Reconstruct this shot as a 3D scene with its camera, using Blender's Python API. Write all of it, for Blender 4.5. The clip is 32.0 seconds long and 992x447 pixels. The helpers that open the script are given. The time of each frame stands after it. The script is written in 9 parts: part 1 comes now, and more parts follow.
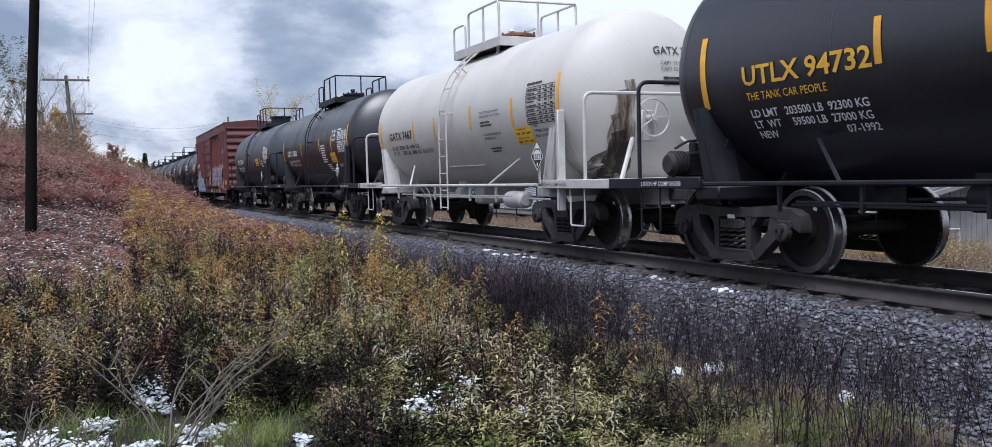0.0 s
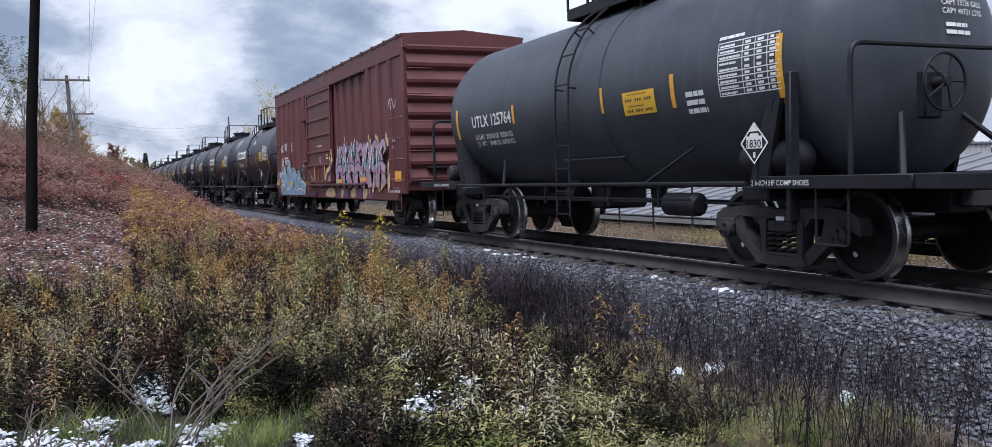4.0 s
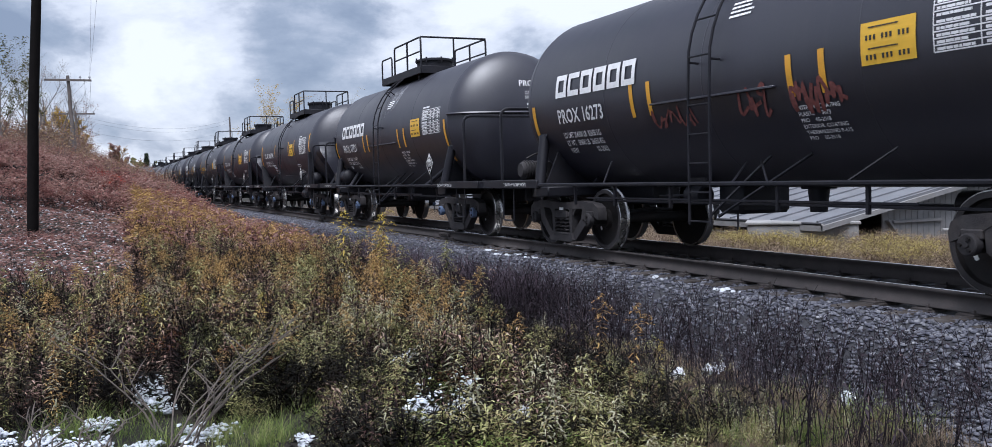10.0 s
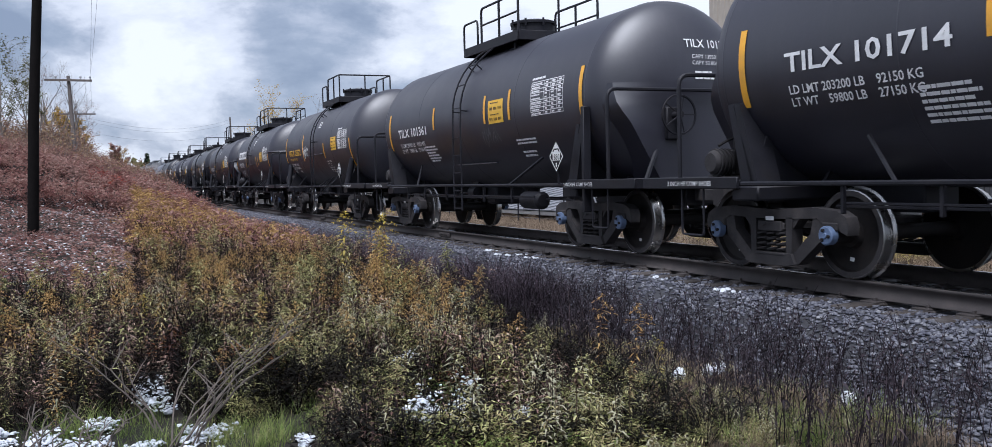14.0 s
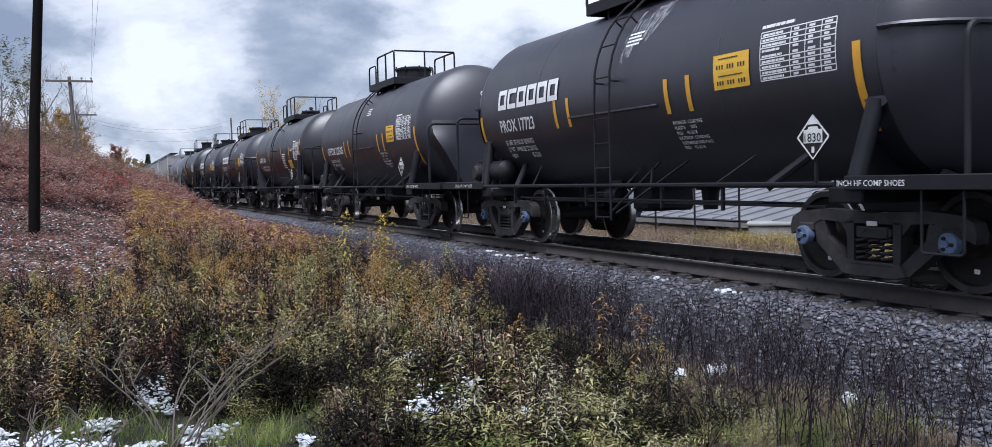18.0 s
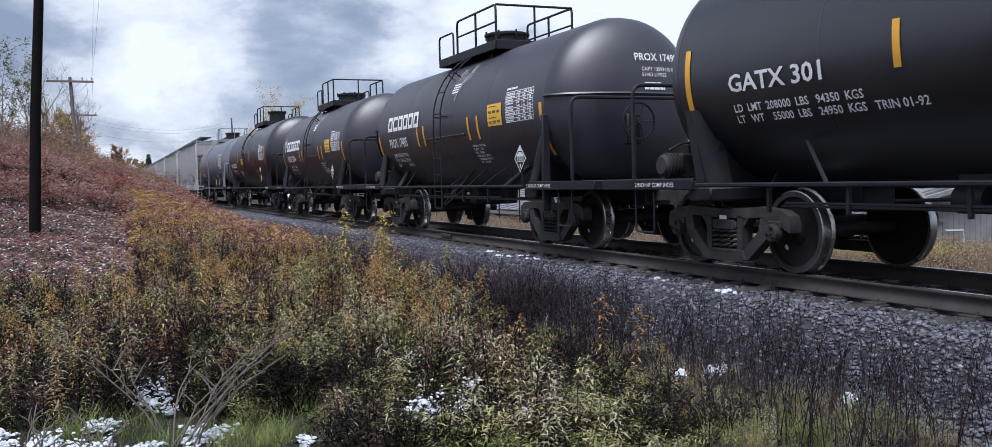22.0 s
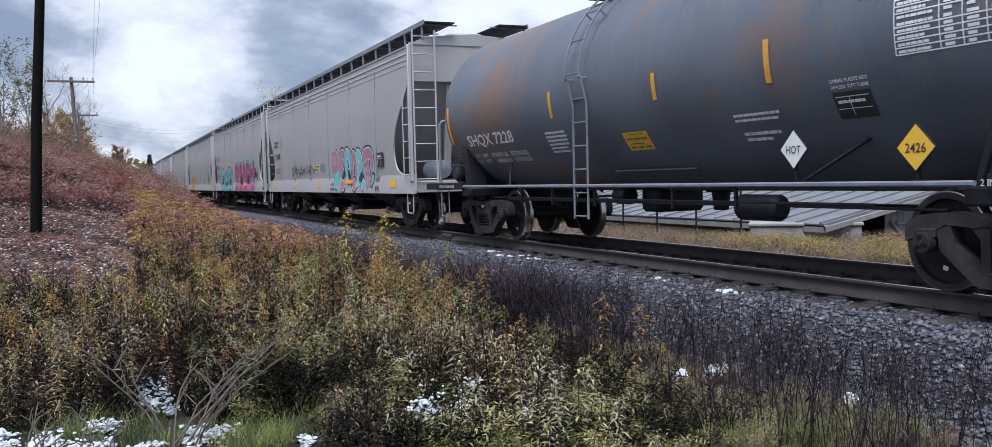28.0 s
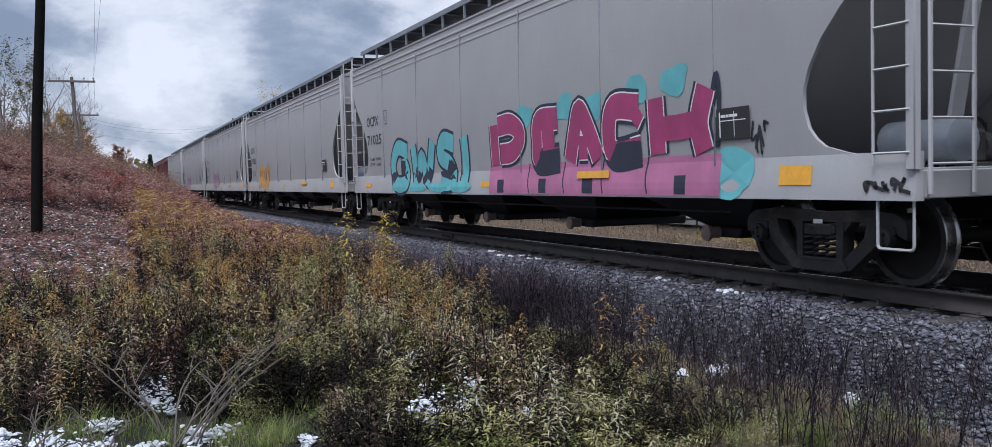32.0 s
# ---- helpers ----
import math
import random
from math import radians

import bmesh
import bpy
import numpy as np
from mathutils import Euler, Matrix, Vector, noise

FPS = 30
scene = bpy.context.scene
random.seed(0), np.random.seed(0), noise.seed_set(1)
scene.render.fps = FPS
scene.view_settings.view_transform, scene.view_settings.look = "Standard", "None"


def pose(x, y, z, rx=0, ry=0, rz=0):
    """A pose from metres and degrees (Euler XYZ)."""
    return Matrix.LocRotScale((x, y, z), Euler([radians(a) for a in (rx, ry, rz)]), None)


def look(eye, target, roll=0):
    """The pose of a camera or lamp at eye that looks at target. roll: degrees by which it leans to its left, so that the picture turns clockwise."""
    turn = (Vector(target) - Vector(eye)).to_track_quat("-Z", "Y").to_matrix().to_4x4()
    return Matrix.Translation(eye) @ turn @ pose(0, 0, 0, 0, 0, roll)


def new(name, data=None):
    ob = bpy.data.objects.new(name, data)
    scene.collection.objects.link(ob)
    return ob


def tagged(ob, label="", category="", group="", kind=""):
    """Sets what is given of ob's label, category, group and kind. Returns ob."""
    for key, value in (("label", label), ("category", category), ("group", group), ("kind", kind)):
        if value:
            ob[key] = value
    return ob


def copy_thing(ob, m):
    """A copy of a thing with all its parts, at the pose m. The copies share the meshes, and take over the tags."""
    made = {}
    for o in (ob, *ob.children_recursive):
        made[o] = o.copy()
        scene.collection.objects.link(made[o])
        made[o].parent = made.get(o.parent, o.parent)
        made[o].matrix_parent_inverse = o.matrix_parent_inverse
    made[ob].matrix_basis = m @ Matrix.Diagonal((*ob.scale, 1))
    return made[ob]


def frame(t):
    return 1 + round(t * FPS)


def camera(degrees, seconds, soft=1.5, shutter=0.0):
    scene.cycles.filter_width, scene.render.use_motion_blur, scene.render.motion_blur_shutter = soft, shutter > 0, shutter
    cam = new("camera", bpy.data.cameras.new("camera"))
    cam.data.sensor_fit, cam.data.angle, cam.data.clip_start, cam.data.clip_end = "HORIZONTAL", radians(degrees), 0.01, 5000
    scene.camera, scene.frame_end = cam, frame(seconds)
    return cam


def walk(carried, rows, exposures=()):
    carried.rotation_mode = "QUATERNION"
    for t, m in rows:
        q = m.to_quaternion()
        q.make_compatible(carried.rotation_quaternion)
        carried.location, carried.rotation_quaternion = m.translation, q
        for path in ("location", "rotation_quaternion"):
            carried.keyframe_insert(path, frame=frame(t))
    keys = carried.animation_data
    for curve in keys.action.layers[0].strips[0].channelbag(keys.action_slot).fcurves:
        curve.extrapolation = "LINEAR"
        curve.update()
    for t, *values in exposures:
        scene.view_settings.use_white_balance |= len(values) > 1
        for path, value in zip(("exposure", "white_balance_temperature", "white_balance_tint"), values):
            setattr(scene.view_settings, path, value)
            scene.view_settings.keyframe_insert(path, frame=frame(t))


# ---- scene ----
# A freight train rolls past a weedy trackside. World: +Y runs along the track into the distance,
# +X across it, z = 0 is the top of the rails; the camera stands at the origin's plumb line.

# ---- camera: a hand-held stand with a very slow drift ----
LENS = 55.87
cam = camera(LENS, 32.0, soft=0.5, shutter=0.04)
EYE = Vector((0.0, 0.0, 1.112))


def aim(dx, dy):
    yaw = radians(23.66) - dx / 1478.0
    dip = radians(2.80) - dy / 1478.0
    d = Vector((math.sin(yaw) * math.cos(dip), math.cos(yaw) * math.cos(dip), -math.sin(dip)))
    return look(EYE, EYE + d * 10, -1.42)


walk(cam, [(0.0, aim(0.0, 0.0)), (3.0, aim(0.4, 0.0)), (8.5, aim(2.0, 0.0)), (14.5, aim(3.0, 0.4)), (17.0, aim(3.8, 1.4)),
           (20.0, aim(4.6, 1.6)), (24.0, aim(5.4, 2.4)), (28.0, aim(6.4, 2.1)), (32.0, aim(7.2, 1.9))],
     exposures=[(0.0, 0.20, 5730, 13), (3.5, 0.20, 5730, 13), (5.8, 0.31, 5730, 13), (8.2, 0.30, 5730, 13), (9.0, 0.25, 5730, 13), (11.0, 0.20, 5730, 13), (28.5, 0.20, 5730, 13), (32.0, 0.0, 5700, 13)])

# ---- light: thick broken cloud that spreads the sun behind the camera ----
SUN_AZ, SUN_EL = radians(218.0), radians(65.0)
sun = new("sun", bpy.data.lights.new("sun", "SUN"))
sun.data.energy, sun.data.angle, sun.data.color = 4.0, radians(36), (1.0, 0.965, 0.92)
sun.matrix_world = look((0, 0, 60), Vector((0, 0, 60)) - Vector((math.sin(SUN_AZ) * math.cos(SUN_EL), math.cos(SUN_AZ) * math.cos(SUN_EL), math.sin(SUN_EL))))


def build_world():
    w = bpy.data.worlds.new("sky")
    w.use_nodes = True
    scene.world = w
    nt = w.node_tree
    nt.nodes.clear()
    N, L = nt.nodes.new, nt.links.new
    out, bg = N("ShaderNodeOutputWorld"), N("ShaderNodeBackground")
    sky = N("ShaderNodeTexSky")
    sky.sky_type, sky.sun_disc, sky.sun_elevation, sky.sun_rotation = "NISHITA", False, SUN_EL, SUN_AZ
    tc, mp = N("ShaderNodeTexCoord"), N("ShaderNodeMapping")
    mp.inputs["Scale"].default_value = (1.0, 1.0, 1.9)
    mp.inputs["Location"].default_value = CLOUD
    L(tc.outputs["Generated"], mp.inputs["Vector"])
    big, small = N("ShaderNodeTexNoise"), N("ShaderNodeTexNoise")
    for n, sc, de, ro in ((big, 3.4, 8.0, 0.55), (small, 11.0, 7.0, 0.6)):
        n.inputs["Scale"].default_value, n.inputs["Detail"].default_value, n.inputs["Roughness"].default_value = sc, de, ro
        L(mp.outputs[0], n.inputs["Vector"])
    big.inputs["Distortion"].default_value = 0.35
    mix = N("ShaderNodeMath")
    mix.operation = "MULTIPLY_ADD"
    mix.inputs[1].default_value = 0.35
    L(small.outputs["Fac"], mix.inputs[0])
    L(big.outputs["Fac"], mix.inputs[2])
    torn = N("ShaderNodeTexNoise")
    torn.inputs["Scale"].default_value, torn.inputs["Detail"].default_value, torn.inputs["Roughness"].default_value = 6.5, 6.0, 0.6
    L(mp.outputs[0], torn.inputs["Vector"])
    bend = N("ShaderNodeVectorMath")
    bend.operation = "MULTIPLY_ADD"
    bend.inputs[1].default_value, bend.inputs[2].default_value = (0.16, 0.16, 0.12), (-0.08, -0.08, -0.06)
    L(torn.outputs["Color"], bend.inputs[0])
    away, unit = N("ShaderNodeVectorMath"), N("ShaderNodeVectorMath")
    unit.operation = "NORMALIZE"
    L(tc.outputs["Generated"], away.inputs[0])
    L(bend.outputs[0], away.inputs[1])
    L(away.outputs[0], unit.inputs[0])
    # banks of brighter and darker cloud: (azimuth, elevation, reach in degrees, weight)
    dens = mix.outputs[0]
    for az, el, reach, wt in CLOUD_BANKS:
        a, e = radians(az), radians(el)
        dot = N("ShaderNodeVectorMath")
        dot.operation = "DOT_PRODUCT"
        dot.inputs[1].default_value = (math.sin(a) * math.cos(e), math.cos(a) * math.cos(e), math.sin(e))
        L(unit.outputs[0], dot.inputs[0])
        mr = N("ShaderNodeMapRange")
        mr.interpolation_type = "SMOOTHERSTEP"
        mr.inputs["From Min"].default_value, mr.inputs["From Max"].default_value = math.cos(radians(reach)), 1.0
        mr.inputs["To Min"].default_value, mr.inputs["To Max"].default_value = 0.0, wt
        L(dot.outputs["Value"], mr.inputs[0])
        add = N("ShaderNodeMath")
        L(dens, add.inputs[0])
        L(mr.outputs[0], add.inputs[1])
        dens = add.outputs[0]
    ramp = N("ShaderNodeValToRGB")
    els = ramp.color_ramp.elements
    els[0].position, els[0].color = 0.54, (0.36, 0.42, 0.52, 1)
    els[1].position, els[1].color = 0.82, (1.22, 1.22, 1.22, 1)
    for pos, col in ((0.61, (0.47, 0.53, 0.62, 1)), (0.665, (0.66, 0.70, 0.77, 1)), (0.72, (0.95, 0.97, 1.0, 1))):
        e = els.new(pos)
        e.color = col
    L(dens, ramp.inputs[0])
    # clouds over a little clear sky
    scale = N("ShaderNodeVectorMath")
    scale.operation = "SCALE"
    scale.inputs["Scale"].default_value = 0.10
    L(sky.outputs[0], scale.inputs[0])
    both = N("ShaderNodeMix")
    both.data_type = "RGBA"
    both.inputs[0].default_value = 0.88
    L(scale.outputs[0], both.inputs["A"])
    L(ramp.outputs[0], both.inputs["B"])
    bg.inputs["Strength"].default_value = SKY
    L(both.outputs["Result"], bg.inputs["Color"])
    L(bg.outputs[0], out.inputs["Surface"])


CLOUD = (1.7, 0.4, 0.9)
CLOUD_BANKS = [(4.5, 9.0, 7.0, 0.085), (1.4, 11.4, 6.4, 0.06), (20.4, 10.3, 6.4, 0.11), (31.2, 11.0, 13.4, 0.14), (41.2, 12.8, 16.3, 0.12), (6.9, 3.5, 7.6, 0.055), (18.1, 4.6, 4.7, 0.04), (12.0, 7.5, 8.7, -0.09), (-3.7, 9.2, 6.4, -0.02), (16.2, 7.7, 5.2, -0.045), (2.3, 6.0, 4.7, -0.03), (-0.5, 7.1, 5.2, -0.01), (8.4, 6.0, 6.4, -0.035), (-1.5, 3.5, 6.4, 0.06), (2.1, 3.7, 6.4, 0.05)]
SKY = 0.76
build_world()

# ---- the line of the track ----
GY = np.linspace(-140.0, 460.0, 1201)
_k = np.interp(GY, [-30, 0, 45, 110], [0.000353, 0.000353, 0.000185, -0.00004])
_a = np.concatenate([[0], np.cumsum((_k[1:] + _k[:-1]) / 2 * 0.5)])
_a -= _a[280]
_b = np.concatenate([[0], np.cumsum((_a[1:] + _a[:-1]) / 2 * 0.5)])
_b -= _b[280]
TRACK = 7.84


def track_x(y):
    return TRACK + np.interp(y, GY, _b)


def track_dir(y):
    return np.interp(y, GY, _a)


def on_track(y, w=0.0, z=0.0):
    """The pose of a thing that stands across the track at w metres from its centre."""
    a = float(track_dir(y))
    n = math.sqrt(1 + a * a)
    return pose(float(track_x(y)) + w / n, y - w * a / n, z, 0, 0, -math.degrees(math.atan(a)))


# ---- mesh building ----
class Shape:
    """Collects vertices and faces of one mesh."""

    def __init__(self):
        self.v, self.f, self.m = [], [], []

    def add(self, verts, faces, mi=0):
        n = len(self.v)
        self.v.extend(verts)
        self.f.extend([tuple(i + n for i in f) for f in faces])
        self.m.extend([mi] * len(faces))
        return self

    def box(self, x0, x1, y0, y1, z0, z1, c=0.008, mi=0, m=None):
        """A box with chamfered edges."""
        c = min(c, abs(x1 - x0) * 0.3, abs(y1 - y0) * 0.3, abs(z1 - z0) * 0.3)
        cen = ((x0 + x1) / 2, (y0 + y1) / 2, (z0 + z1) / 2)
        h = (abs(x1 - x0) / 2, abs(y1 - y0) / 2, abs(z1 - z0) / 2)
        vs, idx = [], {}
        for sx in (-1, 1):
            for sy in (-1, 1):
                for sz in (-1, 1):
                    for ax in range(3):
                        s = (sx, sy, sz)
                        vs.append(tuple(cen[k] + s[k] * (h[k] - (0 if k == ax else c)) for k in range(3)))
                        idx[(sx, sy, sz, ax)] = len(vs) - 1
        fs = []
        for ax in range(3):
            o1, o2 = (ax + 1) % 3, (ax + 2) % 3
            for s in (-1, 1):
                q = []
                for a, b in ((-1, -1), (1, -1), (1, 1), (-1, 1)):
                    k = [0, 0, 0]
                    k[ax], k[o1], k[o2] = s, a, b
                    q.append(idx[(*k, ax)])
                fs.append(tuple(q if s > 0 else q[::-1]))
            for a in (-1, 1):
                for b in (-1, 1):
                    k0, k1 = [0, 0, 0], [0, 0, 0]
                    k0[ax], k1[ax] = -1, 1
                    k0[o1] = k1[o1] = a
                    k0[o2] = k1[o2] = b
                    q = [idx[(*k0, o1)], idx[(*k1, o1)], idx[(*k1, o2)], idx[(*k0, o2)]]
                    fs.append(tuple(q if a * b > 0 else q[::-1]))
        for sx in (-1, 1):
            for sy in (-1, 1):
                for sz in (-1, 1):
                    q = [idx[(sx, sy, sz, a)] for a in range(3)]
                    fs.append(tuple(q if sx * sy * sz > 0 else q[::-1]))
        if m is not None:
            vs = [tuple(m @ Vector(v)) for v in vs]
        return self.add(vs, fs, mi)

    def tube(self, pts, r, n=6, mi=0, caps=True):
        """A round bar through the points."""
        P = [Vector(p) for p in pts]
        rings = []
        up = None
        for i, p in enumerate(P):
            d = (P[min(i + 1, len(P) - 1)] - P[max(i - 1, 0)]).normalized()
            if up is None:
                up = Vector((0, 0, 1)) if abs(d.z) < 0.9 else Vector((1, 0, 0))
            a = d.cross(up).normalized()
            b = a.cross(d).normalized()
            up = b
            rr = r[i] if isinstance(r, (list, tuple)) else r
            rings.append([tuple(p + (a * math.cos(2 * math.pi * k / n) + b * math.sin(2 * math.pi * k / n)) * rr) for k in range(n)])
        vs = [v for ring in rings for v in ring]
        fs = []
        for i in range(len(P) - 1):
            for k in range(n):
                k2 = (k + 1) % n
                fs.append((i * n + k, i * n + k2, (i + 1) * n + k2, (i + 1) * n + k))
        if caps:
            fs.append(tuple(range(n))[::-1])
            fs.append(tuple((len(P) - 1) * n + k for k in range(n)))
        return self.add(vs, fs, mi)

    def lathe(self, prof, axis="y", n=32, at=(0, 0, 0), mi=0, mis=None, closed=False):
        """Turns a profile of (along, radius) about an axis."""
        vs, fs, ms = [], [], []
        for a, r in prof:
            for k in range(n):
                t = 2 * math.pi * k / n
                c, s = r * math.cos(t), r * math.sin(t)
                q = {"y": (c, a, s), "x": (a, c, s), "z": (c, s, a)}[axis]
                vs.append((q[0] + at[0], q[1] + at[1], q[2] + at[2]))
        for i in range(len(prof) - 1):
            for k in range(n):
                k2 = (k + 1) % n
                f = (i * n + k, i * n + k2, (i + 1) * n + k2, (i + 1) * n + k)
                fs.append(f if axis == "y" else f[::-1])
                ms.append(mis[i] if mis else mi)
        if not closed:
            if prof[0][1] > 1e-4:
                fs.append(tuple(range(n))[::-1] if axis == "y" else tuple(range(n)))
                ms.append(mis[0] if mis else mi)
            if prof[-1][1] > 1e-4:
                last = tuple((len(prof) - 1) * n + k for k in range(n))
                fs.append(last if axis == "y" else last[::-1])
                ms.append(mis[-1] if mis else mi)
        b = len(self.v)
        self.v.extend(vs)
        self.f.extend([tuple(i + b for i in f) for f in fs])
        self.m.extend(ms)
        return self

    def slab(self, poly, x0, x1, axis="x", mi=0):
        """A polygon (in y, z for axis x; x, z for axis y; x, y for axis z) given thickness from x0 to x1."""
        n = len(poly)
        put = {"x": lambda a, u, v: (a, u, v), "y": lambda a, u, v: (u, a, v), "z": lambda a, u, v: (u, v, a)}[axis]
        vs = [put(x0, u, v) for u, v in poly] + [put(x1, u, v) for u, v in poly]
        fs = [tuple(range(n)), tuple(range(n, 2 * n))[::-1]]
        fs += [(i, i + n, (i + 1) % n + n, (i + 1) % n) for i in range(n)]
        return self.add(vs, fs, mi)

    def bar(self, p, q, w, h, mi=0):
        """A flat bar from p to q, w wide and h thick."""
        p, q = Vector(p), Vector(q)
        d = (q - p)
        L = d.length
        m = Matrix.Translation(p) @ d.to_track_quat("Y", "Z").to_matrix().to_4x4()
        return self.box(-w / 2, w / 2, 0, L, -h / 2, h / 2, 0.004, mi, m)

    def mesh(self, name, mats, smooth=0.7):
        me = bpy.data.meshes.new(name)
        me.from_pydata(self.v, [], self.f)
        for k in (mats if isinstance(mats, (list, tuple)) else [mats]):
            me.materials.append(k)
        if any(self.m):
            me.polygons.foreach_set("material_index", self.m)
        bm = bmesh.new()
        bm.from_mesh(me)
        bmesh.ops.recalc_face_normals(bm, faces=bm.faces)
        bm.to_mesh(me)
        bm.free()
        if smooth:
            me.shade_smooth()
            me.set_sharp_from_angle(angle=smooth)
        me.update()
        return me


def part(name, shape, mats, parent, label="", smooth=0.7, at=None):
    """Links a shape, or a mesh that others share, as one mesh under a thing or a part."""
    me = shape.mesh(name, mats, smooth) if isinstance(shape, Shape) else shape
    ob = new(name, me)
    ob.parent = parent
    if at is not None:
        ob.location = at
    return tagged(ob, label)


def thing(name, label, category, group="", kind="", m=None, data=None):
    ob = new(name, data)
    if data is None:
        ob.empty_display_size = 0.3
    if m is not None:
        ob.matrix_basis = m
    return tagged(ob, label, category, group, kind)


def bent(pts, r=0.1, n=3):
    """Rounds the corners of a path."""
    P = [Vector(p) for p in pts]
    out = [P[0]]
    for i in range(1, len(P) - 1):
        a, b, c = P[i - 1], P[i], P[i + 1]
        ra = min(r, (a - b).length * 0.45, (c - b).length * 0.45)
        s, e = b + (a - b).normalized() * ra, b + (c - b).normalized() * ra
        for k in range(n + 1):
            t = k / n
            out.append(s * (1 - t) ** 2 + b * 2 * t * (1 - t) + e * t * t)
    out.append(P[-1])
    return out


# ---- materials ----
def tree_of(name):
    m = bpy.data.materials.new(name)
    m.use_nodes = True
    nt = m.node_tree
    return m, nt, nt.nodes["Principled BSDF"], nt.nodes.new, nt.links.new


def noise_tex(N, L, vec, scale, detail=4.0, rough=0.55, stretch=None):
    n = N("ShaderNodeTexNoise")
    n.inputs["Scale"].default_value, n.inputs["Detail"].default_value, n.inputs["Roughness"].default_value = scale, detail, rough
    if stretch:
        mp = N("ShaderNodeMapping")
        mp.inputs["Scale"].default_value = stretch
        L(vec, mp.inputs["Vector"])
        vec = mp.outputs[0]
    L(vec, n.inputs["Vector"])
    return n.outputs["Fac"]


def ramp_of(N, L, fac, stops):
    r = N("ShaderNodeValToRGB")
    e = r.color_ramp.elements
    e[0].position, e[0].color = stops[0][0], (*stops[0][1], 1)
    e[1].position, e[1].color = stops[-1][0], (*stops[-1][1], 1)
    for p, c in stops[1:-1]:
        k = e.new(p)
        k.color = (*c, 1)
    L(fac, r.inputs[0])
    return r.outputs[0]


def mixed(N, L, fac, a, b):
    m = N("ShaderNodeMix")
    m.data_type = "RGBA"
    for key, val in (("A", a), ("B", b)):
        if isinstance(val, tuple):
            m.inputs[key].default_value = (*val, 1)
        else:
            L(val, m.inputs[key])
    if isinstance(fac, float):
        m.inputs[0].default_value = fac
    else:
        L(fac, m.inputs[0])
    return m.outputs["Result"]


def tone(c, k):
    return tuple(min(1.0, x * k) for x in c)


def mat(name, base, rough=0.6, metal=0.0, var=0.2, scale=4.0, bump=0.15, bscale=60.0, dirt=None, amount=0.4, streaks=0.0, streak_col=None, spec=0.5, rand=0.0):
    """A surface with large and small variation, optional dirt patches and run-down streaks."""
    m, nt, bs, N, L = tree_of(name)
    vec = N("ShaderNodeTexCoord").outputs["Object"]
    big = noise_tex(N, L, vec, scale, 5.0)
    fine = noise_tex(N, L, vec, bscale, 3.0)
    col = ramp_of(N, L, big, [(0.3, tone(base, 1 - var)), (0.7, tone(base, 1 + var))])
    grain = ramp_of(N, L, fine, [(0.3, (1 - var * 0.6,) * 3), (0.7, (1.0, 1.0, 1.0))])
    mul = N("ShaderNodeMix")
    mul.data_type, mul.blend_type = "RGBA", "MULTIPLY"
    mul.inputs[0].default_value = 1.0
    L(col, mul.inputs["A"])
    L(grain, mul.inputs["B"])
    col = mul.outputs["Result"]
    if dirt:
        d = ramp_of(N, L, noise_tex(N, L, vec, scale * 0.6, 8.0, 0.65), [(0.5, (0, 0, 0)), (0.5 + 0.35 * (1.2 - amount), (amount,) * 3)])
        col = mixed(N, L, d, col, dirt)
    if streaks:
        s = ramp_of(N, L, noise_tex(N, L, vec, 6.0, 6.0, 0.6, (1.0, 1.0, 0.08)), [(0.52, (0, 0, 0)), (0.78, (streaks,) * 3)])
        col = mixed(N, L, s, col, streak_col or tone(base, 1.8))
    if rand:
        o = N("ShaderNodeObjectInfo")
        hsv = N("ShaderNodeHueSaturation")
        mr = N("ShaderNodeMapRange")
        mr.inputs["To Min"].default_value, mr.inputs["To Max"].default_value = 1 - rand, 1 + rand
        L(o.outputs["Random"], mr.inputs[0])
        L(mr.outputs[0], hsv.inputs["Value"])
        L(col, hsv.inputs["Color"])
        col = hsv.outputs[0]
    L(col, bs.inputs["Base Color"])
    rr = N("ShaderNodeMapRange")
    rr.inputs["To Min"].default_value, rr.inputs["To Max"].default_value = max(0.05, rough - 0.12), min(1.0, rough + 0.12)
    L(big, rr.inputs[0])
    L(rr.outputs[0], bs.inputs["Roughness"])
    bs.inputs["Metallic"].default_value = metal
    bs.inputs["Specular IOR Level"].default_value = spec
    if bump:
        b = N("ShaderNodeBump")
        b.inputs["Strength"].default_value, b.inputs["Distance"].default_value = bump, 0.01
        L(fine, b.inputs["Height"])
        L(b.outputs[0], bs.inputs["Normal"])
    return m


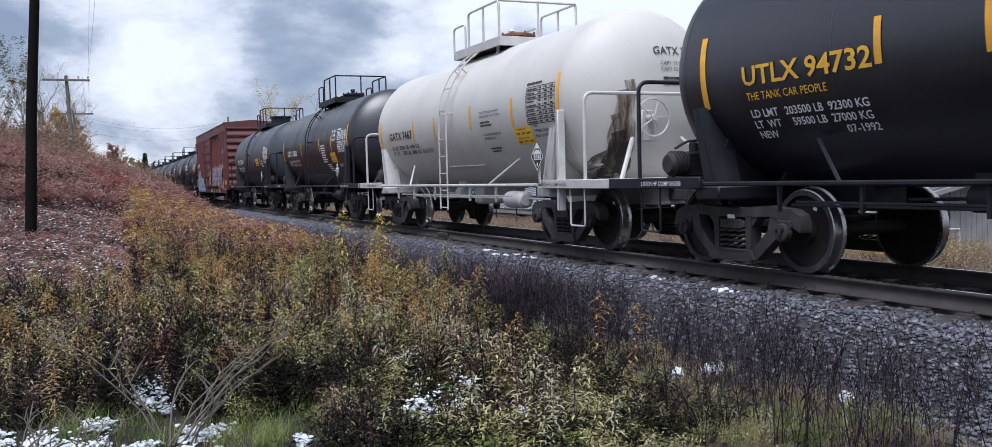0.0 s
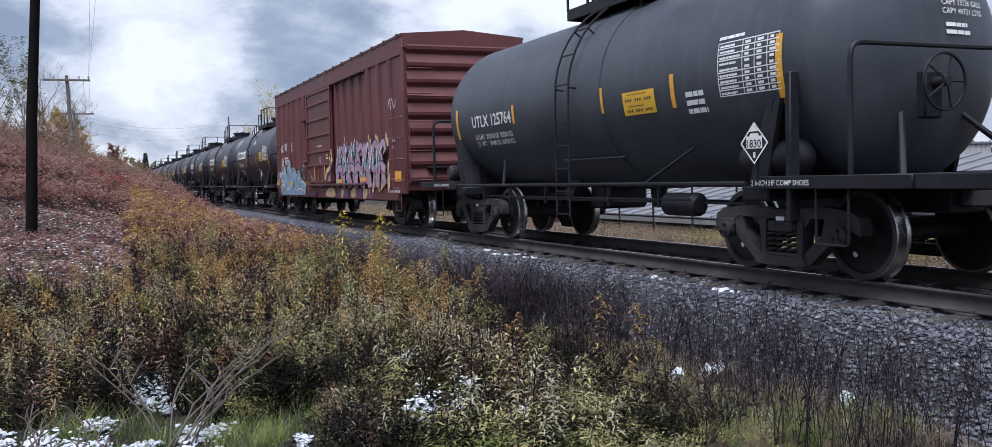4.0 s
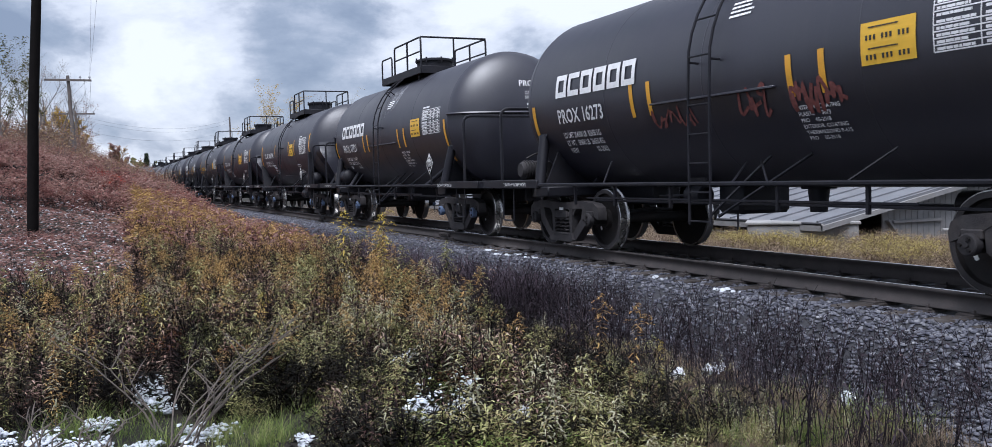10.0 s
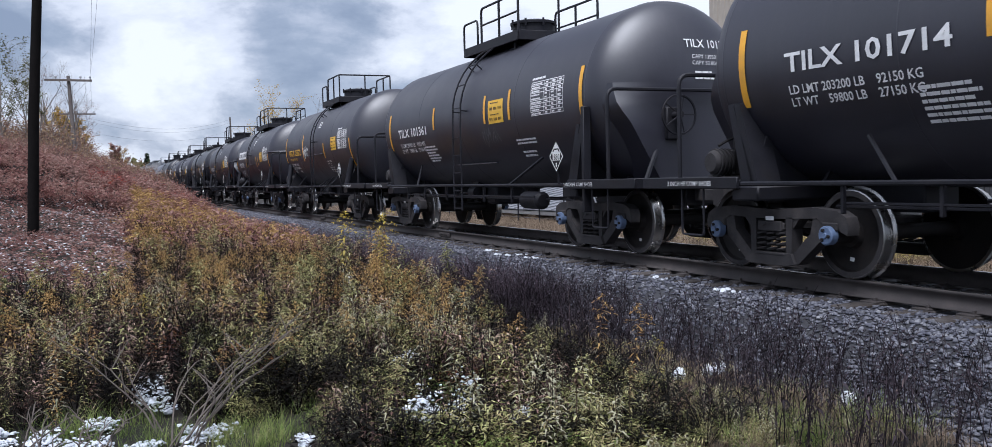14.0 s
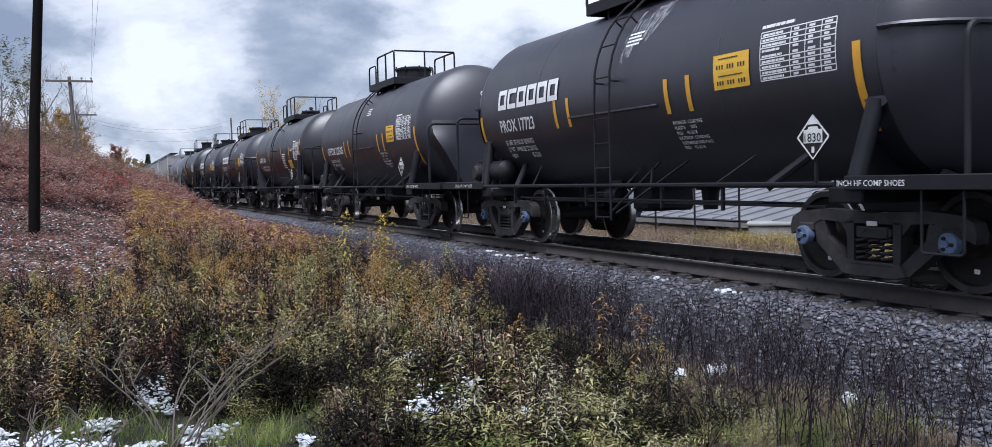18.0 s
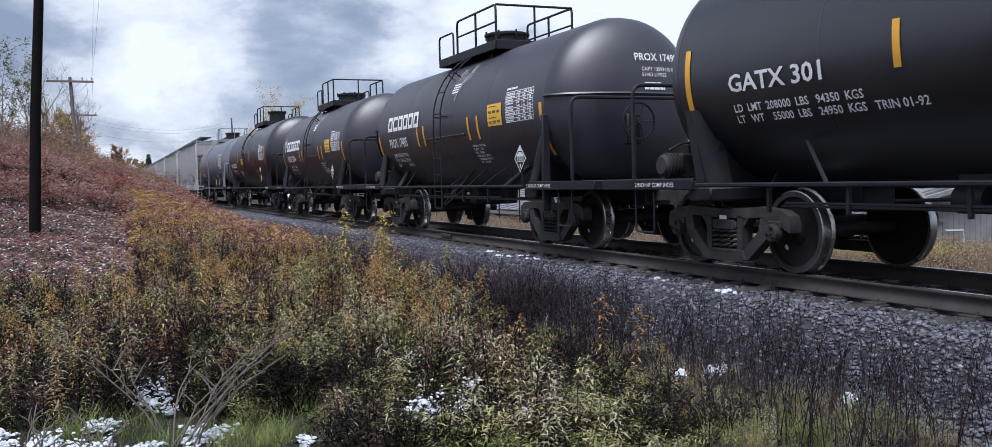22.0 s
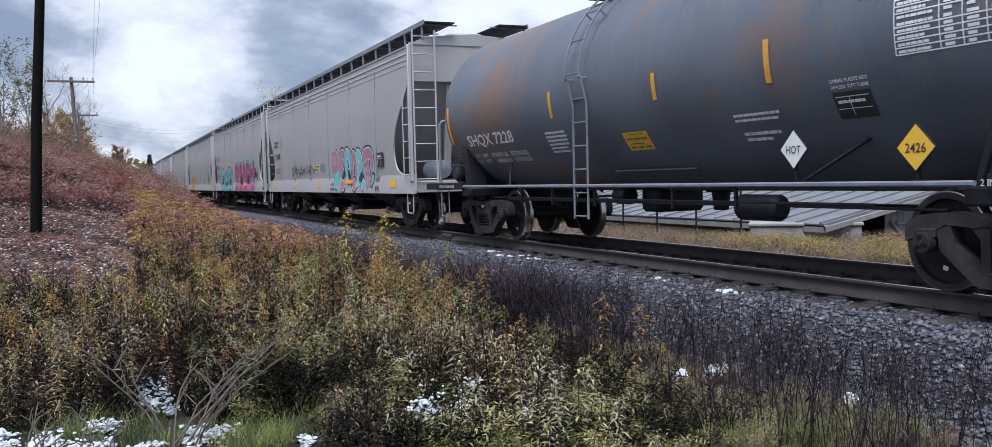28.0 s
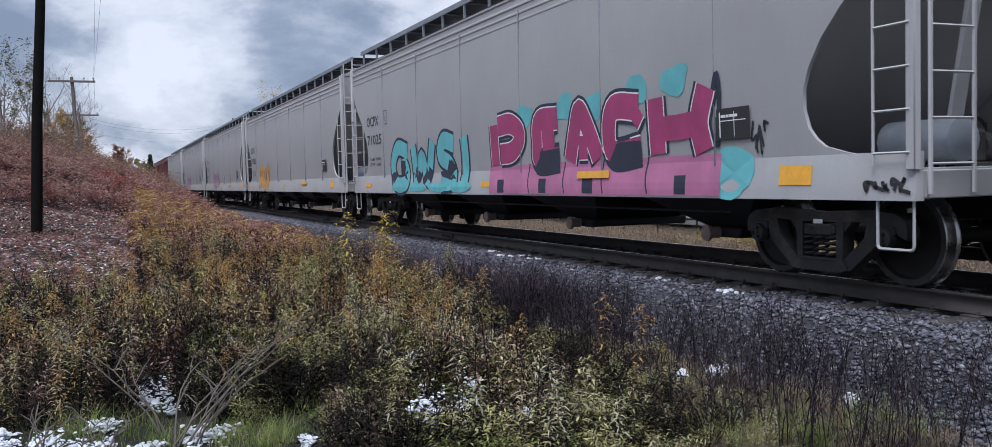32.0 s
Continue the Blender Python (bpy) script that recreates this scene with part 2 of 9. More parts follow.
def leafy(name, stops, trans=0.45, rough=0.6, patch=1.7):
    """Foliage and stems: each piece takes its own colour from the stops, and lets some light through."""
    m, nt, bs, N, L = tree_of(name)
    geo = N("ShaderNodeNewGeometry")
    vec = N("ShaderNodeTexCoord").outputs["Object"]
    drift = N("ShaderNodeMapRange")
    drift.inputs["From Min"].default_value, drift.inputs["From Max"].default_value = 0.3, 0.7
    L(noise_tex(N, L, vec, patch, 2.0), drift.inputs[0])
    both = N("ShaderNodeMix")
    both.inputs[0].default_value = 0.5
    L(geo.outputs["Random Per Island"], both.inputs[2])
    L(drift.outputs[0], both.inputs[3])
    col = ramp_of(N, L, both.outputs[0], stops)
    fine = ramp_of(N, L, noise_tex(N, L, vec, 30.0, 3.0), [(0.3, (0.65, 0.65, 0.65)), (0.7, (1.0, 1.0, 1.0))])
    mul = N("ShaderNodeMix")
    mul.data_type, mul.blend_type = "RGBA", "MULTIPLY"
    mul.inputs[0].default_value = 1.0
    L(col, mul.inputs["A"])
    L(fine, mul.inputs["B"])
    col = mul.outputs["Result"]
    L(col, bs.inputs["Base Color"])
    bs.inputs["Roughness"].default_value = rough
    bs.inputs["Specular IOR Level"].default_value = 0.06
    if trans:
        tr, mx = N("ShaderNodeBsdfTranslucent"), N("ShaderNodeMixShader")
        L(col, tr.inputs["Color"])
        mx.inputs[0].default_value = trans
        L(bs.outputs[0], mx.inputs[1])
        L(tr.outputs[0], mx.inputs[2])
        L(mx.outputs[0], nt.nodes["Material Output"].inputs["Surface"])
    return m


M = dict(
    black=mat("black_tank_paint", (0.0155, 0.0150, 0.0265), 0.46, 0, 0.25, 1.1, 0.05, 30, (0.024, 0.022, 0.030), 0.5, 0.3, (0.037, 0.034, 0.045), spec=1.0),
    gloss=mat("glossy_black_tank_paint", (0.004, 0.0045, 0.011), 0.40, 0, 0.25, 1.3, 0.04, 30, (0.012, 0.0115, 0.016), 0.35, 0.12, (0.032, 0.032, 0.038), spec=1.0),
    slate=mat("slate_tank_paint", (0.055, 0.062, 0.076), 0.45, 0, 0.2, 1.2, 0.05, 30, (0.10, 0.10, 0.10), 0.4, 0.3, (0.12, 0.12, 0.12), spec=0.28),
    white=mat("chalky_white_tank_paint", (0.50, 0.485, 0.455), 0.55, 0, 0.08, 1.2, 0.05, 30, (0.52, 0.47, 0.42), 0.25, 0.18, (0.5, 0.44, 0.38)),
    greyblue=mat("weathered_grey_blue_tank_paint", (0.12, 0.14, 0.175), 0.55, 0, 0.22, 0.7, 0.08, 30, (0.20, 0.125, 0.09), 0.85, 0.45, (0.21, 0.15, 0.11)),
    frame=mat("dark_frame_paint", (0.014, 0.014, 0.019), 0.55, 0, 0.3, 3.0, 0.1, 50, (0.04, 0.034, 0.03), 0.4, spec=0.28),
    cast=mat("dusty_cast_steel", (0.042, 0.039, 0.041), 0.75, 0.0, 0.3, 5.0, 0.3, 70, (0.095, 0.083, 0.078), 0.6, spec=0.28),
    wheel=mat("brown_black_wheel_plate", (0.016, 0.014, 0.014), 0.7, 0.0, 0.3, 5.0, 0.2, 60, (0.035, 0.025, 0.02), 0.5, spec=0.28),
    tread=mat("polished_wheel_tread", (0.42, 0.41, 0.40), 0.28, 1.0, 0.1, 5.0, 0.05, 80),
    blue=mat("blue_bearing_cap_paint", (0.12, 0.17, 0.28), 0.5, 0, 0.2, 8.0, 0.1, 80, (0.05, 0.045, 0.04), 0.5),
    stripe=mat("amber_reflective_tape", (0.80, 0.40, 0.035), 0.45, 0, 0.12, 6.0, 0.03, 60, (0.45, 0.25, 0.08), 0.3),
    letter=mat("white_stencil_paint", (0.84, 0.84, 0.84), 0.6, 0, 0.1, 8.0, 0.03, 60, (0.4, 0.4, 0.4), 0.35),
    letter_black=mat("black_stencil_paint", (0.03, 0.03, 0.032), 0.6, 0, 0.15, 8.0, 0.03, 60),
    letter_gold=mat("yellow_stencil_paint", (0.82, 0.46, 0.04), 0.55, 0, 0.1, 8.0, 0.03, 60),
    sign=mat("yellow_decal", (0.85, 0.50, 0.04), 0.45, 0, 0.08, 6.0, 0.02, 60, (0.6, 0.38, 0.06), 0.3),
    placard=mat("white_placard", (0.78, 0.78, 0.76), 0.45, 0, 0.05, 6.0, 0.02, 60),
    steel_white=mat("white_rail_paint", (0.50, 0.49, 0.475), 0.5, 0, 0.1, 6.0, 0.05, 60, (0.35, 0.28, 0.22), 0.35),
    grey_paint=mat("grey_frame_paint", (0.20, 0.22, 0.25), 0.5, 0, 0.15, 4.0, 0.05, 60, (0.12, 0.1, 0.09), 0.4),
    oxide=mat("oxide_red_boxcar_paint", (0.110, 0.030, 0.031), 0.55, 0, 0.16, 1.3, 0.06, 40, (0.085, 0.034, 0.031), 0.5, 0.35, (0.18, 0.07, 0.062)),
    oxide_dark=mat("dark_oxide_roof_paint", (0.085, 0.035, 0.033), 0.65, 0, 0.25, 2.0, 0.1, 40, (0.14, 0.09, 0.08), 0.4),
    hopper=mat("pale_grey_hopper_paint", (0.375, 0.373, 0.376), 0.5, 0, 0.07, 1.0, 0.04, 40, (0.38, 0.36, 0.35), 0.35, 0.3, (0.36, 0.33, 0.31)),
    hopper_sill=mat("white_hopper_sill_paint", (0.45, 0.45, 0.455), 0.5, 0, 0.07, 1.4, 0.04, 40, (0.4, 0.36, 0.33), 0.35, 0.25, (0.4, 0.33, 0.28)),
    rubber=mat("black_rubber", (0.02, 0.02, 0.02), 0.7, 0, 0.2, 10, 0.1, 80),
    rust=mat("rusty_iron", (0.16, 0.075, 0.045), 0.8, 0.0, 0.35, 8.0, 0.25, 80),
    rail_side=mat("rail_web_rust", (0.062, 0.053, 0.051), 0.75, 0.0, 0.25, 5.0, 0.2, 60, (0.11, 0.09, 0.08), 0.4),
    rail_top=mat("polished_rail_head", (0.55, 0.54, 0.53), 0.22, 1.0, 0.08, 6.0, 0.03, 80),
    tie=mat("creosoted_timber", (0.055, 0.045, 0.040), 0.85, 0, 0.3, 5.0, 0.4, 40, (0.16, 0.15, 0.15), 0.5, rand=0.3),
    ballast=mat("ballast_stone", (0.16, 0.162, 0.185), 0.85, 0, 0.28, 9.0, 0.4, 50, (0.08, 0.08, 0.09), 0.5, rand=0.4),
    # bed tone kept dark to stand for shade in the gaps between stones
    ballast_gaps=mat("shade_dark_ballast", (0.030, 0.030, 0.036), 0.9, 0, 0.3, 9.0, 0.5, 40, (0.05, 0.048, 0.05), 0.5),
    twig=mat("pale_dead_twig", (0.15, 0.125, 0.11), 0.85, 0, 0.3, 9.0, 0.3, 50),
    snow=mat("old_snow", (0.62, 0.65, 0.70), 0.6, 0, 0.12, 6.0, 0.2, 40),
    pole=mat("tarred_pole_wood", (0.006, 0.005, 0.0048), 0.9, 0, 0.35, 6.0, 0.5, 30, spec=0.12),
    pole_grey=mat("weathered_pole_wood", (0.15, 0.13, 0.12), 0.85, 0, 0.25, 5.0, 0.3, 40),
    wire=mat("line_wire", (0.18, 0.19, 0.21), 0.5, 0.5, 0.1, 4, 0),
    bark=mat("grey_bark", (0.20, 0.175, 0.155), 0.9, 0, 0.3, 6.0, 0.4, 30),
    concrete=mat("grey_concrete", (0.30, 0.295, 0.29), 0.85, 0, 0.18, 3.0, 0.25, 40, (0.16, 0.15, 0.14), 0.5, 0.3, (0.14, 0.13, 0.125)),
    tin=mat("weathered_tin", (0.20, 0.205, 0.225), 0.5, 0.35, 0.15, 2.0, 0.1, 30, (0.30, 0.27, 0.26), 0.4),
    boards=mat("weathered_boards", (0.26, 0.255, 0.255), 0.8, 0, 0.18, 2.5, 0.2, 40, (0.2, 0.17, 0.15), 0.4, 0.4, (0.2, 0.18, 0.17)),
    tan=mat("tan_corrugated_cladding", (0.42, 0.37, 0.31), 0.6, 0, 0.08, 1.0, 0.05, 20),
    silo=mat("pale_green_silo_paint", (0.50, 0.56, 0.57), 0.55, 0, 0.07, 0.8, 0.05, 20, (0.42, 0.46, 0.46), 0.4, 0.3, (0.4, 0.42, 0.42)),
    steelwork=mat("grey_steelwork", (0.36, 0.37, 0.39), 0.6, 0.2, 0.12, 2.0, 0.05, 30),
    brick_red=mat("faded_red_cladding", (0.24, 0.10, 0.085), 0.8, 0, 0.2, 2.0, 0.1, 30),
    hollow=mat("shed_shade_black", (0.02, 0.02, 0.02), 0.9, 0, 0.2, 4, 0),
    glass=mat("window_glass", (0.05, 0.06, 0.07), 0.08, 0, 0.1, 4, 0),
)
# ---- lettering ----
def glyphs(text, cap, width=None, bold=0.0):
    """The flat outline mesh of a line of text with capitals of height cap: vertices from (0, 0), and faces."""
    cu = bpy.data.curves.new("text", "FONT")
    cu.body, cu.size, cu.resolution_u, cu.offset, cu.fill_mode = text, 1.0, 2, bold, "FRONT"
    ob = bpy.data.objects.new("text", cu)
    me = bpy.data.meshes.new_from_object(ob)
    v = np.empty(len(me.vertices) * 3)
    me.vertices.foreach_get("co", v)
    v = v.reshape(-1, 3)[:, :2]
    fs = [tuple(p.vertices) for p in me.polygons]
    bpy.data.objects.remove(ob)
    bpy.data.curves.remove(cu)
    bpy.data.meshes.remove(me)
    if len(v) == 0:
        return v, fs
    v = v * (cap / 0.72)
    v[:, 0] -= v[:, 0].min()
    if width:
        v[:, 0] *= width / max(v[:, 0].max(), 1e-6)
    return v, fs


def rect(u0, u1, v0, v1, nu=1, nv=1):
    vs = [(u0 + (u1 - u0) * i / nu, v0 + (v1 - v0) * j / nv) for j in range(nv + 1) for i in range(nu + 1)]
    fs = [(j * (nu + 1) + i, j * (nu + 1) + i + 1, (j + 1) * (nu + 1) + i + 1, (j + 1) * (nu + 1) + i) for j in range(nv) for i in range(nu)]
    return np.array(vs), fs


def stroke(pts, w):
    """A flat painted line through points."""
    P = np.array(pts, float)
    d = np.gradient(P, axis=0)
    d /= np.maximum(np.linalg.norm(d, axis=1), 1e-9)[:, None]
    nrm = np.stack([-d[:, 1], d[:, 0]], 1) * w / 2
    vs = np.concatenate([P - nrm, P + nrm])
    n = len(P)
    return vs, [(i, i + 1, n + i + 1, n + i) for i in range(n - 1)]


def smooth_line(pts, k=5):
    """A curve through points."""
    P = [np.array(p, float) for p in pts]
    P = [2 * P[0] - P[1]] + P + [2 * P[-1] - P[-2]]
    out = []
    for i in range(1, len(P) - 2):
        for j in range(k):
            t = j / k
            out.append(0.5 * (2 * P[i] + (P[i + 1] - P[i - 1]) * t + (2 * P[i - 1] - 5 * P[i] + 4 * P[i + 1] - P[i + 2]) * t * t + (3 * P[i] - P[i - 1] - 3 * P[i + 1] + P[i + 2]) * t ** 3))
    out.append(P[-2])
    return out


class Decal:
    """Flat paint and film, gathered in (u, v) and then laid on a surface."""

    def __init__(self):
        self.v, self.f, self.k, self.count = [], [], [], 0

    def put(self, vf, u=0.0, v=0.0, slant=0.0):
        vs, fs = vf
        n = len(self.v)
        self.count += 1
        for a, b in vs:
            self.v.append((u + a + slant * b, v + b))
            self.k.append(self.count % 12)
        self.f += [tuple(i + n for i in f) for f in fs]
        return self

    def text(self, s, u, v, cap, width=None, bold=0.004):
        return self.put(glyphs(s, cap, width, bold), u, v)

    def lines(self, rows, u, v, cap, step, width=None, bold=0.0):
        for i, s in enumerate(rows):
            self.text(s, u, v - i * step, cap, width[i] if isinstance(width, list) else None, bold)
        return self

    def bars(self, u, v, w, rows, h, step, rng, gap=0.25):
        """Small writing too small to read, as plain bars."""
        for i in range(rows):
            x, end = u, u + w * rng.uniform(0.7, 1.0)
            while x < end:
                k = min(rng.uniform(0.05, 0.16) * (h / 0.04), end - x)
                self.put(rect(x, x + k, v - i * step, v - i * step + h))
                x += k + gap * h
        return self

    def lay(self, where):
        s = Shape()
        s.add([tuple(Vector(where(a, b)) - Vector((0.00008 * k, 0, 0))) for (a, b), k in zip(self.v, self.k)], self.f)
        return s


def on_tank(R, zc, y0, z0, off=0.006):
    a0 = math.asin(max(-1, min(1, (z0 - zc) / R)))
    return lambda u, v: (-(R + off) * math.cos(a0 + v / R), y0 - u, zc + (R + off) * math.sin(a0 + v / R))


def on_head(R, zc, half, depth, x0, z0, off=0.012):
    def f(u, v):
        x, z = x0 + u, z0 + v
        q = max(0.0, 1 - (x * x + (z - zc) ** 2) / (R * R))
        return (x, -(half + depth * math.sqrt(q)) - off, z)
    return f


def on_side(x, y0, z0):
    return lambda u, v: (x, y0 - u, z0 + v)


def decal(name, d, where, material, parent, label=""):
    return part(name, d.lay(where), material, parent, label, smooth=0)


# ---- the parts that all cars share ----
SHARED = {}


def shared(key, make):
    if key not in SHARED:
        SHARED[key] = make()
    return SHARED[key]


def wheelset_mesh(cap):
    s = Shape()
    for sg in (-1, 1):
        prof = [(0.60, 0.085), (0.60, 0.12), (0.665, 0.14), (0.69, 0.30), (0.685, 0.40), (0.677, 0.445), (0.680, 0.478), (0.700, 0.484), (0.716, 0.462),
                (0.730, 0.457), (0.815, 0.452), (0.822, 0.440), (0.822, 0.385), (0.775, 0.37), (0.752, 0.26), (0.775, 0.15), (0.835, 0.13), (0.835, 0.085)]
        mis = [0, 0, 0, 0, 0, 1, 1, 1, 1, 1, 1, 2, 0, 0, 0, 0, 0]
        s.lathe([(a * sg, r) for a, r in prof], "x", 36, (0, 0, 0), 0, mis, closed=True)
        s.lathe([(0.83 * sg, 0.085), (0.95 * sg, 0.08), (1.11 * sg, 0.08)], "x", 14, mi=0)
        s.lathe([(1.06 * sg, 0.098), (1.135 * sg, 0.098), (1.145 * sg, 0.085), (1.145 * sg, 0.03), (1.16 * sg, 0.025)], "x", 16, mi=3)
        for k in range(3):
            a = 2 * math.pi * k / 3
            s.lathe([(1.14 * sg, 0.018), (1.165 * sg, 0.018)], "x", 6, (0, 0.055 * math.cos(a), 0.055 * math.sin(a)), 0)
        # a wear mark painted on the plate
        s.box(0.745 * sg, 0.757 * sg, -0.03, 0.03, 0.24, 0.31, 0.003, 4)
    s.lathe([(-0.62, 0.085), (-0.3, 0.078), (0.3, 0.078), (0.62, 0.085)], "x", 14)
    return s.mesh("wheelset", [M["wheel"], M["tread"], M["cast"], M["blue"] if cap else M["cast"], M["letter"]], 0.5)


def side_frame_mesh():
    """A cast truck side: arched top chord, two windows, spring pocket and bearing jaws; x is its thickness."""
    s = Shape()
    t0, t1 = -0.075, 0.075
    for sg in (-1, 1):
        s.slab([(0, 0.70), (0.32 * sg, 0.715), (0.62 * sg, 0.735), (0.98 * sg, 0.70), (1.10 * sg, 0.64), (1.13 * sg, 0.55), (1.12 * sg, 0.46),
                (1.02 * sg, 0.50), (0.99 * sg, 0.575), (0.78 * sg, 0.575), (0.70 * sg, 0.62), (0.28 * sg, 0.60), (0, 0.60)], t0, t1)
        s.slab([(0.78 * sg, 0.60), (0.76 * sg, 0.40), (0.42 * sg, 0.13), (0.28 * sg, 0.13), (0.30 * sg, 0.20), (0.60 * sg, 0.46), (0.64 * sg, 0.62)], t0 + 0.008, t1 - 0.008)
        s.slab([(0.24 * sg, 0.62), (0.34 * sg, 0.62), (0.32 * sg, 0.16), (0.24 * sg, 0.16)], t0, t1)
        s.slab([(0.34 * sg, 0.63), (0.46 * sg, 0.63), (0.34 * sg, 0.50)], t0 + 0.012, t1 - 0.012)
        s.box(t0 - 0.02, t1 + 0.02, 0.785 * sg, 0.995 * sg, 0.50, 0.585, 0.012)
    s.slab([(-0.34, 0.235), (0.34, 0.235), (0.40, 0.13), (0.30, 0.105), (-0.30, 0.105), (-0.40, 0.13)], t0 - 0.03, t1 + 0.03)
    s.box(t0 - 0.035, t1 + 0.01, -0.26, 0.26, 0.205, 0.24, 0.01)
    return s.mesh("side_frame", M["cast"], 0.6)


def spring_mesh():
    """One coil spring."""
    s = Shape()
    s.tube([(-0.03 + 0.066 * math.cos(a), 0.066 * math.sin(a), 0.245 + 0.0285 * a / math.pi) for a in np.linspace(0, 2 * math.pi * 4, 41)], 0.0135, 4)
    return s.mesh("coil_spring", M["cast"], 0.9)


def truck_mesh():
    """The bolster between the side frames, with its end in the window, and the brake beams."""
    s = Shape()
    s.box(-1.08, 1.08, -0.21, 0.21, 0.475, 0.56, 0.015)
    s.slab([(-0.9, 0.47), (0.9, 0.47), (0.4, 0.36), (-0.4, 0.36)], -0.17, 0.17, "y")
    s.lathe([(0.55, 0.2), (0.66, 0.2)], "z", 18)
    for y in (-0.45, 0.45):
        s.box(-0.8, 0.8, y - 0.04, y + 0.04, 0.36, 0.43, 0.01)
        for x in (-0.75, 0.75):
            s.slab([(y, 0.3), (y, 0.56), (y + (0.09 if y > 0 else -0.09), 0.58), (y + (0.06 if y > 0 else -0.06), 0.3)], x - 0.045, x + 0.045)
    s.box(-1.10, -1.06, -0.19, 0.19, 0.465, 0.575, 0.01)
    s.tube([(-1.09, -0.1, 0.53), (-1.11, 0.05, 0.55), (-1.09, 0.14, 0.50)], 0.008, 5)
    return s.mesh("truck", M["cast"], 0.6)


def chalk_mesh():
    s = Shape()
    s.box(-1.085, -1.078, -0.06, 0.07, 0.60, 0.645, 0.002)
    return s.mesh("wear_plate", M["letter"], 0)


WHEELS = []


def truck(car, y, cap=False):
    tk = part("truck", shared("truck", truck_mesh), None, car, "cast steel truck with coil springs and a bolster", at=(0, y, 0))
    for sg in (-1, 1):
        part("side_frame", shared("side_frame", side_frame_mesh), None, tk, "dusty cast steel side frame", at=(sg * 1.0, 0, 0))
        for y_ in (-0.155, 0.0, 0.155):
            part("coil_spring", shared("spring", spring_mesh), None, tk, "coil spring", at=(sg * 1.0, y_, 0))
    part("wear_plate", shared("chalk", chalk_mesh), None, tk, "bright worn plate", at=(0.0, 0.0, -0.02))
    for dy in (-0.889, 0.889):
        w = part("wheelset", shared("wheelset%d" % cap, lambda: wheelset_mesh(cap)), None, tk, "wheelset with polished treads" + (" and blue bearing caps" if cap else ""), at=(0, dy, 0.457))
        WHEELS.append((w, dy))
    return tk


def coupler_mesh():
    s = Shape()
    s.box(-0.09, 0.09, -0.75, 0.1, 0.72, 0.90, 0.02)
    s.slab([(-0.14, -1.02), (0.05, -1.05), (0.16, -0.94), (0.14, -0.74), (-0.14, -0.74), (-0.16, -0.86)], 0.68, 0.95, "z")
    s.box(0.05, 0.15, -1.10, -0.92, 0.70, 0.93, 0.03)
    return s.mesh("coupler", M["cast"], 0.6)


def hose_mesh():
    s = Shape()
    s.tube(bent([(0.28, 0.25, 0.72), (0.28, -0.25, 0.70), (0.22, -0.42, 0.42), (0.12, -0.62, 0.36)], 0.15, 4), 0.026, 6)
    return s.mesh("air_hose", M["rubber"], 0.9)


def couplers(car, end):
    for sg in (-1, 1):
        c = part("coupler", shared("coupler", coupler_mesh), None, car, "cast steel knuckle coupler")
        h = part("air_hose", shared("hose", hose_mesh), None, car, "black rubber air hose")
        for o in (c, h):
            o.matrix_basis = pose(0, sg * (end - 1.0) if sg < 0 else end - 1.0, 0, 0, 0, 0 if sg < 0 else 180)
            o.location = (0, sg * (end - 1.0), 0)


def brake_valve_mesh():
    """The air brake control valve: two finned castings with pipes, on a bracket."""
    s = Shape()
    s.box(-0.16, 0.16, -0.10, 0.10, 0.02, 0.34, 0.03)
    s.lathe([(-0.40, 0.11), (-0.36, 0.14), (-0.17, 0.14), (-0.15, 0.11)], "x", 12, (0, 0, 0.19))
    s.lathe([(0.15, 0.12), (0.18, 0.15), (0.34, 0.15), (0.40, 0.10)], "x", 12, (0, 0, 0.17))
    for k in range(4):
        s.lathe([(-0.34 + k * 0.05, 0.16), (-0.32 + k * 0.05, 0.16)], "x", 12, (0, 0, 0.19))
    s.lathe([(0.30, 0.06), (0.44, 0.06), (0.46, 0.03)], "z", 10)
    s.lathe([(0.12, 0.05), (0.40, 0.05)], "z", 8, (0.26, -0.05, 0))
    s.tube(bent([(-0.28, 0, 0.38), (-0.1, 0, 0.47), (0.2, 0.05, 0.48), (0.45, 0.1, 0.30), (0.5, 0.3, 0.05)], 0.1, 3), 0.017, 5)
    s.tube(bent([(0.2, 0.1, 0.2), (0.3, 0.5, 0.24), (0.5, 1.0, 0.22)], 0.1, 3), 0.017, 5)
    s.tube(bent([(0.1, 0.1, 0.1), (0.1, 0.5, 0.12), (0.4, 1.1, 0.10)], 0.1, 3), 0.02, 5)
    s.box(-0.3, 0.35, -0.12, 0.12, -0.02, 0.03, 0.01)
    return s.mesh("brake_valve", M["cast"], 0.6)


def stirrup(car, x, y, z0, z1, w, material, r=0.014):
    s = Shape()
    s.tube(bent([(x, y - w / 2, z0), (x, y - w / 2, z1), (x, y + w / 2, z1), (x, y + w / 2, z0)], 0.04, 3), r, 5)
    return part("step_stirrup", s, material, car, "bent steel step")


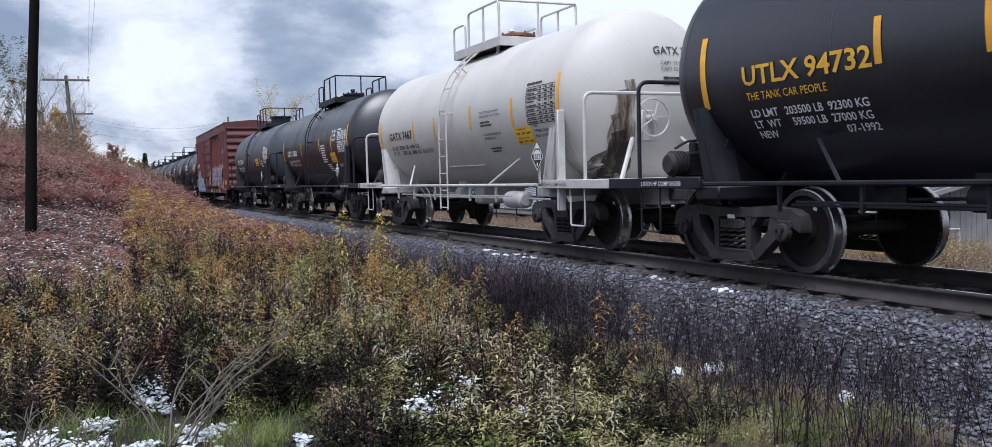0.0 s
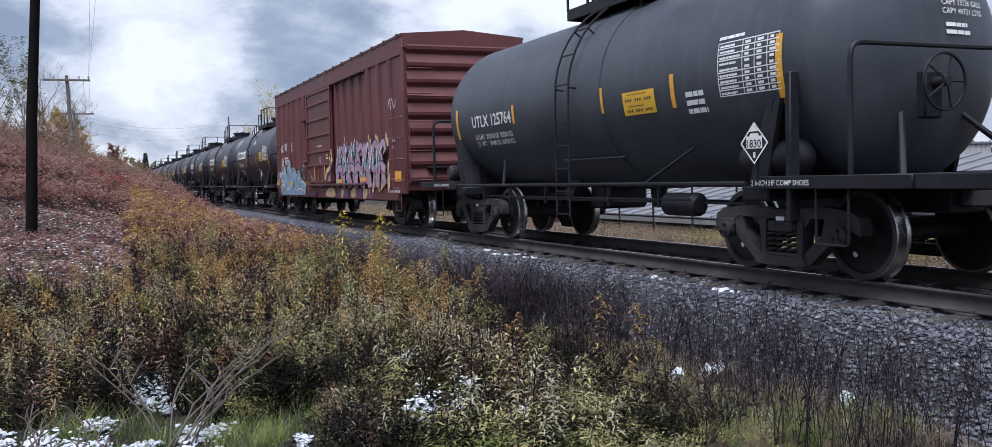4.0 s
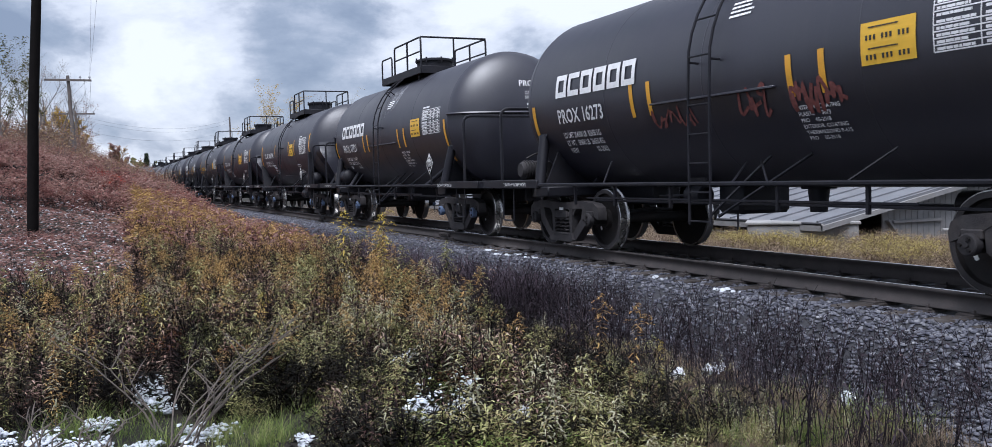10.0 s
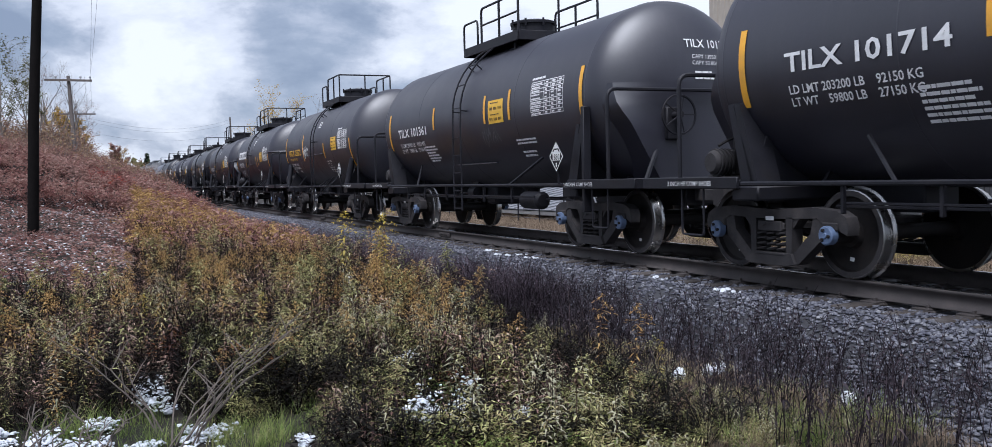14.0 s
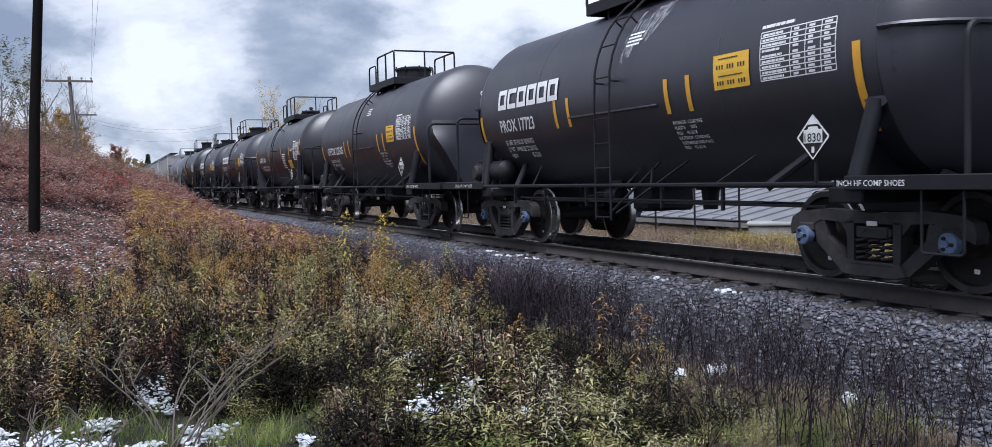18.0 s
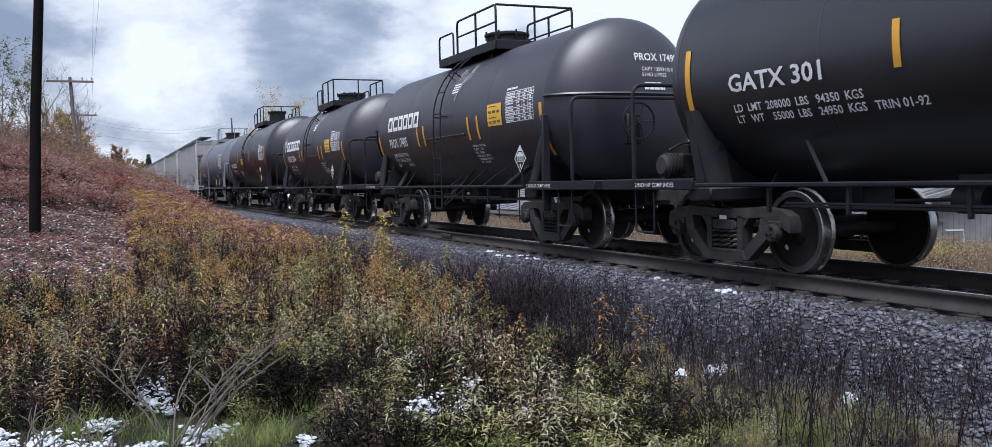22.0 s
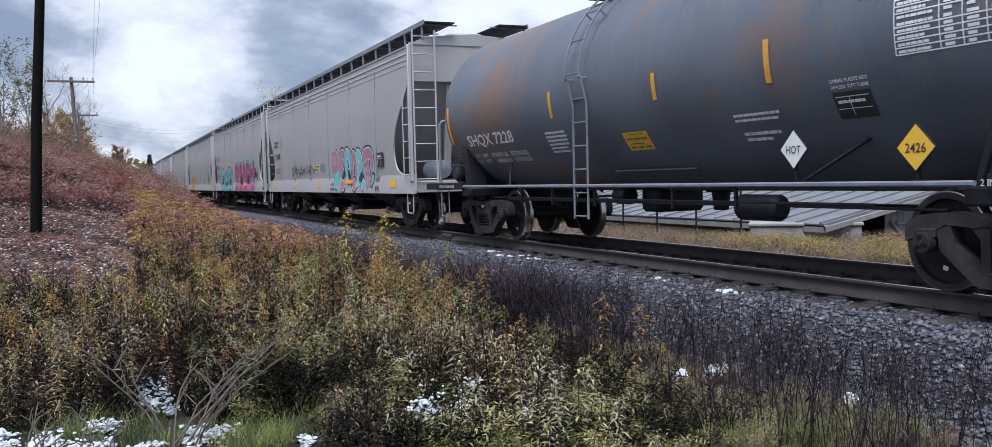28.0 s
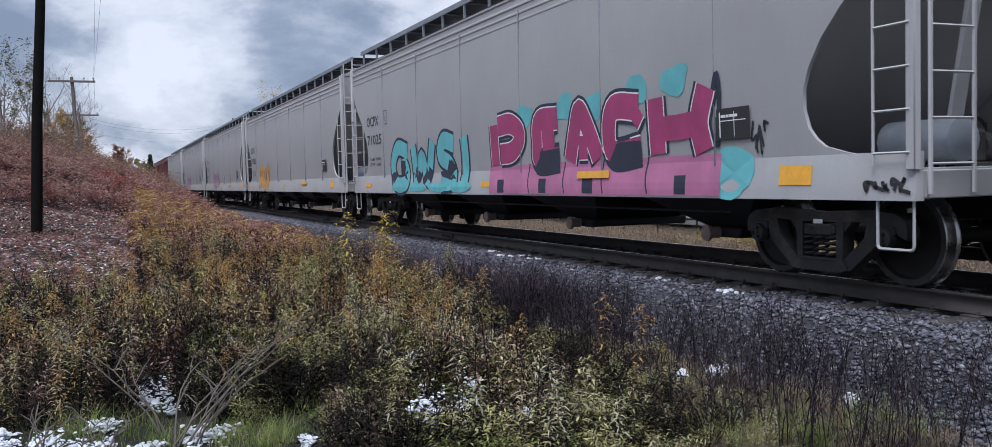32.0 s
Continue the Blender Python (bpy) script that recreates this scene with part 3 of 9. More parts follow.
def brake_wheel(car, x, y, z, material, r=0.27):
    s = Shape()
    ring = [(x + r * math.cos(a), y, z + r * math.sin(a)) for a in np.linspace(0, 2 * math.pi, 25)]
    s.tube(ring, 0.016, 5, caps=False)
    for k in range(5):
        a = 2 * math.pi * k / 5
        s.tube([(x, y - 0.03, z), (x + r * math.cos(a), y, z + r * math.sin(a))], 0.010, 5)
    s.lathe([(y - 0.05, 0.05), (y + 0.14, 0.05)], "y", 10, (x, 0, z))
    s.box(x - 0.12, x + 0.12, y + 0.12, y + 0.24, z - 0.34, z + 0.12, 0.02)
    return part("brake_wheel", s, material, car, "spoked hand brake wheel with gear housing")


def diamond(car, x, y, z, h, num, material, face="side", back=None):
    """A hazard placard on a post: a tilted square board with a white face, a black symbol and its number."""
    s = Shape()
    k = h * 0.5
    turn = Matrix.Translation((x, y, z)) @ (Matrix.Identity(4) if face == "side" else pose(0, 0, 0, 0, 0, 90)) @ pose(0, 0, 0, 45, 0, 0)
    a = k / math.sqrt(2)
    s.box(-0.006, 0.006, -a, a, -a, a, 0.003, 0, turn)
    b = part("placard", s, M["frame"], car, "diamond hazard placard")
    put = (lambda u, v: (x - 0.010, y - u, z + v)) if face == "side" else (lambda u, v: (x + u, y - 0.010, z + v))
    put2 = (lambda u, v: (x - 0.014, y - u, z + v)) if face == "side" else (lambda u, v: (x + u, y - 0.014, z + v))
    d = Decal()
    i = k * 0.93
    if num in ("1830", "1832"):
        d.put(([(-0.36 * i, 0.60 * i), (0.36 * i, 0.60 * i), (0, 0.97 * i)], [(0, 1, 2)]))
        d.put(rect(-0.62 * i, 0.62 * i, -0.28 * i, 0.36 * i))
        d.put(([(-0.36 * i, 0.36 * i), (0.36 * i, 0.36 * i), (0.30 * i, 0.50 * i), (-0.30 * i, 0.50 * i)], [(0, 1, 2, 3)]))
        d.put(rect(-0.09 * i, 0.09 * i, -0.75 * i, -0.45 * i))
        e = i * 1.03
        d.put(stroke([(-e, 0), (0, e), (e, 0)], 0.02)).put(stroke([(e, 0), (0, -e), (-e, 0)], 0.02))
        fill = M["placard"]
    else:
        d.put(([(-i, 0), (0, -i), (i, 0), (0, i)], [(0, 1, 2, 3)]))
        fill = material
    decal("placard_face", d, put, fill, b, "printed placard face")
    t = Decal().text(num, -0.55 * i, -0.22 * i, 0.42 * i, 1.1 * i, 0.01)
    decal("placard_number", t, put2, M["letter_black"], b, "black placard number")
    return b


def logo(u, v, w, h):
    """The maker's mark: six heavy rounded outline blocks in a row, each a piece of its own."""
    step, out = w / 6, []
    for i in range(6):
        dec = Decal()
        a, b = u + i * step, u + (i + 0.86) * step
        t = h * 0.24
        dec.put(rect(a, b, v, v + t, 2, 1))
        dec.put(rect(a, b, v + h - t, v + h, 2, 1))
        dec.put(rect(a, a + t, v + t, v + h - t, 1, 3))
        if i % 3 != 1 or i == 4:
            dec.put(rect(b - t, b, v + t, v + h - t, 1, 3))
        out.append(dec)
    return out


def palm_mark(dec, u, v, h):
    """A small emblem of two upright curved strokes under a dotted crown."""
    for sg in (-1, 1):
        dec.put(stroke(smooth_line([(u + sg * 0.04, v), (u + sg * 0.07, v + h * 0.35), (u + sg * 0.13, v + h * 0.5), (u + sg * 0.12, v + h * 0.85)], 4), 0.05))
    for a, b in ((0, 0.75), (-0.05, 0.9), (0.05, 0.9), (0, 1.02)):
        dec.put(rect(u + a - 0.025, u + a + 0.025, v + b * h - 0.03, v + b * h + 0.03))
    return dec
# ---- tank cars ----
def tank_car(C):
    """A tank car at its own centre on the rails; local +y is its rear end, -x the side that faces the lineside path."""
    rng = random.Random(C["seed"])
    R, zc, half, dep = C.get("R", 1.36), C.get("zc", 2.27), C.get("half", 4.62), C.get("dep", 0.62)
    tc, end = C.get("tc", 4.17), C.get("end", 6.43)
    body, frame = M[C["paint"]], M[C.get("frame", "frame")]
    ink = M[C.get("ink", "letter")]
    car = thing("tank_car", C["label"], "tank car", "cars of the freight train")
    # shell with elliptical heads and rolled seams
    s = Shape()
    prof = []
    for k in range(9):
        a = math.pi / 2 * (1 - k / 8)
        prof.append((-half - dep * math.sin(a), max(R * math.cos(a), 0.001)))
    seams = [-half + 0.02] + [half * q for q in (-0.5, 0.02, 0.5)] + [half - 0.02]
    for y in seams:
        prof += [(y - 0.018, R), (y - 0.012, R), (y, R + 0.004), (y + 0.012, R), (y + 0.018, R)]
    for k in range(1, 9):
        a = math.pi / 2 * k / 8
        prof.append((half + dep * math.sin(a), max(R * math.cos(a), 0.001)))
    s.lathe(prof, "y", 56, (0, 0, zc))
    part("tank", s, body, car, C.get("tank_label", ""), 0.5)
    if C.get("band"):
        s = Shape()
        s.lathe([(C["band"][0], R + 0.001), (C["band"][0] - 0.001, R + 0.012), (C["band"][1], R + 0.012), (C["band"][1], R + 0.001)], "y", 56, (0, 0, zc), closed=True)
        part("jacket_band", s, M["slate"], car, "paler band round the tank", 0.5)
    # head shields: a half-height shell with a rim, or a plate that tapers towards the deck
    for sg in (-1, 1) if C.get("shield") else ():
        s = Shape()
        rim = C["shield"] is True
        nz, nx = 10, 16
        vs = []
        for i in range(nz + 1):
            q = i / nz
            if rim:
                z = zc + 0.10 - (R + 0.12) * q
                wide = math.sqrt(max(0.02, (R + 0.03) ** 2 - (z - zc) ** 2))
            else:
                z = zc + 0.12 + (1.03 - zc - 0.12) * q
                wide = 1.30 - 0.68 * max(0.0, (q - 0.25) / 0.75)
            for k in range(nx + 1):
                x = wide * (2 * k / nx - 1)
                hy = half + dep * math.sqrt(max(0.0, 1 - (x * x + (z - zc) ** 2) / (R * R)))
                flat = half + dep * 0.97
                b_ = 0.0 if rim else min(1.0, q * 2.2)
                y = hy + (flat - hy) * b_ * b_ * (3 - 2 * b_) + 0.03
                if k in (0, nx):
                    y = min(y, half + 0.10)
                vs.append((x, sg * y, z))
        s.add(vs, [(i * (nx + 1) + k, i * (nx + 1) + k + 1, (i + 1) * (nx + 1) + k + 1, (i + 1) * (nx + 1) + k) for i in range(nz) for k in range(nx)])
        part("head_shield", s, body, car, "half-height head shield" if rim else "tapering head shield plate", 0.5)
        if rim:
            s = Shape()
            s.tube([((R + 0.03) * math.cos(a), sg * (half + 0.03 + (dep + 0.02) * math.sin(a)), zc + 0.10) for a in np.linspace(0.02, math.pi - 0.02, 25)], 0.028, 6)
            part("shield_rim", s, body, car, "thin rim of the head shield")
    # stub sills, saddles, bolsters and end decks
    low = zc - R
    for sg in (-1, 1):
        s = Shape()
        a, b = sg * (tc - 1.3), sg * (end - 0.75)
        s.box(-0.24, 0.24, min(a, b), max(a, b), 0.66, 0.98, 0.02)
        s.box(-0.34, 0.34, min(a, b), max(a, b), 0.955, 0.985, 0.01)
        part("stub_sill", s, frame, car)
        s = Shape()
        s.box(-1.42, 1.42, sg * tc - 0.22, sg * tc + 0.22, 0.80, 0.96, 0.02)
        s.slab([(-1.36, 0.95), (1.36, 0.95), (1.12, zc - R * 0.57), (0.75, zc - R * 0.84), (0, zc - R + 0.01), (-0.75, zc - R * 0.84), (-1.12, zc - R * 0.57)], sg * tc - 0.02, sg * tc + 0.02, "y")
        s.slab([(-0.8, 0.95), (0.8, 0.95), (0.7, zc - R * 0.86), (0, zc - R + 0.01), (-0.7, zc - R * 0.86)], sg * tc - 0.5, sg * tc - 0.46, "y")
        part("saddle", s, frame, car, "welded saddle bolster under the tank")
        # leaning side braces with pads
        for sx in (-1, 1):
            s = Shape()
            y0 = sg * (tc - 0.0)
            if C.get("brace", "round") == "round":
                s.tube([(sx * 1.40, y0 + sg * 0.10, 0.95), (sx * 1.235, y0 + sg * 0.22, zc - 0.52)], 0.085, 10)
                if C.get("shield"):
                    s.tube([(sx * 1.37, y0 - sg * 1.15, 0.95), (sx * 1.02, y0 - sg * 0.80, zc - 0.95)], 0.05, 8)
                pad = Shape()
                pad.lathe([(0, 0.17), (0.02, 0.17)], "x", 14, (sx * (R * 0.93), y0 + sg * 0.24, zc - 0.44))
                part("brace_pad", pad, body, car)
            else:
                s.slab([(y0 - 0.11, 0.95), (y0 + 0.11, 0.95), (y0 + 0.30 * sg + 0.04, zc - 0.42), (y0 + 0.30 * sg - 0.04, zc - 0.42)], sx * 1.30, sx * 1.36)
                s.slab([(y0 - sg * 0.16, 0.95), (y0 - sg * 0.05, 0.95), (y0 + 0.24 * sg, zc - 0.42), (y0 + 0.14 * sg, zc - 0.42)], sx * 1.05, sx * 1.36)
            part("tank_brace", s, frame, car)
            s = Shape()
            if C.get("brace", "round") == "round":
                s.tube([(sx * 1.46, sg * (tc - 1.95), 0.97), (sx * 1.12, sg * (tc - 1.62), 1.30)], 0.013, 6)
            else:
                s.tube([(sx * 1.46, sg * (tc - 2.1), 0.97), (sx * 1.12, sg * (tc - 1.45), 1.42)], 0.022, 6)
            part("rail_brace", s, M["steel_white"] if C["paint"] == "white" else frame, car)
        s = Shape()
        a, b = sg * (tc + 0.15), sg * (end - 0.62)
        y0, y1 = min(a, b), max(a, b)
        s.box(-1.46, 1.46, y0, y1, 0.985, 1.025, 0.006)
        part("end_deck", s, frame, car, "steel end platform")
        s = Shape()
        for sx in (-1, 1):
            s.box(sx * 1.46 - 0.02, sx * 1.46 + 0.02, y0 - 0.55 if sg < 0 else y0 - 0.1, y1 + 0.1 if sg < 0 else y1 + 0.55, 0.93, 1.06, 0.008)
        s.box(-1.46, 1.46, sg * (end - 0.62) - 0.02, sg * (end - 0.62) + 0.02, 0.92, 1.06, 0.008)
        part("deck_edge", s, frame, car)
        rail = M["steel_white"] if C["paint"] == "white" else (M["grey_paint"] if C["paint"] == "greyblue" else frame)
        for sx in (-1, 1):
            stirrup(car, sx * 1.43, sg * (end - 1.05), 0.99, 0.40, 0.42, rail)
        # end railing: a bent pipe across the car
        for yy, top in ((sg * (end - 0.81), min(zc, 2.3)),):
            s = Shape()
            s.tube(bent([(-1.43, yy, 0.98), (-1.43, yy, top), (1.43, yy, top), (1.43, yy, 0.98)], 0.14, 4), 0.027, 7)
            part("end_railing", s, rail, car, "bent pipe railing")
        if C["paint"] in ("white",) or C.get("brace") == "plate":
            s = Shape()
            for sx in (-1, 1):
                s.tube([(sx * 0.95, sg * (end - 0.66), 1.0), (sx * 0.08, sg * (tc + 0.66), zc - 0.2)], 0.035, 6)
            part("end_brace", s, rail, car, "slanting end brace")
    couplers(car, end)
    rail = M["steel_white"] if C["paint"] == "white" else (M["grey_paint"] if C["paint"] == "greyblue" else frame)
    for sx in (-1, 1):
        s = Shape()
        s.tube([(sx * 1.49, -(tc - 0.05), 0.985), (sx * 1.49, tc - 0.05, 0.985)], 0.026, 7)
        part("side_handrail", s, rail, car, "long pipe running board rail")
    s = Shape()
    for y in (-2.5, -1.3, 0.6, 1.9, 3.0):
        s.box(-1.47, -1.43, y - 0.02, y + 0.02, 0.70, 0.98, 0.004)
    s.tube([(-1.45, -tc + 1.1, 0.80), (-1.45, tc - 1.5, 0.80)], 0.014, 5)
    s.tube([(-0.9, -tc + 0.8, 0.74), (-0.9, tc - 0.8, 0.74)], 0.016, 5)
    s.tube([(0.5, -tc + 0.8, 0.70), (0.5, tc - 0.8, 0.70)], 0.02, 5)
    part("brake_rodding", s, frame, car, "brake rods and hangers")
    # ladder with rungs, and its braces
    ly, lw = C.get("ladder", -0.30), 0.20
    s = Shape()
    a_top = math.radians(68)
    for sy in (-1, 1):
        pts = [(-1.50, ly + sy * lw, 0.52), (-1.50, ly + sy * lw, zc - 0.25)]
        for k in range(1, 9):
            a = a_top * k / 8
            pts.append((-(R + 0.14) * math.cos(a), ly + sy * lw, zc + (R + 0.14) * math.sin(a)))
        s.tube(pts, 0.017, 5)
    z = 0.56
    while z < zc - 0.1:
        s.tube([(-1.50, ly - lw, z), (-1.50, ly + lw, z)], 0.011, 5)
        z += 0.33
    for k in range(4):
        a = math.radians(6 + 17 * k)
        s.tube([(-(R + 0.14) * math.cos(a), ly - lw, zc + (R + 0.14) * math.sin(a)), (-(R + 0.14) * math.cos(a), ly + lw, zc + (R + 0.14) * math.sin(a))], 0.011, 5)
    for a in (4, 40):
        a = math.radians(a)
        for sy in (-1, 1):
            s.tube([(-(R - 0.02) * math.cos(a), ly + sy * lw, zc + (R - 0.02) * math.sin(a)), (-(R + 0.14) * math.cos(a), ly + sy * lw, zc + (R + 0.14) * math.sin(a))], 0.014, 5)
    part("ladder", s, rail, car, "steel side ladder")
    if C.get("brace", "round") == "round":
        s = Shape()
        for dy in (-0.35, -0.75):
            s.tube([(-1.47, ly + dy * 0.4, 0.62), (-0.95, ly + dy * 1.6, 1.28)], 0.018, 5)
            s.tube([(-1.47, ly + dy * 1.5, 0.98), (-1.0, ly + dy * 0.6, 1.22)], 0.014, 5)
        part("ladder_brace", s, rail, car, "slanting ladder brackets")
    # drip strip along the side
    s = Shape()
    a0 = math.asin((C.get("strip_z", 1.98) - zc) / R)
    y0, y1 = C.get("strip", (0.9, -1.4))
    x, z = -(R + 0.02) * math.cos(a0), zc + (R + 0.02) * math.sin(a0)
    s.box(x - 0.03, x + 0.02, y1, y0, z - 0.012, z + 0.012, 0.004)
    part("drip_strip", s, body, car)
    # top platform, manway and valves
    py, pl, pw = C.get("plat", -0.45), C.get("plat_len", 1.15), 0.80
    top = zc + R
    zdeck = top + 0.05
    s = Shape()
    s.box(-pw, pw, py - pl, py + pl, zdeck - 0.03, zdeck + 0.02, 0.008)
    for sy in (-1, 1):
        s.box(-pw, pw, py + sy * pl - 0.02, py + sy * pl + 0.02, zdeck - 0.14, zdeck + 0.03, 0.006)
    for sx in (-1, 1):
        s.box(sx * pw - 0.02, sx * pw + 0.02, py - pl, py + pl, zdeck - 0.14, zdeck + 0.03, 0.006)
        for yy in (py - pl * 0.7, py + pl * 0.7):
            s.box(sx * (pw - 0.12) - 0.025, sx * (pw - 0.12) + 0.025, yy - 0.025, yy + 0.025, top - 0.30, zdeck, 0.005)
    part("platform_deck", s, rail, car, "steel walkway round the manway")
    zr = zdeck + C.get("rail_h", 0.68)
    for sx in (-1, 1):
        s = Shape()
        xx = sx * pw
        s.tube(bent([(xx, py + pl, zdeck), (xx, py + pl, zr - 0.18), (xx, py + pl * 0.45, zr - 0.18), (xx, py + pl * 0.45, zdeck)], 0.10, 3), 0.021, 6)
        s.tube(bent([(xx, py + pl * 0.30, zdeck), (xx, py + pl * 0.30, zr), (xx, py - pl, zr), (xx, py - pl, zdeck)], 0.10, 3), 0.023, 6)
        s.tube([(xx, py - pl * 0.35, zdeck), (xx, py - pl * 0.35, zr)], 0.023, 6)
        if C.get("rail_mid"):
            s.tube([(xx, py + pl * 0.30, zdeck + 0.36), (xx, py - pl, zdeck + 0.36)], 0.018, 6)
        part("platform_railing", s, rail, car, "pipe safety railing")
    s = Shape()
    s.tube(bent([(-pw, py - pl, zr), (pw, py - pl, zr)], 0.1, 3), 0.023, 6)
    s.tube([(0, py - pl, zdeck), (0, py - pl, zr)], 0.021, 6)
    part("platform_end_rail", s, rail, car)
    s = Shape()
    dr, dh = C.get("dome", (0.42, 0.30))
    s.lathe([(top - 0.08, dr), (zdeck + dh - 0.04, dr), (zdeck + dh - 0.04, dr + 0.04), (zdeck + dh, dr + 0.04), (zdeck + dh + 0.03, dr - 0.05), (zdeck + dh + 0.05, 0.05)], "z", 24, (0, py - 0.25, 0))
    for k in range(8):
        a = 2 * math.pi * k / 8
        s.lathe([(zdeck + dh - 0.09, 0.022), (zdeck + dh + 0.04, 0.022)], "z", 6, ((dr + 0.03) * math.cos(a), py - 0.25 + (dr + 0.03) * math.sin(a), 0))
    part("manway_dome", s, M["rust"] if C["paint"] == "white" else frame, car, "bolted manway housing")
    s = Shape()
    s.box(-0.22, 0.22, py + 0.42, py + 0.70, zdeck, zdeck + 0.22, 0.02)
    s.lathe([(zdeck, 0.06), (zdeck + 0.34, 0.06), (zdeck + 0.36, 0.09), (zdeck + 0.42, 0.05)], "z", 10, (0.12, py + 0.3, 0))
    s.tube(bent([(-0.25, py + 0.5, zdeck + 0.1), (-0.45, py + 0.2, zdeck + 0.15), (-0.5, py - 0.1, zdeck + 0.02)], 0.08, 3), 0.03, 6)
    part("valve_group", s, frame, car, "safety valve and fittings")
    # bottom gear
    s = Shape()
    s.lathe([(low - 0.02, 0.20), (low - 0.02 + 0.12, 0.24)], "z", 14, (0, -0.3, 0))
    s.lathe([(0.62, 0.10), (low, 0.13)], "z", 12, (0, -0.3, 0))
    part("bottom_outlet", s, frame, car, "bottom outlet")
    s = Shape()
    bx = -0.95 if C.get("brace") == "plate" else 0.35
    s.lathe([(-2.65, 0.10), (-2.6, 0.15), (-2.0, 0.15), (-1.95, 0.10)], "y", 14, (bx, 0, 0.72))
    part("brake_cylinder", s, frame, car, "brake cylinder under the tank")
    # air reservoir and brake valve on the decks
    if C.get("reservoir"):
        s = Shape()
        ry = tc + 0.05 if C["reservoir"] == "rear" else -(tc + 0.05)
        x = -1.16
        s.lathe([(ry - 0.48, 0.02), (ry - 0.45, 0.12), (ry - 0.38, 0.19), (ry + 0.38, 0.19), (ry + 0.45, 0.12), (ry + 0.48, 0.02)], "y", 18, (x, 0, 1.24))
        s.box(x - 0.1, x + 0.1, ry - 0.3, ry - 0.24, 1.0, 1.1, 0.005)
        s.box(x - 0.1, x + 0.1, ry + 0.24, ry + 0.3, 1.0, 1.1, 0.005)
        part("air_reservoir", s, frame, car, "cylindrical air reservoir")
    # outlet skid and brake cylinder under the belly
    s = Shape()
    s.box(-0.40, 0.40, 0.62, 1.10, 0.58, low + 0.06, 0.05)
    s.lathe([(1.12, 0.05), (1.14, 0.13), (1.46, 0.13), (1.50, 0.05)], "y", 14, (-0.55, 0, 0.82))
    s.tube([(-0.55, 1.45, 0.82), (-0.55, 2.2, 0.80)], 0.02, 6)
    s.box(-0.60, -0.40, 1.05, 1.45, 0.92, low + 0.25, 0.02)
    part("outlet_skid", s, frame, car, "dark bottom outlet skid and brake cylinder")
    v = part("brake_valve", shared("brake_valve", brake_valve_mesh), None, car, "air brake control valve with pipes", at=(-0.85, end - 1.15, 1.04))
    if C.get("hand_brake"):
        brake_wheel(car, -0.35, -(end - 0.72), zc - 0.35, frame)
        s = Shape()
        s.box(-1.44, -1.32, -(tc + 0.80), -(tc + 0.72), 0.60, zc - 0.18, 0.01)
        part("ladder_post", s, rail, car)
    # trucks
    for sg in (-1, 1):
        truck(car, sg * tc, C.get("caps", False))
    # the frame and shell stand a little forward of the lettering's datum
    for o in car.children:
        if not o.name.startswith(("ladder", "drip_strip", "platform", "manway", "valve_group")):
            o.location.y += C.get("shift", 0.0)
    # tape strips
    for y, z0, z1 in C["strips"]:
        d = Decal().put(rect(0, 0.10 if z1 - z0 > 0.6 else 0.085, 0, 1, 1, 10))
        a0, a1 = math.asin((z0 - zc) / R), math.asin((z1 - zc) / R)
        sh = Shape()
        sh.add([(-(R + 0.006) * math.cos(a0 + (a1 - a0) * v), y + 0.05 - u, zc + (R + 0.006) * math.sin(a0 + (a1 - a0) * v)) for u, v in d.v], d.f)
        part("reflective_strip", sh, M["stripe"], car, "amber reflective strip", 0)
    # big lettering on the rear half of the side
    if C.get("logo"):
        for d in logo(0, 0, 2.26, 0.33):
            decal("emblem_block", d, on_tank(R, zc, 3.46, 2.27, 0.012), ink, car, "heavy white emblem block")
        if C["logo"] == "palms":
            decal("emblem", palm_mark(Decal(), -0.32, -0.02, 0.44), on_tank(R, zc, 3.46, 2.27, 0.012), ink, car, "small white emblem")
    y0, z0, cap, wid = C.get("mark_at", (3.45, 1.90, 0.205, 1.32))
    decal("reporting_mark", Decal().text(C["mark"], 0, 0, cap, wid, 0.020), on_tank(R, zc, y0, z0, 0.010), M[C.get("mark_ink", C.get("ink", "letter"))], car, "stencilled car number")
    for i, row in enumerate(C["load"]):
        d = Decal().text(row, 0 if i < 2 or not row.startswith(" ") else 0.9, -i * 0.128, 0.090, C.get("load_wide"), 0.016)
        decal("load_line", d, on_tank(R, zc, y0 - 0.02, z0 - C.get("load_drop", 0.22), 0.007), ink, car, "stencilled load limit")
    if C.get("slogan"):
        decal("slogan", Decal().text(C["slogan"], 0, 0, 0.085, 1.18, 0.004), on_tank(R, zc, y0 - 0.02, z0 - 0.16, 0.007), M["letter_gold"], car, "small yellow slogan")
    # inspection table
    ty, tz, tw, th = C.get("table", (-3.38, 2.06, 1.08, 0.50))
    d = Decal()
    n = 9
    for i in range(n + 1):
        if i != 5:
            d.put(rect(0, tw, th * i / n - 0.006, th * i / n + 0.006, 2, 1))
    for f in (0, 0.42, 0.62, 0.82, 1):
        d.put(rect(tw * f - 0.006, tw * f + 0.006, 0, th, 1, 4))
    for i in range(n):
        d.bars(0.03, th * (i + 0.22) / n, tw * 0.36, 1, 0.024, 0.05, rng)
        for f in (0.46, 0.66, 0.86):
            d.put(rect(tw * f, tw * (f + rng.uniform(0.06, 0.10)), th * (i + 0.25) / n, th * (i + 0.7) / n))
    d.bars(0.0, th + 0.04, 0.55, 1, 0.035, 0.05, rng)
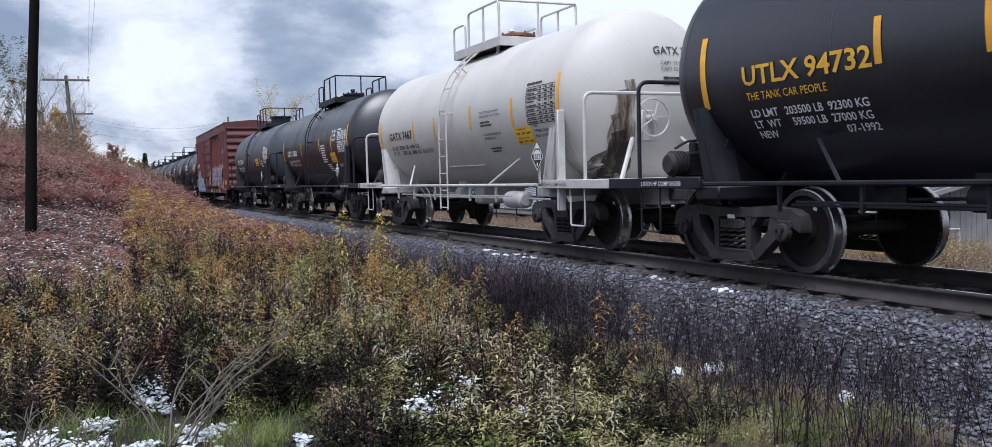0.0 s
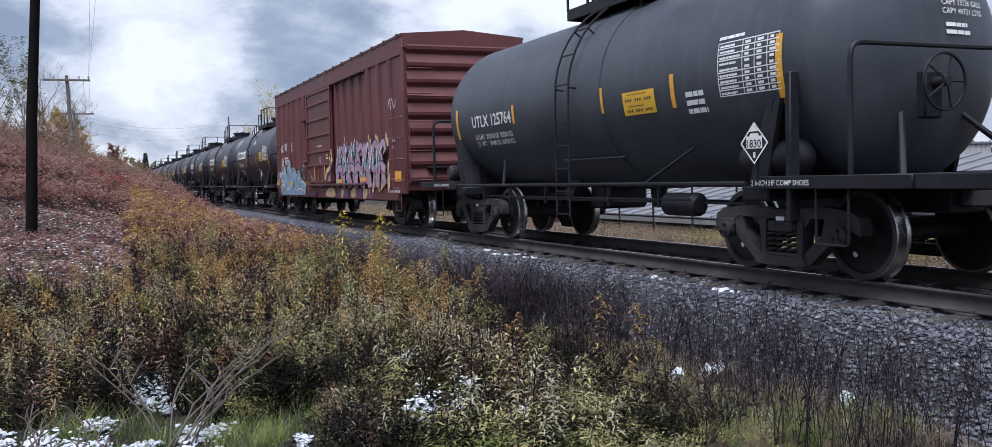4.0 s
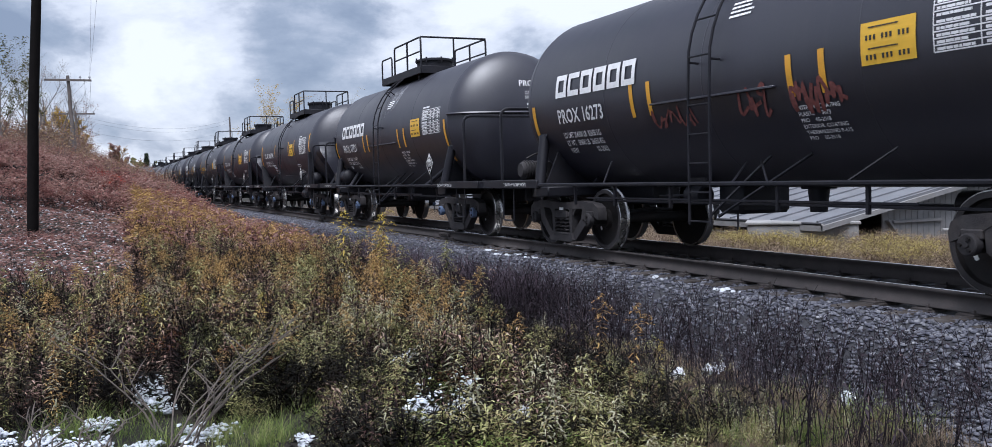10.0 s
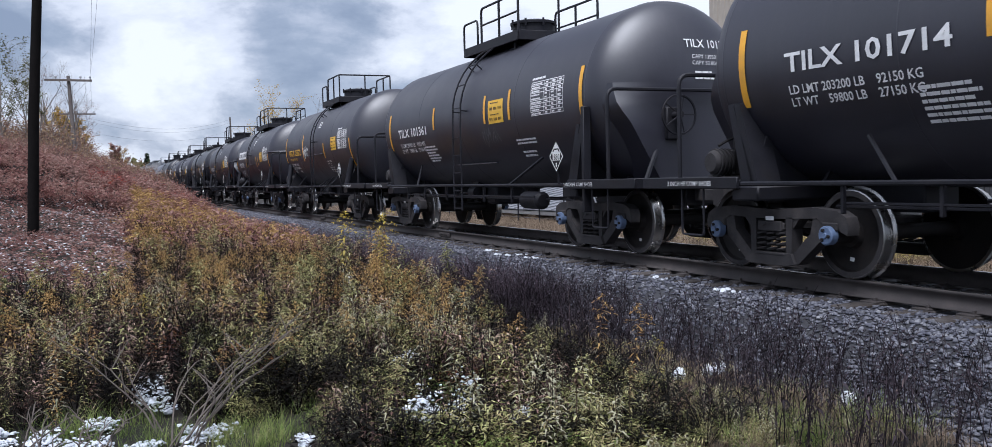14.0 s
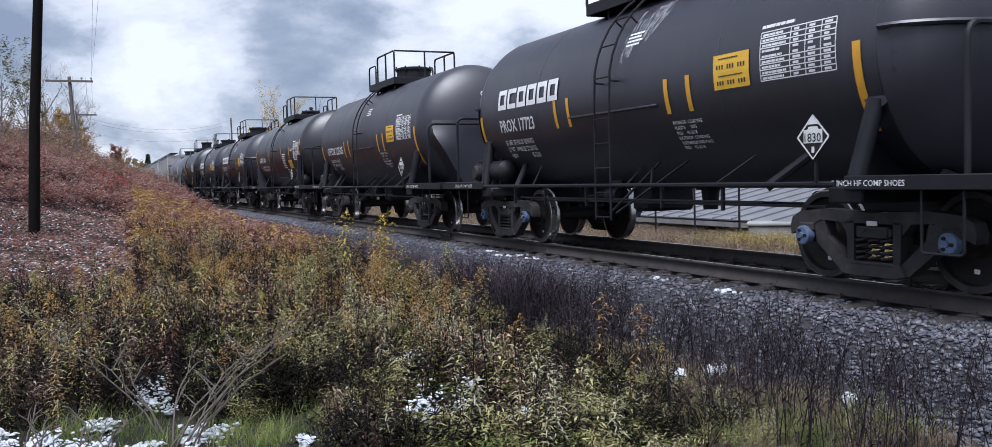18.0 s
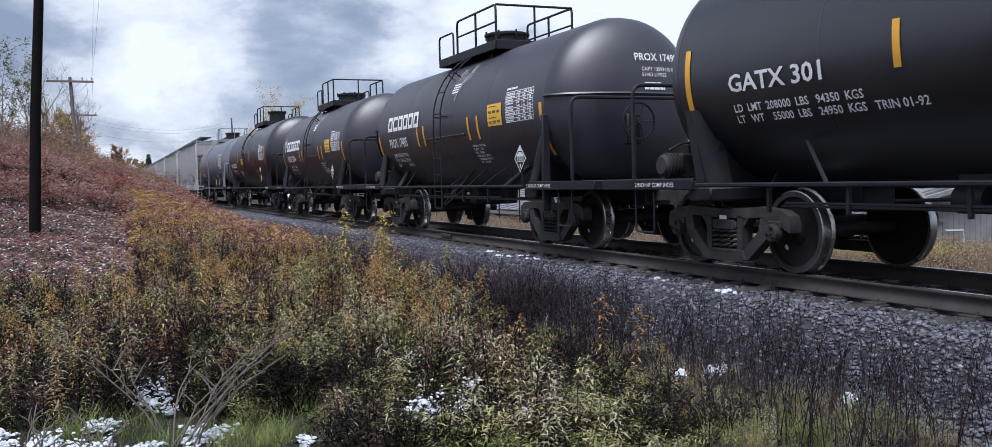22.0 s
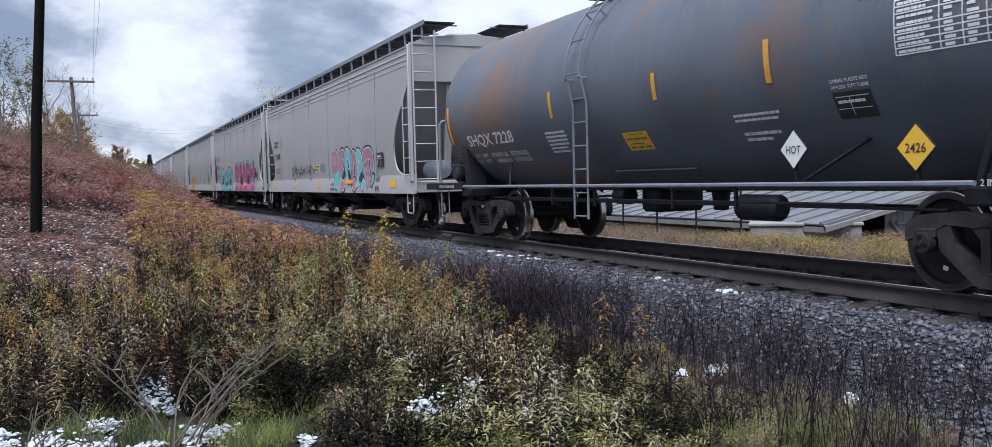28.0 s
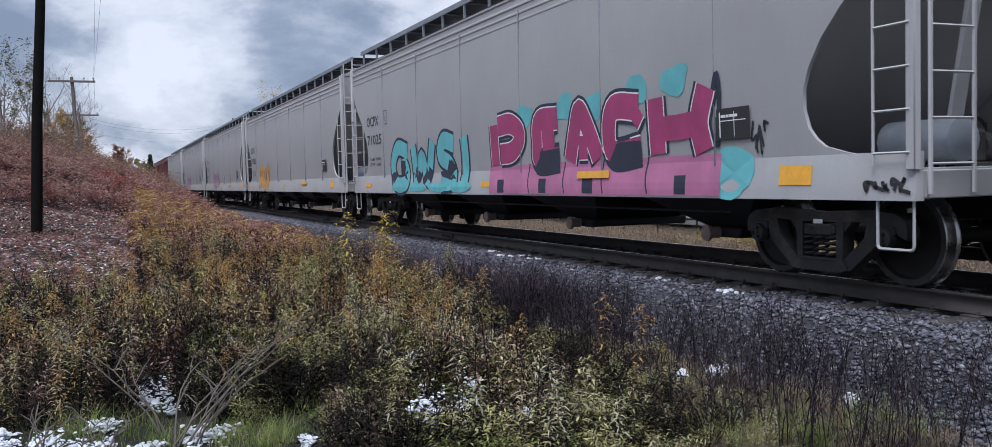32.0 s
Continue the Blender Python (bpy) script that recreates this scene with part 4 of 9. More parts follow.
    decal("inspection_table", d, on_tank(R, zc, ty, tz), ink, car, "stencilled inspection table")
    # emergency sign with barred-out numbers
    ey, ez, ew, eh = C.get("esign", (-2.58, 2.04, 0.62, 0.38))
    e = decal("emergency_sign", Decal().put(rect(0, ew, 0, eh, 1, 4)), on_tank(R, zc, ey, ez, 0.007), M["sign"], car, "yellow emergency contact sign")
    d = Decal()
    for i in range(2):
        for k in range(11):
            if k not in (3, 7):
                u = ew * (0.10 + 0.075 * k)
                d.put(rect(u, u + ew * 0.04, eh * (0.58 - 0.46 * i), eh * (0.70 - 0.46 * i)))
        d.bars(ew * 0.15, eh * (0.86 - 0.50 * i), ew * 0.7, 1, eh * 0.035, 0.1, rng)
    decal("sign_print", d, on_tank(R, zc, ey, ez, 0.011), M["letter_black"], e, "black printed bars")
    for name, rows, (cy, cz, ccap, cstep) in C.get("texts", ()):
        decal(name, Decal().lines(rows, 0, 0, ccap, cstep, None, 0.012), on_tank(R, zc, cy, cz, 0.007), ink, car, "small stencilled notes")
    for cy, cz, cw, rows, ch, cst in C.get("notes", ()):
        decal("small_print", Decal().bars(0, 0, cw, rows, ch, cst, rng), on_tank(R, zc, cy, cz, 0.007), ink, car, "small stencilled print")
    # end lettering
    d = Decal().text(C["mark"], -0.35, 0.62, 0.12, 0.85, 0.008)
    d.lines(C.get("cap", ["CAPY 13593 US GAL", "          51453 LITRES"]), -0.25, 0.46, 0.06, 0.09)
    d.bars(-0.22, 0.24, 0.42, 2, 0.04, 0.075, rng)
    decal("end_lettering", d, on_head(R, zc, half - C.get("shift", 0.0), dep, 0.28, zc), ink, car, "stencilled end lettering")
    # sill lettering: the brake shoe note that the deck edge carries
    decal("shoe_note", Decal().text("2 INCH HF COMP SHOES", 0, 0, 0.055, 0.85, 0.002), on_side(-1.484, -(tc + 0.25), 0.965), ink, car, "small white brake shoe note")
    decal("shoe_note", Decal().text("2 INCH HF COMP SHOES", 0, 0, 0.055, 0.85, 0.002), on_side(-1.484, tc + 1.05, 0.965), ink, car, "small white brake shoe note")
    if C.get("plate"):
        py, pz = C["plate"]
        d = decal("lining_plate", Decal().put(rect(0, 0.47, 0, 0.27, 2, 4)), on_tank(R, zc, py, pz, 0.007), M["letter_black"], car, "black lining data plate")
        decal("plate_print", Decal().put(rect(0.03, 0.44, 0.22, 0.228)).put(rect(0.03, 0.44, 0.10, 0.108)).put(rect(0.2, 0.208, 0.03, 0.22, 1, 3)).bars(0.05, 0.16, 0.36, 1, 0.03, 0.05, rng), on_tank(R, zc, py, pz, 0.012), ink, d, "white plate lines")
    # placards
    for kind, x, y, z, h, num in C.get("placards", ()):
        diamond(car, x, y, z, h, num, M["sign"] if num == "2426" else M["placard"], kind)
        s = Shape()
        s.box(x + 0.012, x + 0.04, y - 0.015, y + 0.015, 1.0, z + 0.05, 0.003) if kind == "side" else s.box(x - 0.015, x + 0.015, y + 0.012, y + 0.04, 1.0, z + 0.05, 0.003)
        part("placard_post", s, frame, car)
    if C.get("smear"):
        d = Decal()
        for i in range(9):
            u, v = 0.52 + 0.085 * i + rng.uniform(-0.03, 0.03), rng.uniform(0.95, 1.25)
            d.put(stroke(smooth_line([(u, v), (u + 0.02, v - 0.25), (u - 0.04 - 0.02 * i, v - rng.uniform(0.4, 0.65))], 5), rng.uniform(0.06, 0.13)))
        decal("spilled_residue", d, on_tank(R, zc, 0, zc, 0.005), M["smear"], car, "pale spilled residue below the ladder top")
    if C["paint"] == "white":
        for key, rows_ in (("rust_run", ((-0.62, 2.35, 1.1, 0.20), (-0.50, 2.50, 1.1, 0.16), (-0.72, 2.0, 1.1, 0.14), (0.95, 1.8, 1.2, 0.16))), ("soot", ((-0.66, 1.75, 1.0, 0.22), (-0.52, 1.60, 1.0, 0.22), (-0.84, 1.45, 1.0, 0.22), (0.98, 1.5, 1.1, 0.12)))):
            d = Decal()
            for x, z1, z0, w_ in rows_:
                d.put(stroke([(x + 0.03 * math.sin(k * 1.7), z1 + (z0 - z1) * k / 8) for k in range(9)], w_))
            decal("rust_stain", d, on_head(R, zc, half - C.get("shift", 0.0), dep, 0.0, 0.0, 0.008 if key == "rust_run" else 0.012), M[key], car, "rusty run-down stain on the tank end")
    for lines_, ww, key in C.get("tags", ()):
        d = Decal()
        for pts in lines_:
            d.put(stroke(smooth_line(pts, 5), ww))
        decal("spray_tag", d, on_tank(R, zc, 0, zc, 0.009), M[key], car, "sprayed scrawl")
    return car


def stain(name, col, cover, stretch):
    """A thin broken film of dirt or paint: its cover is torn by grain."""
    m, nt, bs, N, L = tree_of(name)
    vec = N("ShaderNodeTexCoord").outputs["Object"]
    a = ramp_of(N, L, noise_tex(N, L, vec, 9.0, 7.0, 0.65, stretch), [(0.5 - cover * 0.3, (0, 0, 0)), (0.62 - cover * 0.1, (0.35 + cover * 0.5,) * 3)])
    bs.inputs["Base Color"].default_value = (*col, 1)
    bs.inputs["Roughness"].default_value = 0.8
    L(a, bs.inputs["Alpha"])
    return m


M["chalk_red"] = mat("faded_red_spray", (0.22, 0.07, 0.06), 0.8, 0, 0.3, 20, 0.02, 60)
M["chalk_grey"] = mat("faint_chalk", (0.17, 0.17, 0.175), 0.9, 0, 0.3, 20, 0.02, 60)

M["smear"] = stain("pale_spilled_residue", (0.42, 0.43, 0.46), 0.25, (1.0, 2.2, 0.5))
M["rust_run"] = stain("rusty_run_down_stain", (0.085, 0.045, 0.026), 0.6, (2.5, 1.0, 0.25))
M["soot"] = stain("oily_black_stain", (0.016, 0.012, 0.010), 0.75, (1.6, 1.0, 0.4))
PROX_STRIPS = [(4.24, 1.55, 2.2), (1.36, 1.85, 2.28), (0.95, 1.85, 2.27), (-1.62, 1.85, 2.27), (-2.08, 1.85, 2.27), (-4.72, 1.47, 2.29)]
GATX_STRIPS = [(4.30, 1.80, 2.55), (1.20, 2.0, 2.42), (-1.50, 2.05, 2.46), (-3.05, 2.02, 2.43), (-4.95, 1.85, 2.66)]
TILX_STRIPS = [(4.25, 1.80, 2.62), (1.22, 2.12, 2.56), (-1.48, 2.08, 2.57), (-2.55, 2.08, 2.58), (-5.05, 1.95, 2.68)]
COAT = ["INTERIOR  COATING", "PLASITE      3073", "PRO     05-2018", "EXTERIOR  COATING", "THERMALBOND P-615", "PRO     05-2018"]


def prox(num, load_, seed, **kw):
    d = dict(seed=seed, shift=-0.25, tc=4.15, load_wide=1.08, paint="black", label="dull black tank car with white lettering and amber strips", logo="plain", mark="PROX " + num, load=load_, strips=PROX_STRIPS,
             texts=[("coating_note", COAT, (-1.62, 1.72, 0.045, 0.07))], notes=[(-0.55, 2.95, 0.4, 4, 0.028, 0.055)],
             placards=[("side", -1.56, -4.38, 1.43, 0.43, "1830")])
    d.update(kw)
    return d


def gatx(num, load_, seed, **kw):
    d = dict(seed=seed, shift=-0.22, tc=4.25, half=4.75, paint="gloss", label="glossy black tank car with white lettering and amber strips", mark="GATX " + num, load=load_, strips=GATX_STRIPS, brace="plate", mark_at=(3.55, 2.0, 0.19, 1.42),
             ladder=-0.30, plat=-0.4, dome=(0.30, 0.20), table=(-3.80, 1.95, 1.0, 0.58), esign=(-2.74, 1.68, 0.64, 0.30), hand_brake=True,
             notes=[(-1.68, 2.18, 0.6, 8, 0.035, 0.07), (-2.0, 1.62, 0.55, 4, 0.035, 0.07), (-3.4, 1.6, 0.45, 2, 0.03, 0.06)],
             placards=[("side", -1.56, -4.60, 1.42, 0.43, "1832"), ("end", 0.55, -5.75, 1.42, 0.36, "1832")], strip_z=1.37, strip=(0.5, -1.3))
    d.update(kw)
    return d


def tilx(num, load_, seed, **kw):
    d = dict(seed=seed, shift=-0.30, tc=4.46, half=4.9, paint="black", label="weathered black tank car with white lettering and amber strips", mark="TILX " + num, load=load_, strips=TILX_STRIPS, brace="plate",
             mark_at=(3.58, 2.10, 0.19, 2.0), ladder=-0.45, plat=-0.5, plat_len=1.3, rail_mid=True, dome=(0.40, 0.34), table=(-3.40, 2.08, 1.1, 0.52), esign=(-1.66, 2.06, 0.64, 0.40), hand_brake=True,
             shield="plate", notes=[(2.0, 1.78, 0.7, 6, 0.035, 0.065), (-2.6, 1.72, 0.75, 2, 0.03, 0.06), (-2.65, 1.52, 0.6, 2, 0.04, 0.075)],
             placards=[("side", -1.56, -4.66, 1.40, 0.43, "1830"), ("end", 0.75, -5.75, 1.45, 0.36, "1830")], strip_z=1.40, strip=(0.6, -1.35), caps=True)
    d.update(kw)
    return d


def scrawl(u0, v0, w, h, seed, n=9):
    """A loose hand-sprayed line in loops; u runs towards the front of the car."""
    r = random.Random(seed)
    out = []
    for i in range(n):
        u = u0 + w * i / n
        k = w / n
        out.append([(u + r.uniform(-0.3, 0.3) * k, v0 + r.uniform(0, h)) for _ in range(4)] + [(u + k * r.uniform(0.5, 1.1), v0 + r.uniform(0.1, 0.9) * h)])
    return out


CARS = [
    (-118.6, gatx("0", [], 1, paint="gloss", mark="UTLX 94732", mark_ink="letter_gold", slogan="THE TANK CAR PEOPLE", mark_at=(3.46, 2.03, 0.20, 1.80), load=["LD LMT   203500 LB  92300 KG", "LT  WT     59500 LB  27000 KG", "NEW                            07-1992"],
                  load_drop=0.34, strips=[(4.15, 1.83, 2.63), (1.58, 2.04, 2.46), (0.45, 2.0, 2.42), (-3.0, 2.0, 2.4), (-4.8, 1.8, 2.6)], label="black tank car with yellow number and amber strips", brace="plate")),
    (-105.95, gatx("7467", ["LD  LMT   208300  LBS   94500  KGS", "LT   WT      54700  LBS   24800  KGS   OKLA 12-91"], 2, paint="white", ink="letter_black", frame="steel_white", mark_at=(3.66, 2.02, 0.17, 1.62),
                   label="chalky white tank car with black lettering and rust streaks", strips=[(4.36, 1.76, 2.48), (1.94, 1.94, 2.37), (0.59, 1.92, 2.35), (-1.38, 2.01, 2.44), (-3.23, 1.95, 2.42), (-4.9, 1.85, 2.66)],
                   esign=(-3.22, 1.65, 0.66, 0.30), ladder=-0.30, texts=[("steam_note", ["DO NOT STEAM OR CLEAN WITH", "BOILING WATER OR CAUSTIC SODA"], (-1.84, 2.25, 0.04, 0.07)), ("owner_note", ["CONSULT OWNER BEFORE", "REPAIRING TANK"], (-1.9, 1.86, 0.045, 0.075)), ("paint_note", ["PAINT", "THERMALBOND", "HRNE  03-1997"], (-3.95, 1.90, 0.05, 0.085))],
                   cap=["CAPY 13,955 GAL", "CAPY 52,825 L"], notes=[(-1.84, 2.08, 0.55, 2, 0.03, 0.055), (-2.0, 1.62, 0.5, 2, 0.03, 0.055)])),
    (-93.4, gatx("6823", ["LD  LMT   208300  LB   94500  KG", "LT   WT      54700  LB   24800  KG"], 3, mark_at=(3.55, 2.02, 0.19, 1.6), cap=["CAPY 13965 GALS", "CAPY 52863 L"],
                 texts=[("test_note", ["SR 13450", "SR 13449", "FRA AIP"], (-3.15, 2.52, 0.085, 0.125))])),
    (-80.65, gatx("0", [], 4, paint="slate", mark="UTLX 125764", load=["LD LMT  203600 LB  92350 KG", "LT  WT    59400 LB  26950 KG"], mark_at=(3.5, 2.03, 0.20, 1.7), band=(0.75, -0.95), label="slate grey tank car with a paler band and white lettering",
                  strips=[(4.25, 1.75, 2.4), (1.7, 2.0, 2.3), (-1.2, 1.95, 2.3), (-2.9, 1.9, 2.3), (-4.8, 1.8, 2.5)], dome=(0.42, 0.36), esign=(-1.75, 1.88, 0.75, 0.30), reservoir="front", cap=["CAPY 13136 GALS", "CAPY 49721 LTRS"], notes=[(-3.15, 2.0, 0.45, 3, 0.06, 0.1)],
                  placards=[("side", -1.56, -4.66, 1.40, 0.43, "1830")])),
    (-50.5, prox("14141", ["LD LMT 203100 LB  92150 KG", "LT WT   59900 LB  27150 KG", "NEW                      09-1993"], 5, logo="palms", tags=[(scrawl(-1.45, -0.75, 1.0, 0.38, 7, 10), 0.018, "chalk_grey")])),
    (-37.85, prox("16273", ["LD LMT 204300 LB  92650 KG", "LT WT   58800 LB  26650 KG", "NEW                      02-2002"], 6, tags=[(scrawl(-0.9, -0.62, 0.9, 0.28, 9, 5), 0.03, "chalk_red"), (scrawl(0.75, -0.60, 0.6, 0.36, 10, 3), 0.04, "chalk_red"), (scrawl(1.62, -0.62, 0.75, 0.36, 12, 8), 0.045, "chalk_red")])),
    (-24.8, prox("17721", ["LD LMT 203200 LB  92150 KG", "LT WT   59800 LB  27150 KG", "NEW                      05-2021"], 7, caps=True, shift=-0.34, tc=4.28, shield=True, reservoir="rear", rail_mid=True, smear=True, plat=-0.25, plat_len=1.55, dome=(0.44, 0.32), cap=["CAPY 13390 US GAL", "           50690 LITRES"])),
    (-11.8, tilx("101714", ["LD LMT 203200 LB    92150 KG", "LT WT    59800 LB    27150 KG"], 8, reservoir="front", cap=["CAPY 14020 US GAL", "CAPY 53 100 L"], tags=[(scrawl(1.05, -0.62, 1.35, 0.3, 21, 9), 0.016, "chalk_grey")])),
    (1.1, tilx("101361", ["LD LMT 203200 LB    92150 KG", "LT WT    59800 LB    27150 KG"], 9, mark_at=(3.6, 2.06, 0.18, 1.9), cap=["CAPY 13950 US GAL", "CAPY 52 806 L"], tags=[(scrawl(1.3, -0.62, 0.7, 0.35, 31, 7), 0.018, "chalk_grey")])),
    (13.95, prox("0", [], 10, logo=None, mark="UTLX 125572", mark_ink="letter_gold", slogan="THE TANK CAR PEOPLE", mark_at=(3.78, 2.04, 0.20, 1.95), load=["LD LMT  203700 LB  92400 KG", "LT  WT    59300 LB  26900 KG", "UTCO                       08-2006"], load_drop=0.34,
                 strips=[(4.38, 1.83, 2.68), (1.47, 1.83, 2.69), (-1.6, 1.85, 2.3), (-4.75, 1.5, 2.3)], ladder=-0.60, label="dull black tank car with yellow number and a white sprayed scrawl", tags=[(scrawl(-1.35, -0.40, 0.75, 0.42, 41, 7), 0.035, "letter")])),
    (27.1, prox("17723", ["LD LMT 203100 LB  92150 KG", "LT WT   59900 LB  27150 KG", "NEW                      05-2021"], 11, caps=True, shift=-0.34, tc=4.28, shield=True, reservoir="rear", rail_mid=True, smear=True, plat=-0.25, plat_len=1.55, dome=(0.44, 0.32), cap=["CAPY 13390 US GAL", "           50690 LITRES"])),
    (39.9, prox("0", [], 12, logo=None, mark="OFOX 23505", mark_at=(3.56, 1.92, 0.21, 1.80), load=["LD LMT 202700 LB  91950 KG", "LT WT   60300 LB  27350 KG", "P-75                     05-2014"], strips=[(4.2, 1.57, 2.18), (1.55, 1.81, 2.24), (1.08, 1.81, 2.25), (-1.8, 1.85, 2.27), (-2.27, 1.85, 2.27), (-4.72, 1.47, 2.29)],
                ladder=-0.18, dome=(0.44, 0.34), shield="plate", texts=[("coating_note", ["INTERIOR  COATING", "LC-73H       C-007", "P-75       05-2014", "EXTERIOR  COATING", "THERMALBOND P-615", "P-75       05-2014"], (-1.81, 1.78, 0.045, 0.072))], cap=["CAPY 13600 GAL US", "         51482 LITRES"], tags=[(scrawl(2.75, -0.7, 0.4, 0.3, 51, 5), 0.016, "chalk_grey")])),
    (52.65, gatx("301", ["LD  LMT  208000  LBS   94350  KGS", "LT   WT    55000  LBS   24950  KGS   TRIN 01-92"], 13, reservoir="front", cap=["CAPY 13808 US GAL", "CAPY 52262 L"], texts=[("test_note", ["FRA AIP"], (-3.30, 2.27, 0.09, 0.12))],
                 placards=[("side", -1.56, -4.60, 1.42, 0.43, "1830"), ("end", 0.55, -5.75, 1.42, 0.36, "1830")])),
    (65.6, prox("17495", ["LD LMT 202300 LB  91750 KG", "LT WT   60700 LB  27550 KG", "NEW                      06-2015"], 14, shield=True, hand_brake=True, rail_mid=True, smear=True, dome=(0.42, 0.34), plat=-0.22, plat_len=1.55)),
    (78.4, prox("15054", ["LD LMT 203800 LB  92450 KG", "LT WT   59200 LB  26850 KG", "NEW                      02-1990"], 15, logo="palms", smear=True)),
    (92.2, tilx("202282", ["LD LMT 196000 LB    88900 KG", "LT WT    67000 LB    30400 KG"], 16, paint="gloss", R=1.48, zc=2.40, half=5.85, dep=0.60, tc=5.4, shift=-0.42, end=7.38, mark_at=(4.7, 2.0, 0.18, 1.9), shield=False, rail_mid=False, dome=(0.36, 0.52), label="large glossy black tank car with white lettering",
                strips=[(5.5, 1.9, 2.7), (2.2, 2.2, 2.65), (-1.5, 2.2, 2.65), (-5.75, 1.95, 2.75)], table=(-4.3, 2.15, 1.1, 0.55), esign=(1.1, 2.05, 0.55, 0.3), cap=["CAPY 20460 US GAL", "CAPY 77 408 L"],
                placards=[("side", -1.50, -4.9, 1.75, 0.36, "HOT"), ("side", -1.50, -5.2, 1.38, 0.36, "2426"), ("end", 0.75, -6.7, 1.8, 0.34, "HOT"), ("end", 0.85, -6.7, 1.45, 0.34, "2426")])),
    (107.3, tilx("0", [], 17, paint="greyblue", R=1.50, zc=2.38, half=6.3, dep=0.62, tc=5.56, shift=-0.25, caps=False, end=7.7, mark="SHQX 7228", load=["LD  LMT   193400 LB   87750 KG", "LT   WT      69600 LB   31550 KG"], plate=(-4.14, 1.60), load_wide=2.25, mark_at=(5.18, 1.73, 0.21, 2.0), ladder=0.65, plat=0.5, plat_len=1.1, rail_mid=False, dome=(0.40, 0.42), shield=False, hand_brake=True,
                label="weathered grey-blue tank car streaked with rust", strips=[(5.95, 1.8, 2.5), (1.6, 2.0, 2.4), (-1.23, 2.03, 2.36), (-3.33, 2.02, 2.46), (-6.2, 1.8, 2.7)], table=(-4.98, 2.08, 1.1, 0.52), esign=(-0.2, 1.45, 0.6, 0.28), brace="plate", strip_z=1.2,
                texts=[("cargo_note", ["AMMONIUM NITRATE", "       SOLUTION"], (-4.55, 2.78, 0.10, 0.15)), ("lining_note", ["LINING: PLASITE 9570", "APPLIED: TLPT 7-2008"], (-4.15, 1.93, 0.035, 0.06))], cap=["CAPY 21100 GAL", "CAPY 80000 L"],
                placards=[("side", -1.51, -3.74, 1.33, 0.40, "HOT"), ("side", -1.51, -5.22, 1.29, 0.42, "2426"), ("end", -0.4, -6.95, 1.42, 0.36, "2426"), ("end", 0.4, -6.95, 1.42, 0.36, "HOT")])),
]
# ---- boxcar ----
M["pink"] = mat("pale_mauve_spray", (0.40, 0.27, 0.35), 0.7, 0, 0.2, 3, 0.02, 60, (0.52, 0.34, 0.34), 0.3)
M["sand"] = mat("sandy_spray", (0.62, 0.43, 0.24), 0.7, 0, 0.2, 5, 0.02, 60)
M["sky_spray"] = mat("pale_blue_spray", (0.20, 0.31, 0.42), 0.7, 0, 0.3, 2.5, 0.02, 60, (0.24, 0.22, 0.25), 0.6, 0.3, (0.34, 0.40, 0.47))
M["deep_blue_spray"] = mat("mid_blue_spray", (0.10, 0.19, 0.30), 0.7, 0, 0.2, 4, 0.02, 60)
M["ink_spray"] = mat("blue_black_spray", (0.03, 0.035, 0.06), 0.7, 0, 0.2, 5, 0.02, 60)
M["teal"] = mat("turquoise_spray", (0.16, 0.50, 0.53), 0.6, 0, 0.15, 3, 0.02, 60)
M["magenta"] = mat("magenta_spray", (0.40, 0.055, 0.17), 0.6, 0, 0.18, 3, 0.02, 60)
M["rose"] = mat("dusty_rose_spray", (0.42, 0.22, 0.28), 0.6, 0, 0.15, 3, 0.02, 60)
M["sky_teal"] = mat("pale_turquoise_spray", (0.22, 0.52, 0.56), 0.6, 0, 0.15, 3, 0.02, 60)
M["hopper_clean"] = mat("cleaner_grey_paint", (0.36, 0.37, 0.40), 0.5, 0, 0.06, 1.0, 0.03, 40)
M["note_yellow"] = mat("pale_yellow_notice", (0.60, 0.55, 0.28), 0.6, 0, 0.1, 8, 0.02, 60)
M["cap_tan"] = mat("dull_tan_cap", (0.26, 0.19, 0.165), 0.7, 0, 0.25, 8, 0.1, 60)
M["rose_bright"] = mat("bright_pink_spray", (0.50, 0.18, 0.32), 0.6, 0, 0.15, 3, 0.02, 60)
M["plum"] = mat("plum_spray", (0.17, 0.07, 0.15), 0.65, 0, 0.25, 4, 0.02, 60)
M["orange_spray"] = mat("orange_spray", (0.62, 0.33, 0.10), 0.6, 0, 0.2, 3, 0.02, 60)


def blob(u, v, w, h, seed, lean=0.0, n=16, rough=0.12):
    """A rounded sprayed patch as a fan of faces."""
    r = random.Random(seed)
    vs = [(u, v)]
    ph = r.uniform(0, 6)
    for k in range(n):
        a = 2 * math.pi * k / n
        q = 1 + rough * math.sin(3 * a + ph) + r.uniform(-rough, rough) * 0.6
        c, s = math.cos(a), math.sin(a)
        c, s = math.copysign(abs(c) ** 0.7, c), math.copysign(abs(s) ** 0.7, s)
        vs.append((u + w / 2 * q * c + lean * h / 2 * s, v + h / 2 * q * s))
    return vs, [(0, k + 1, (k + 1) % n + 1) for k in range(n)]


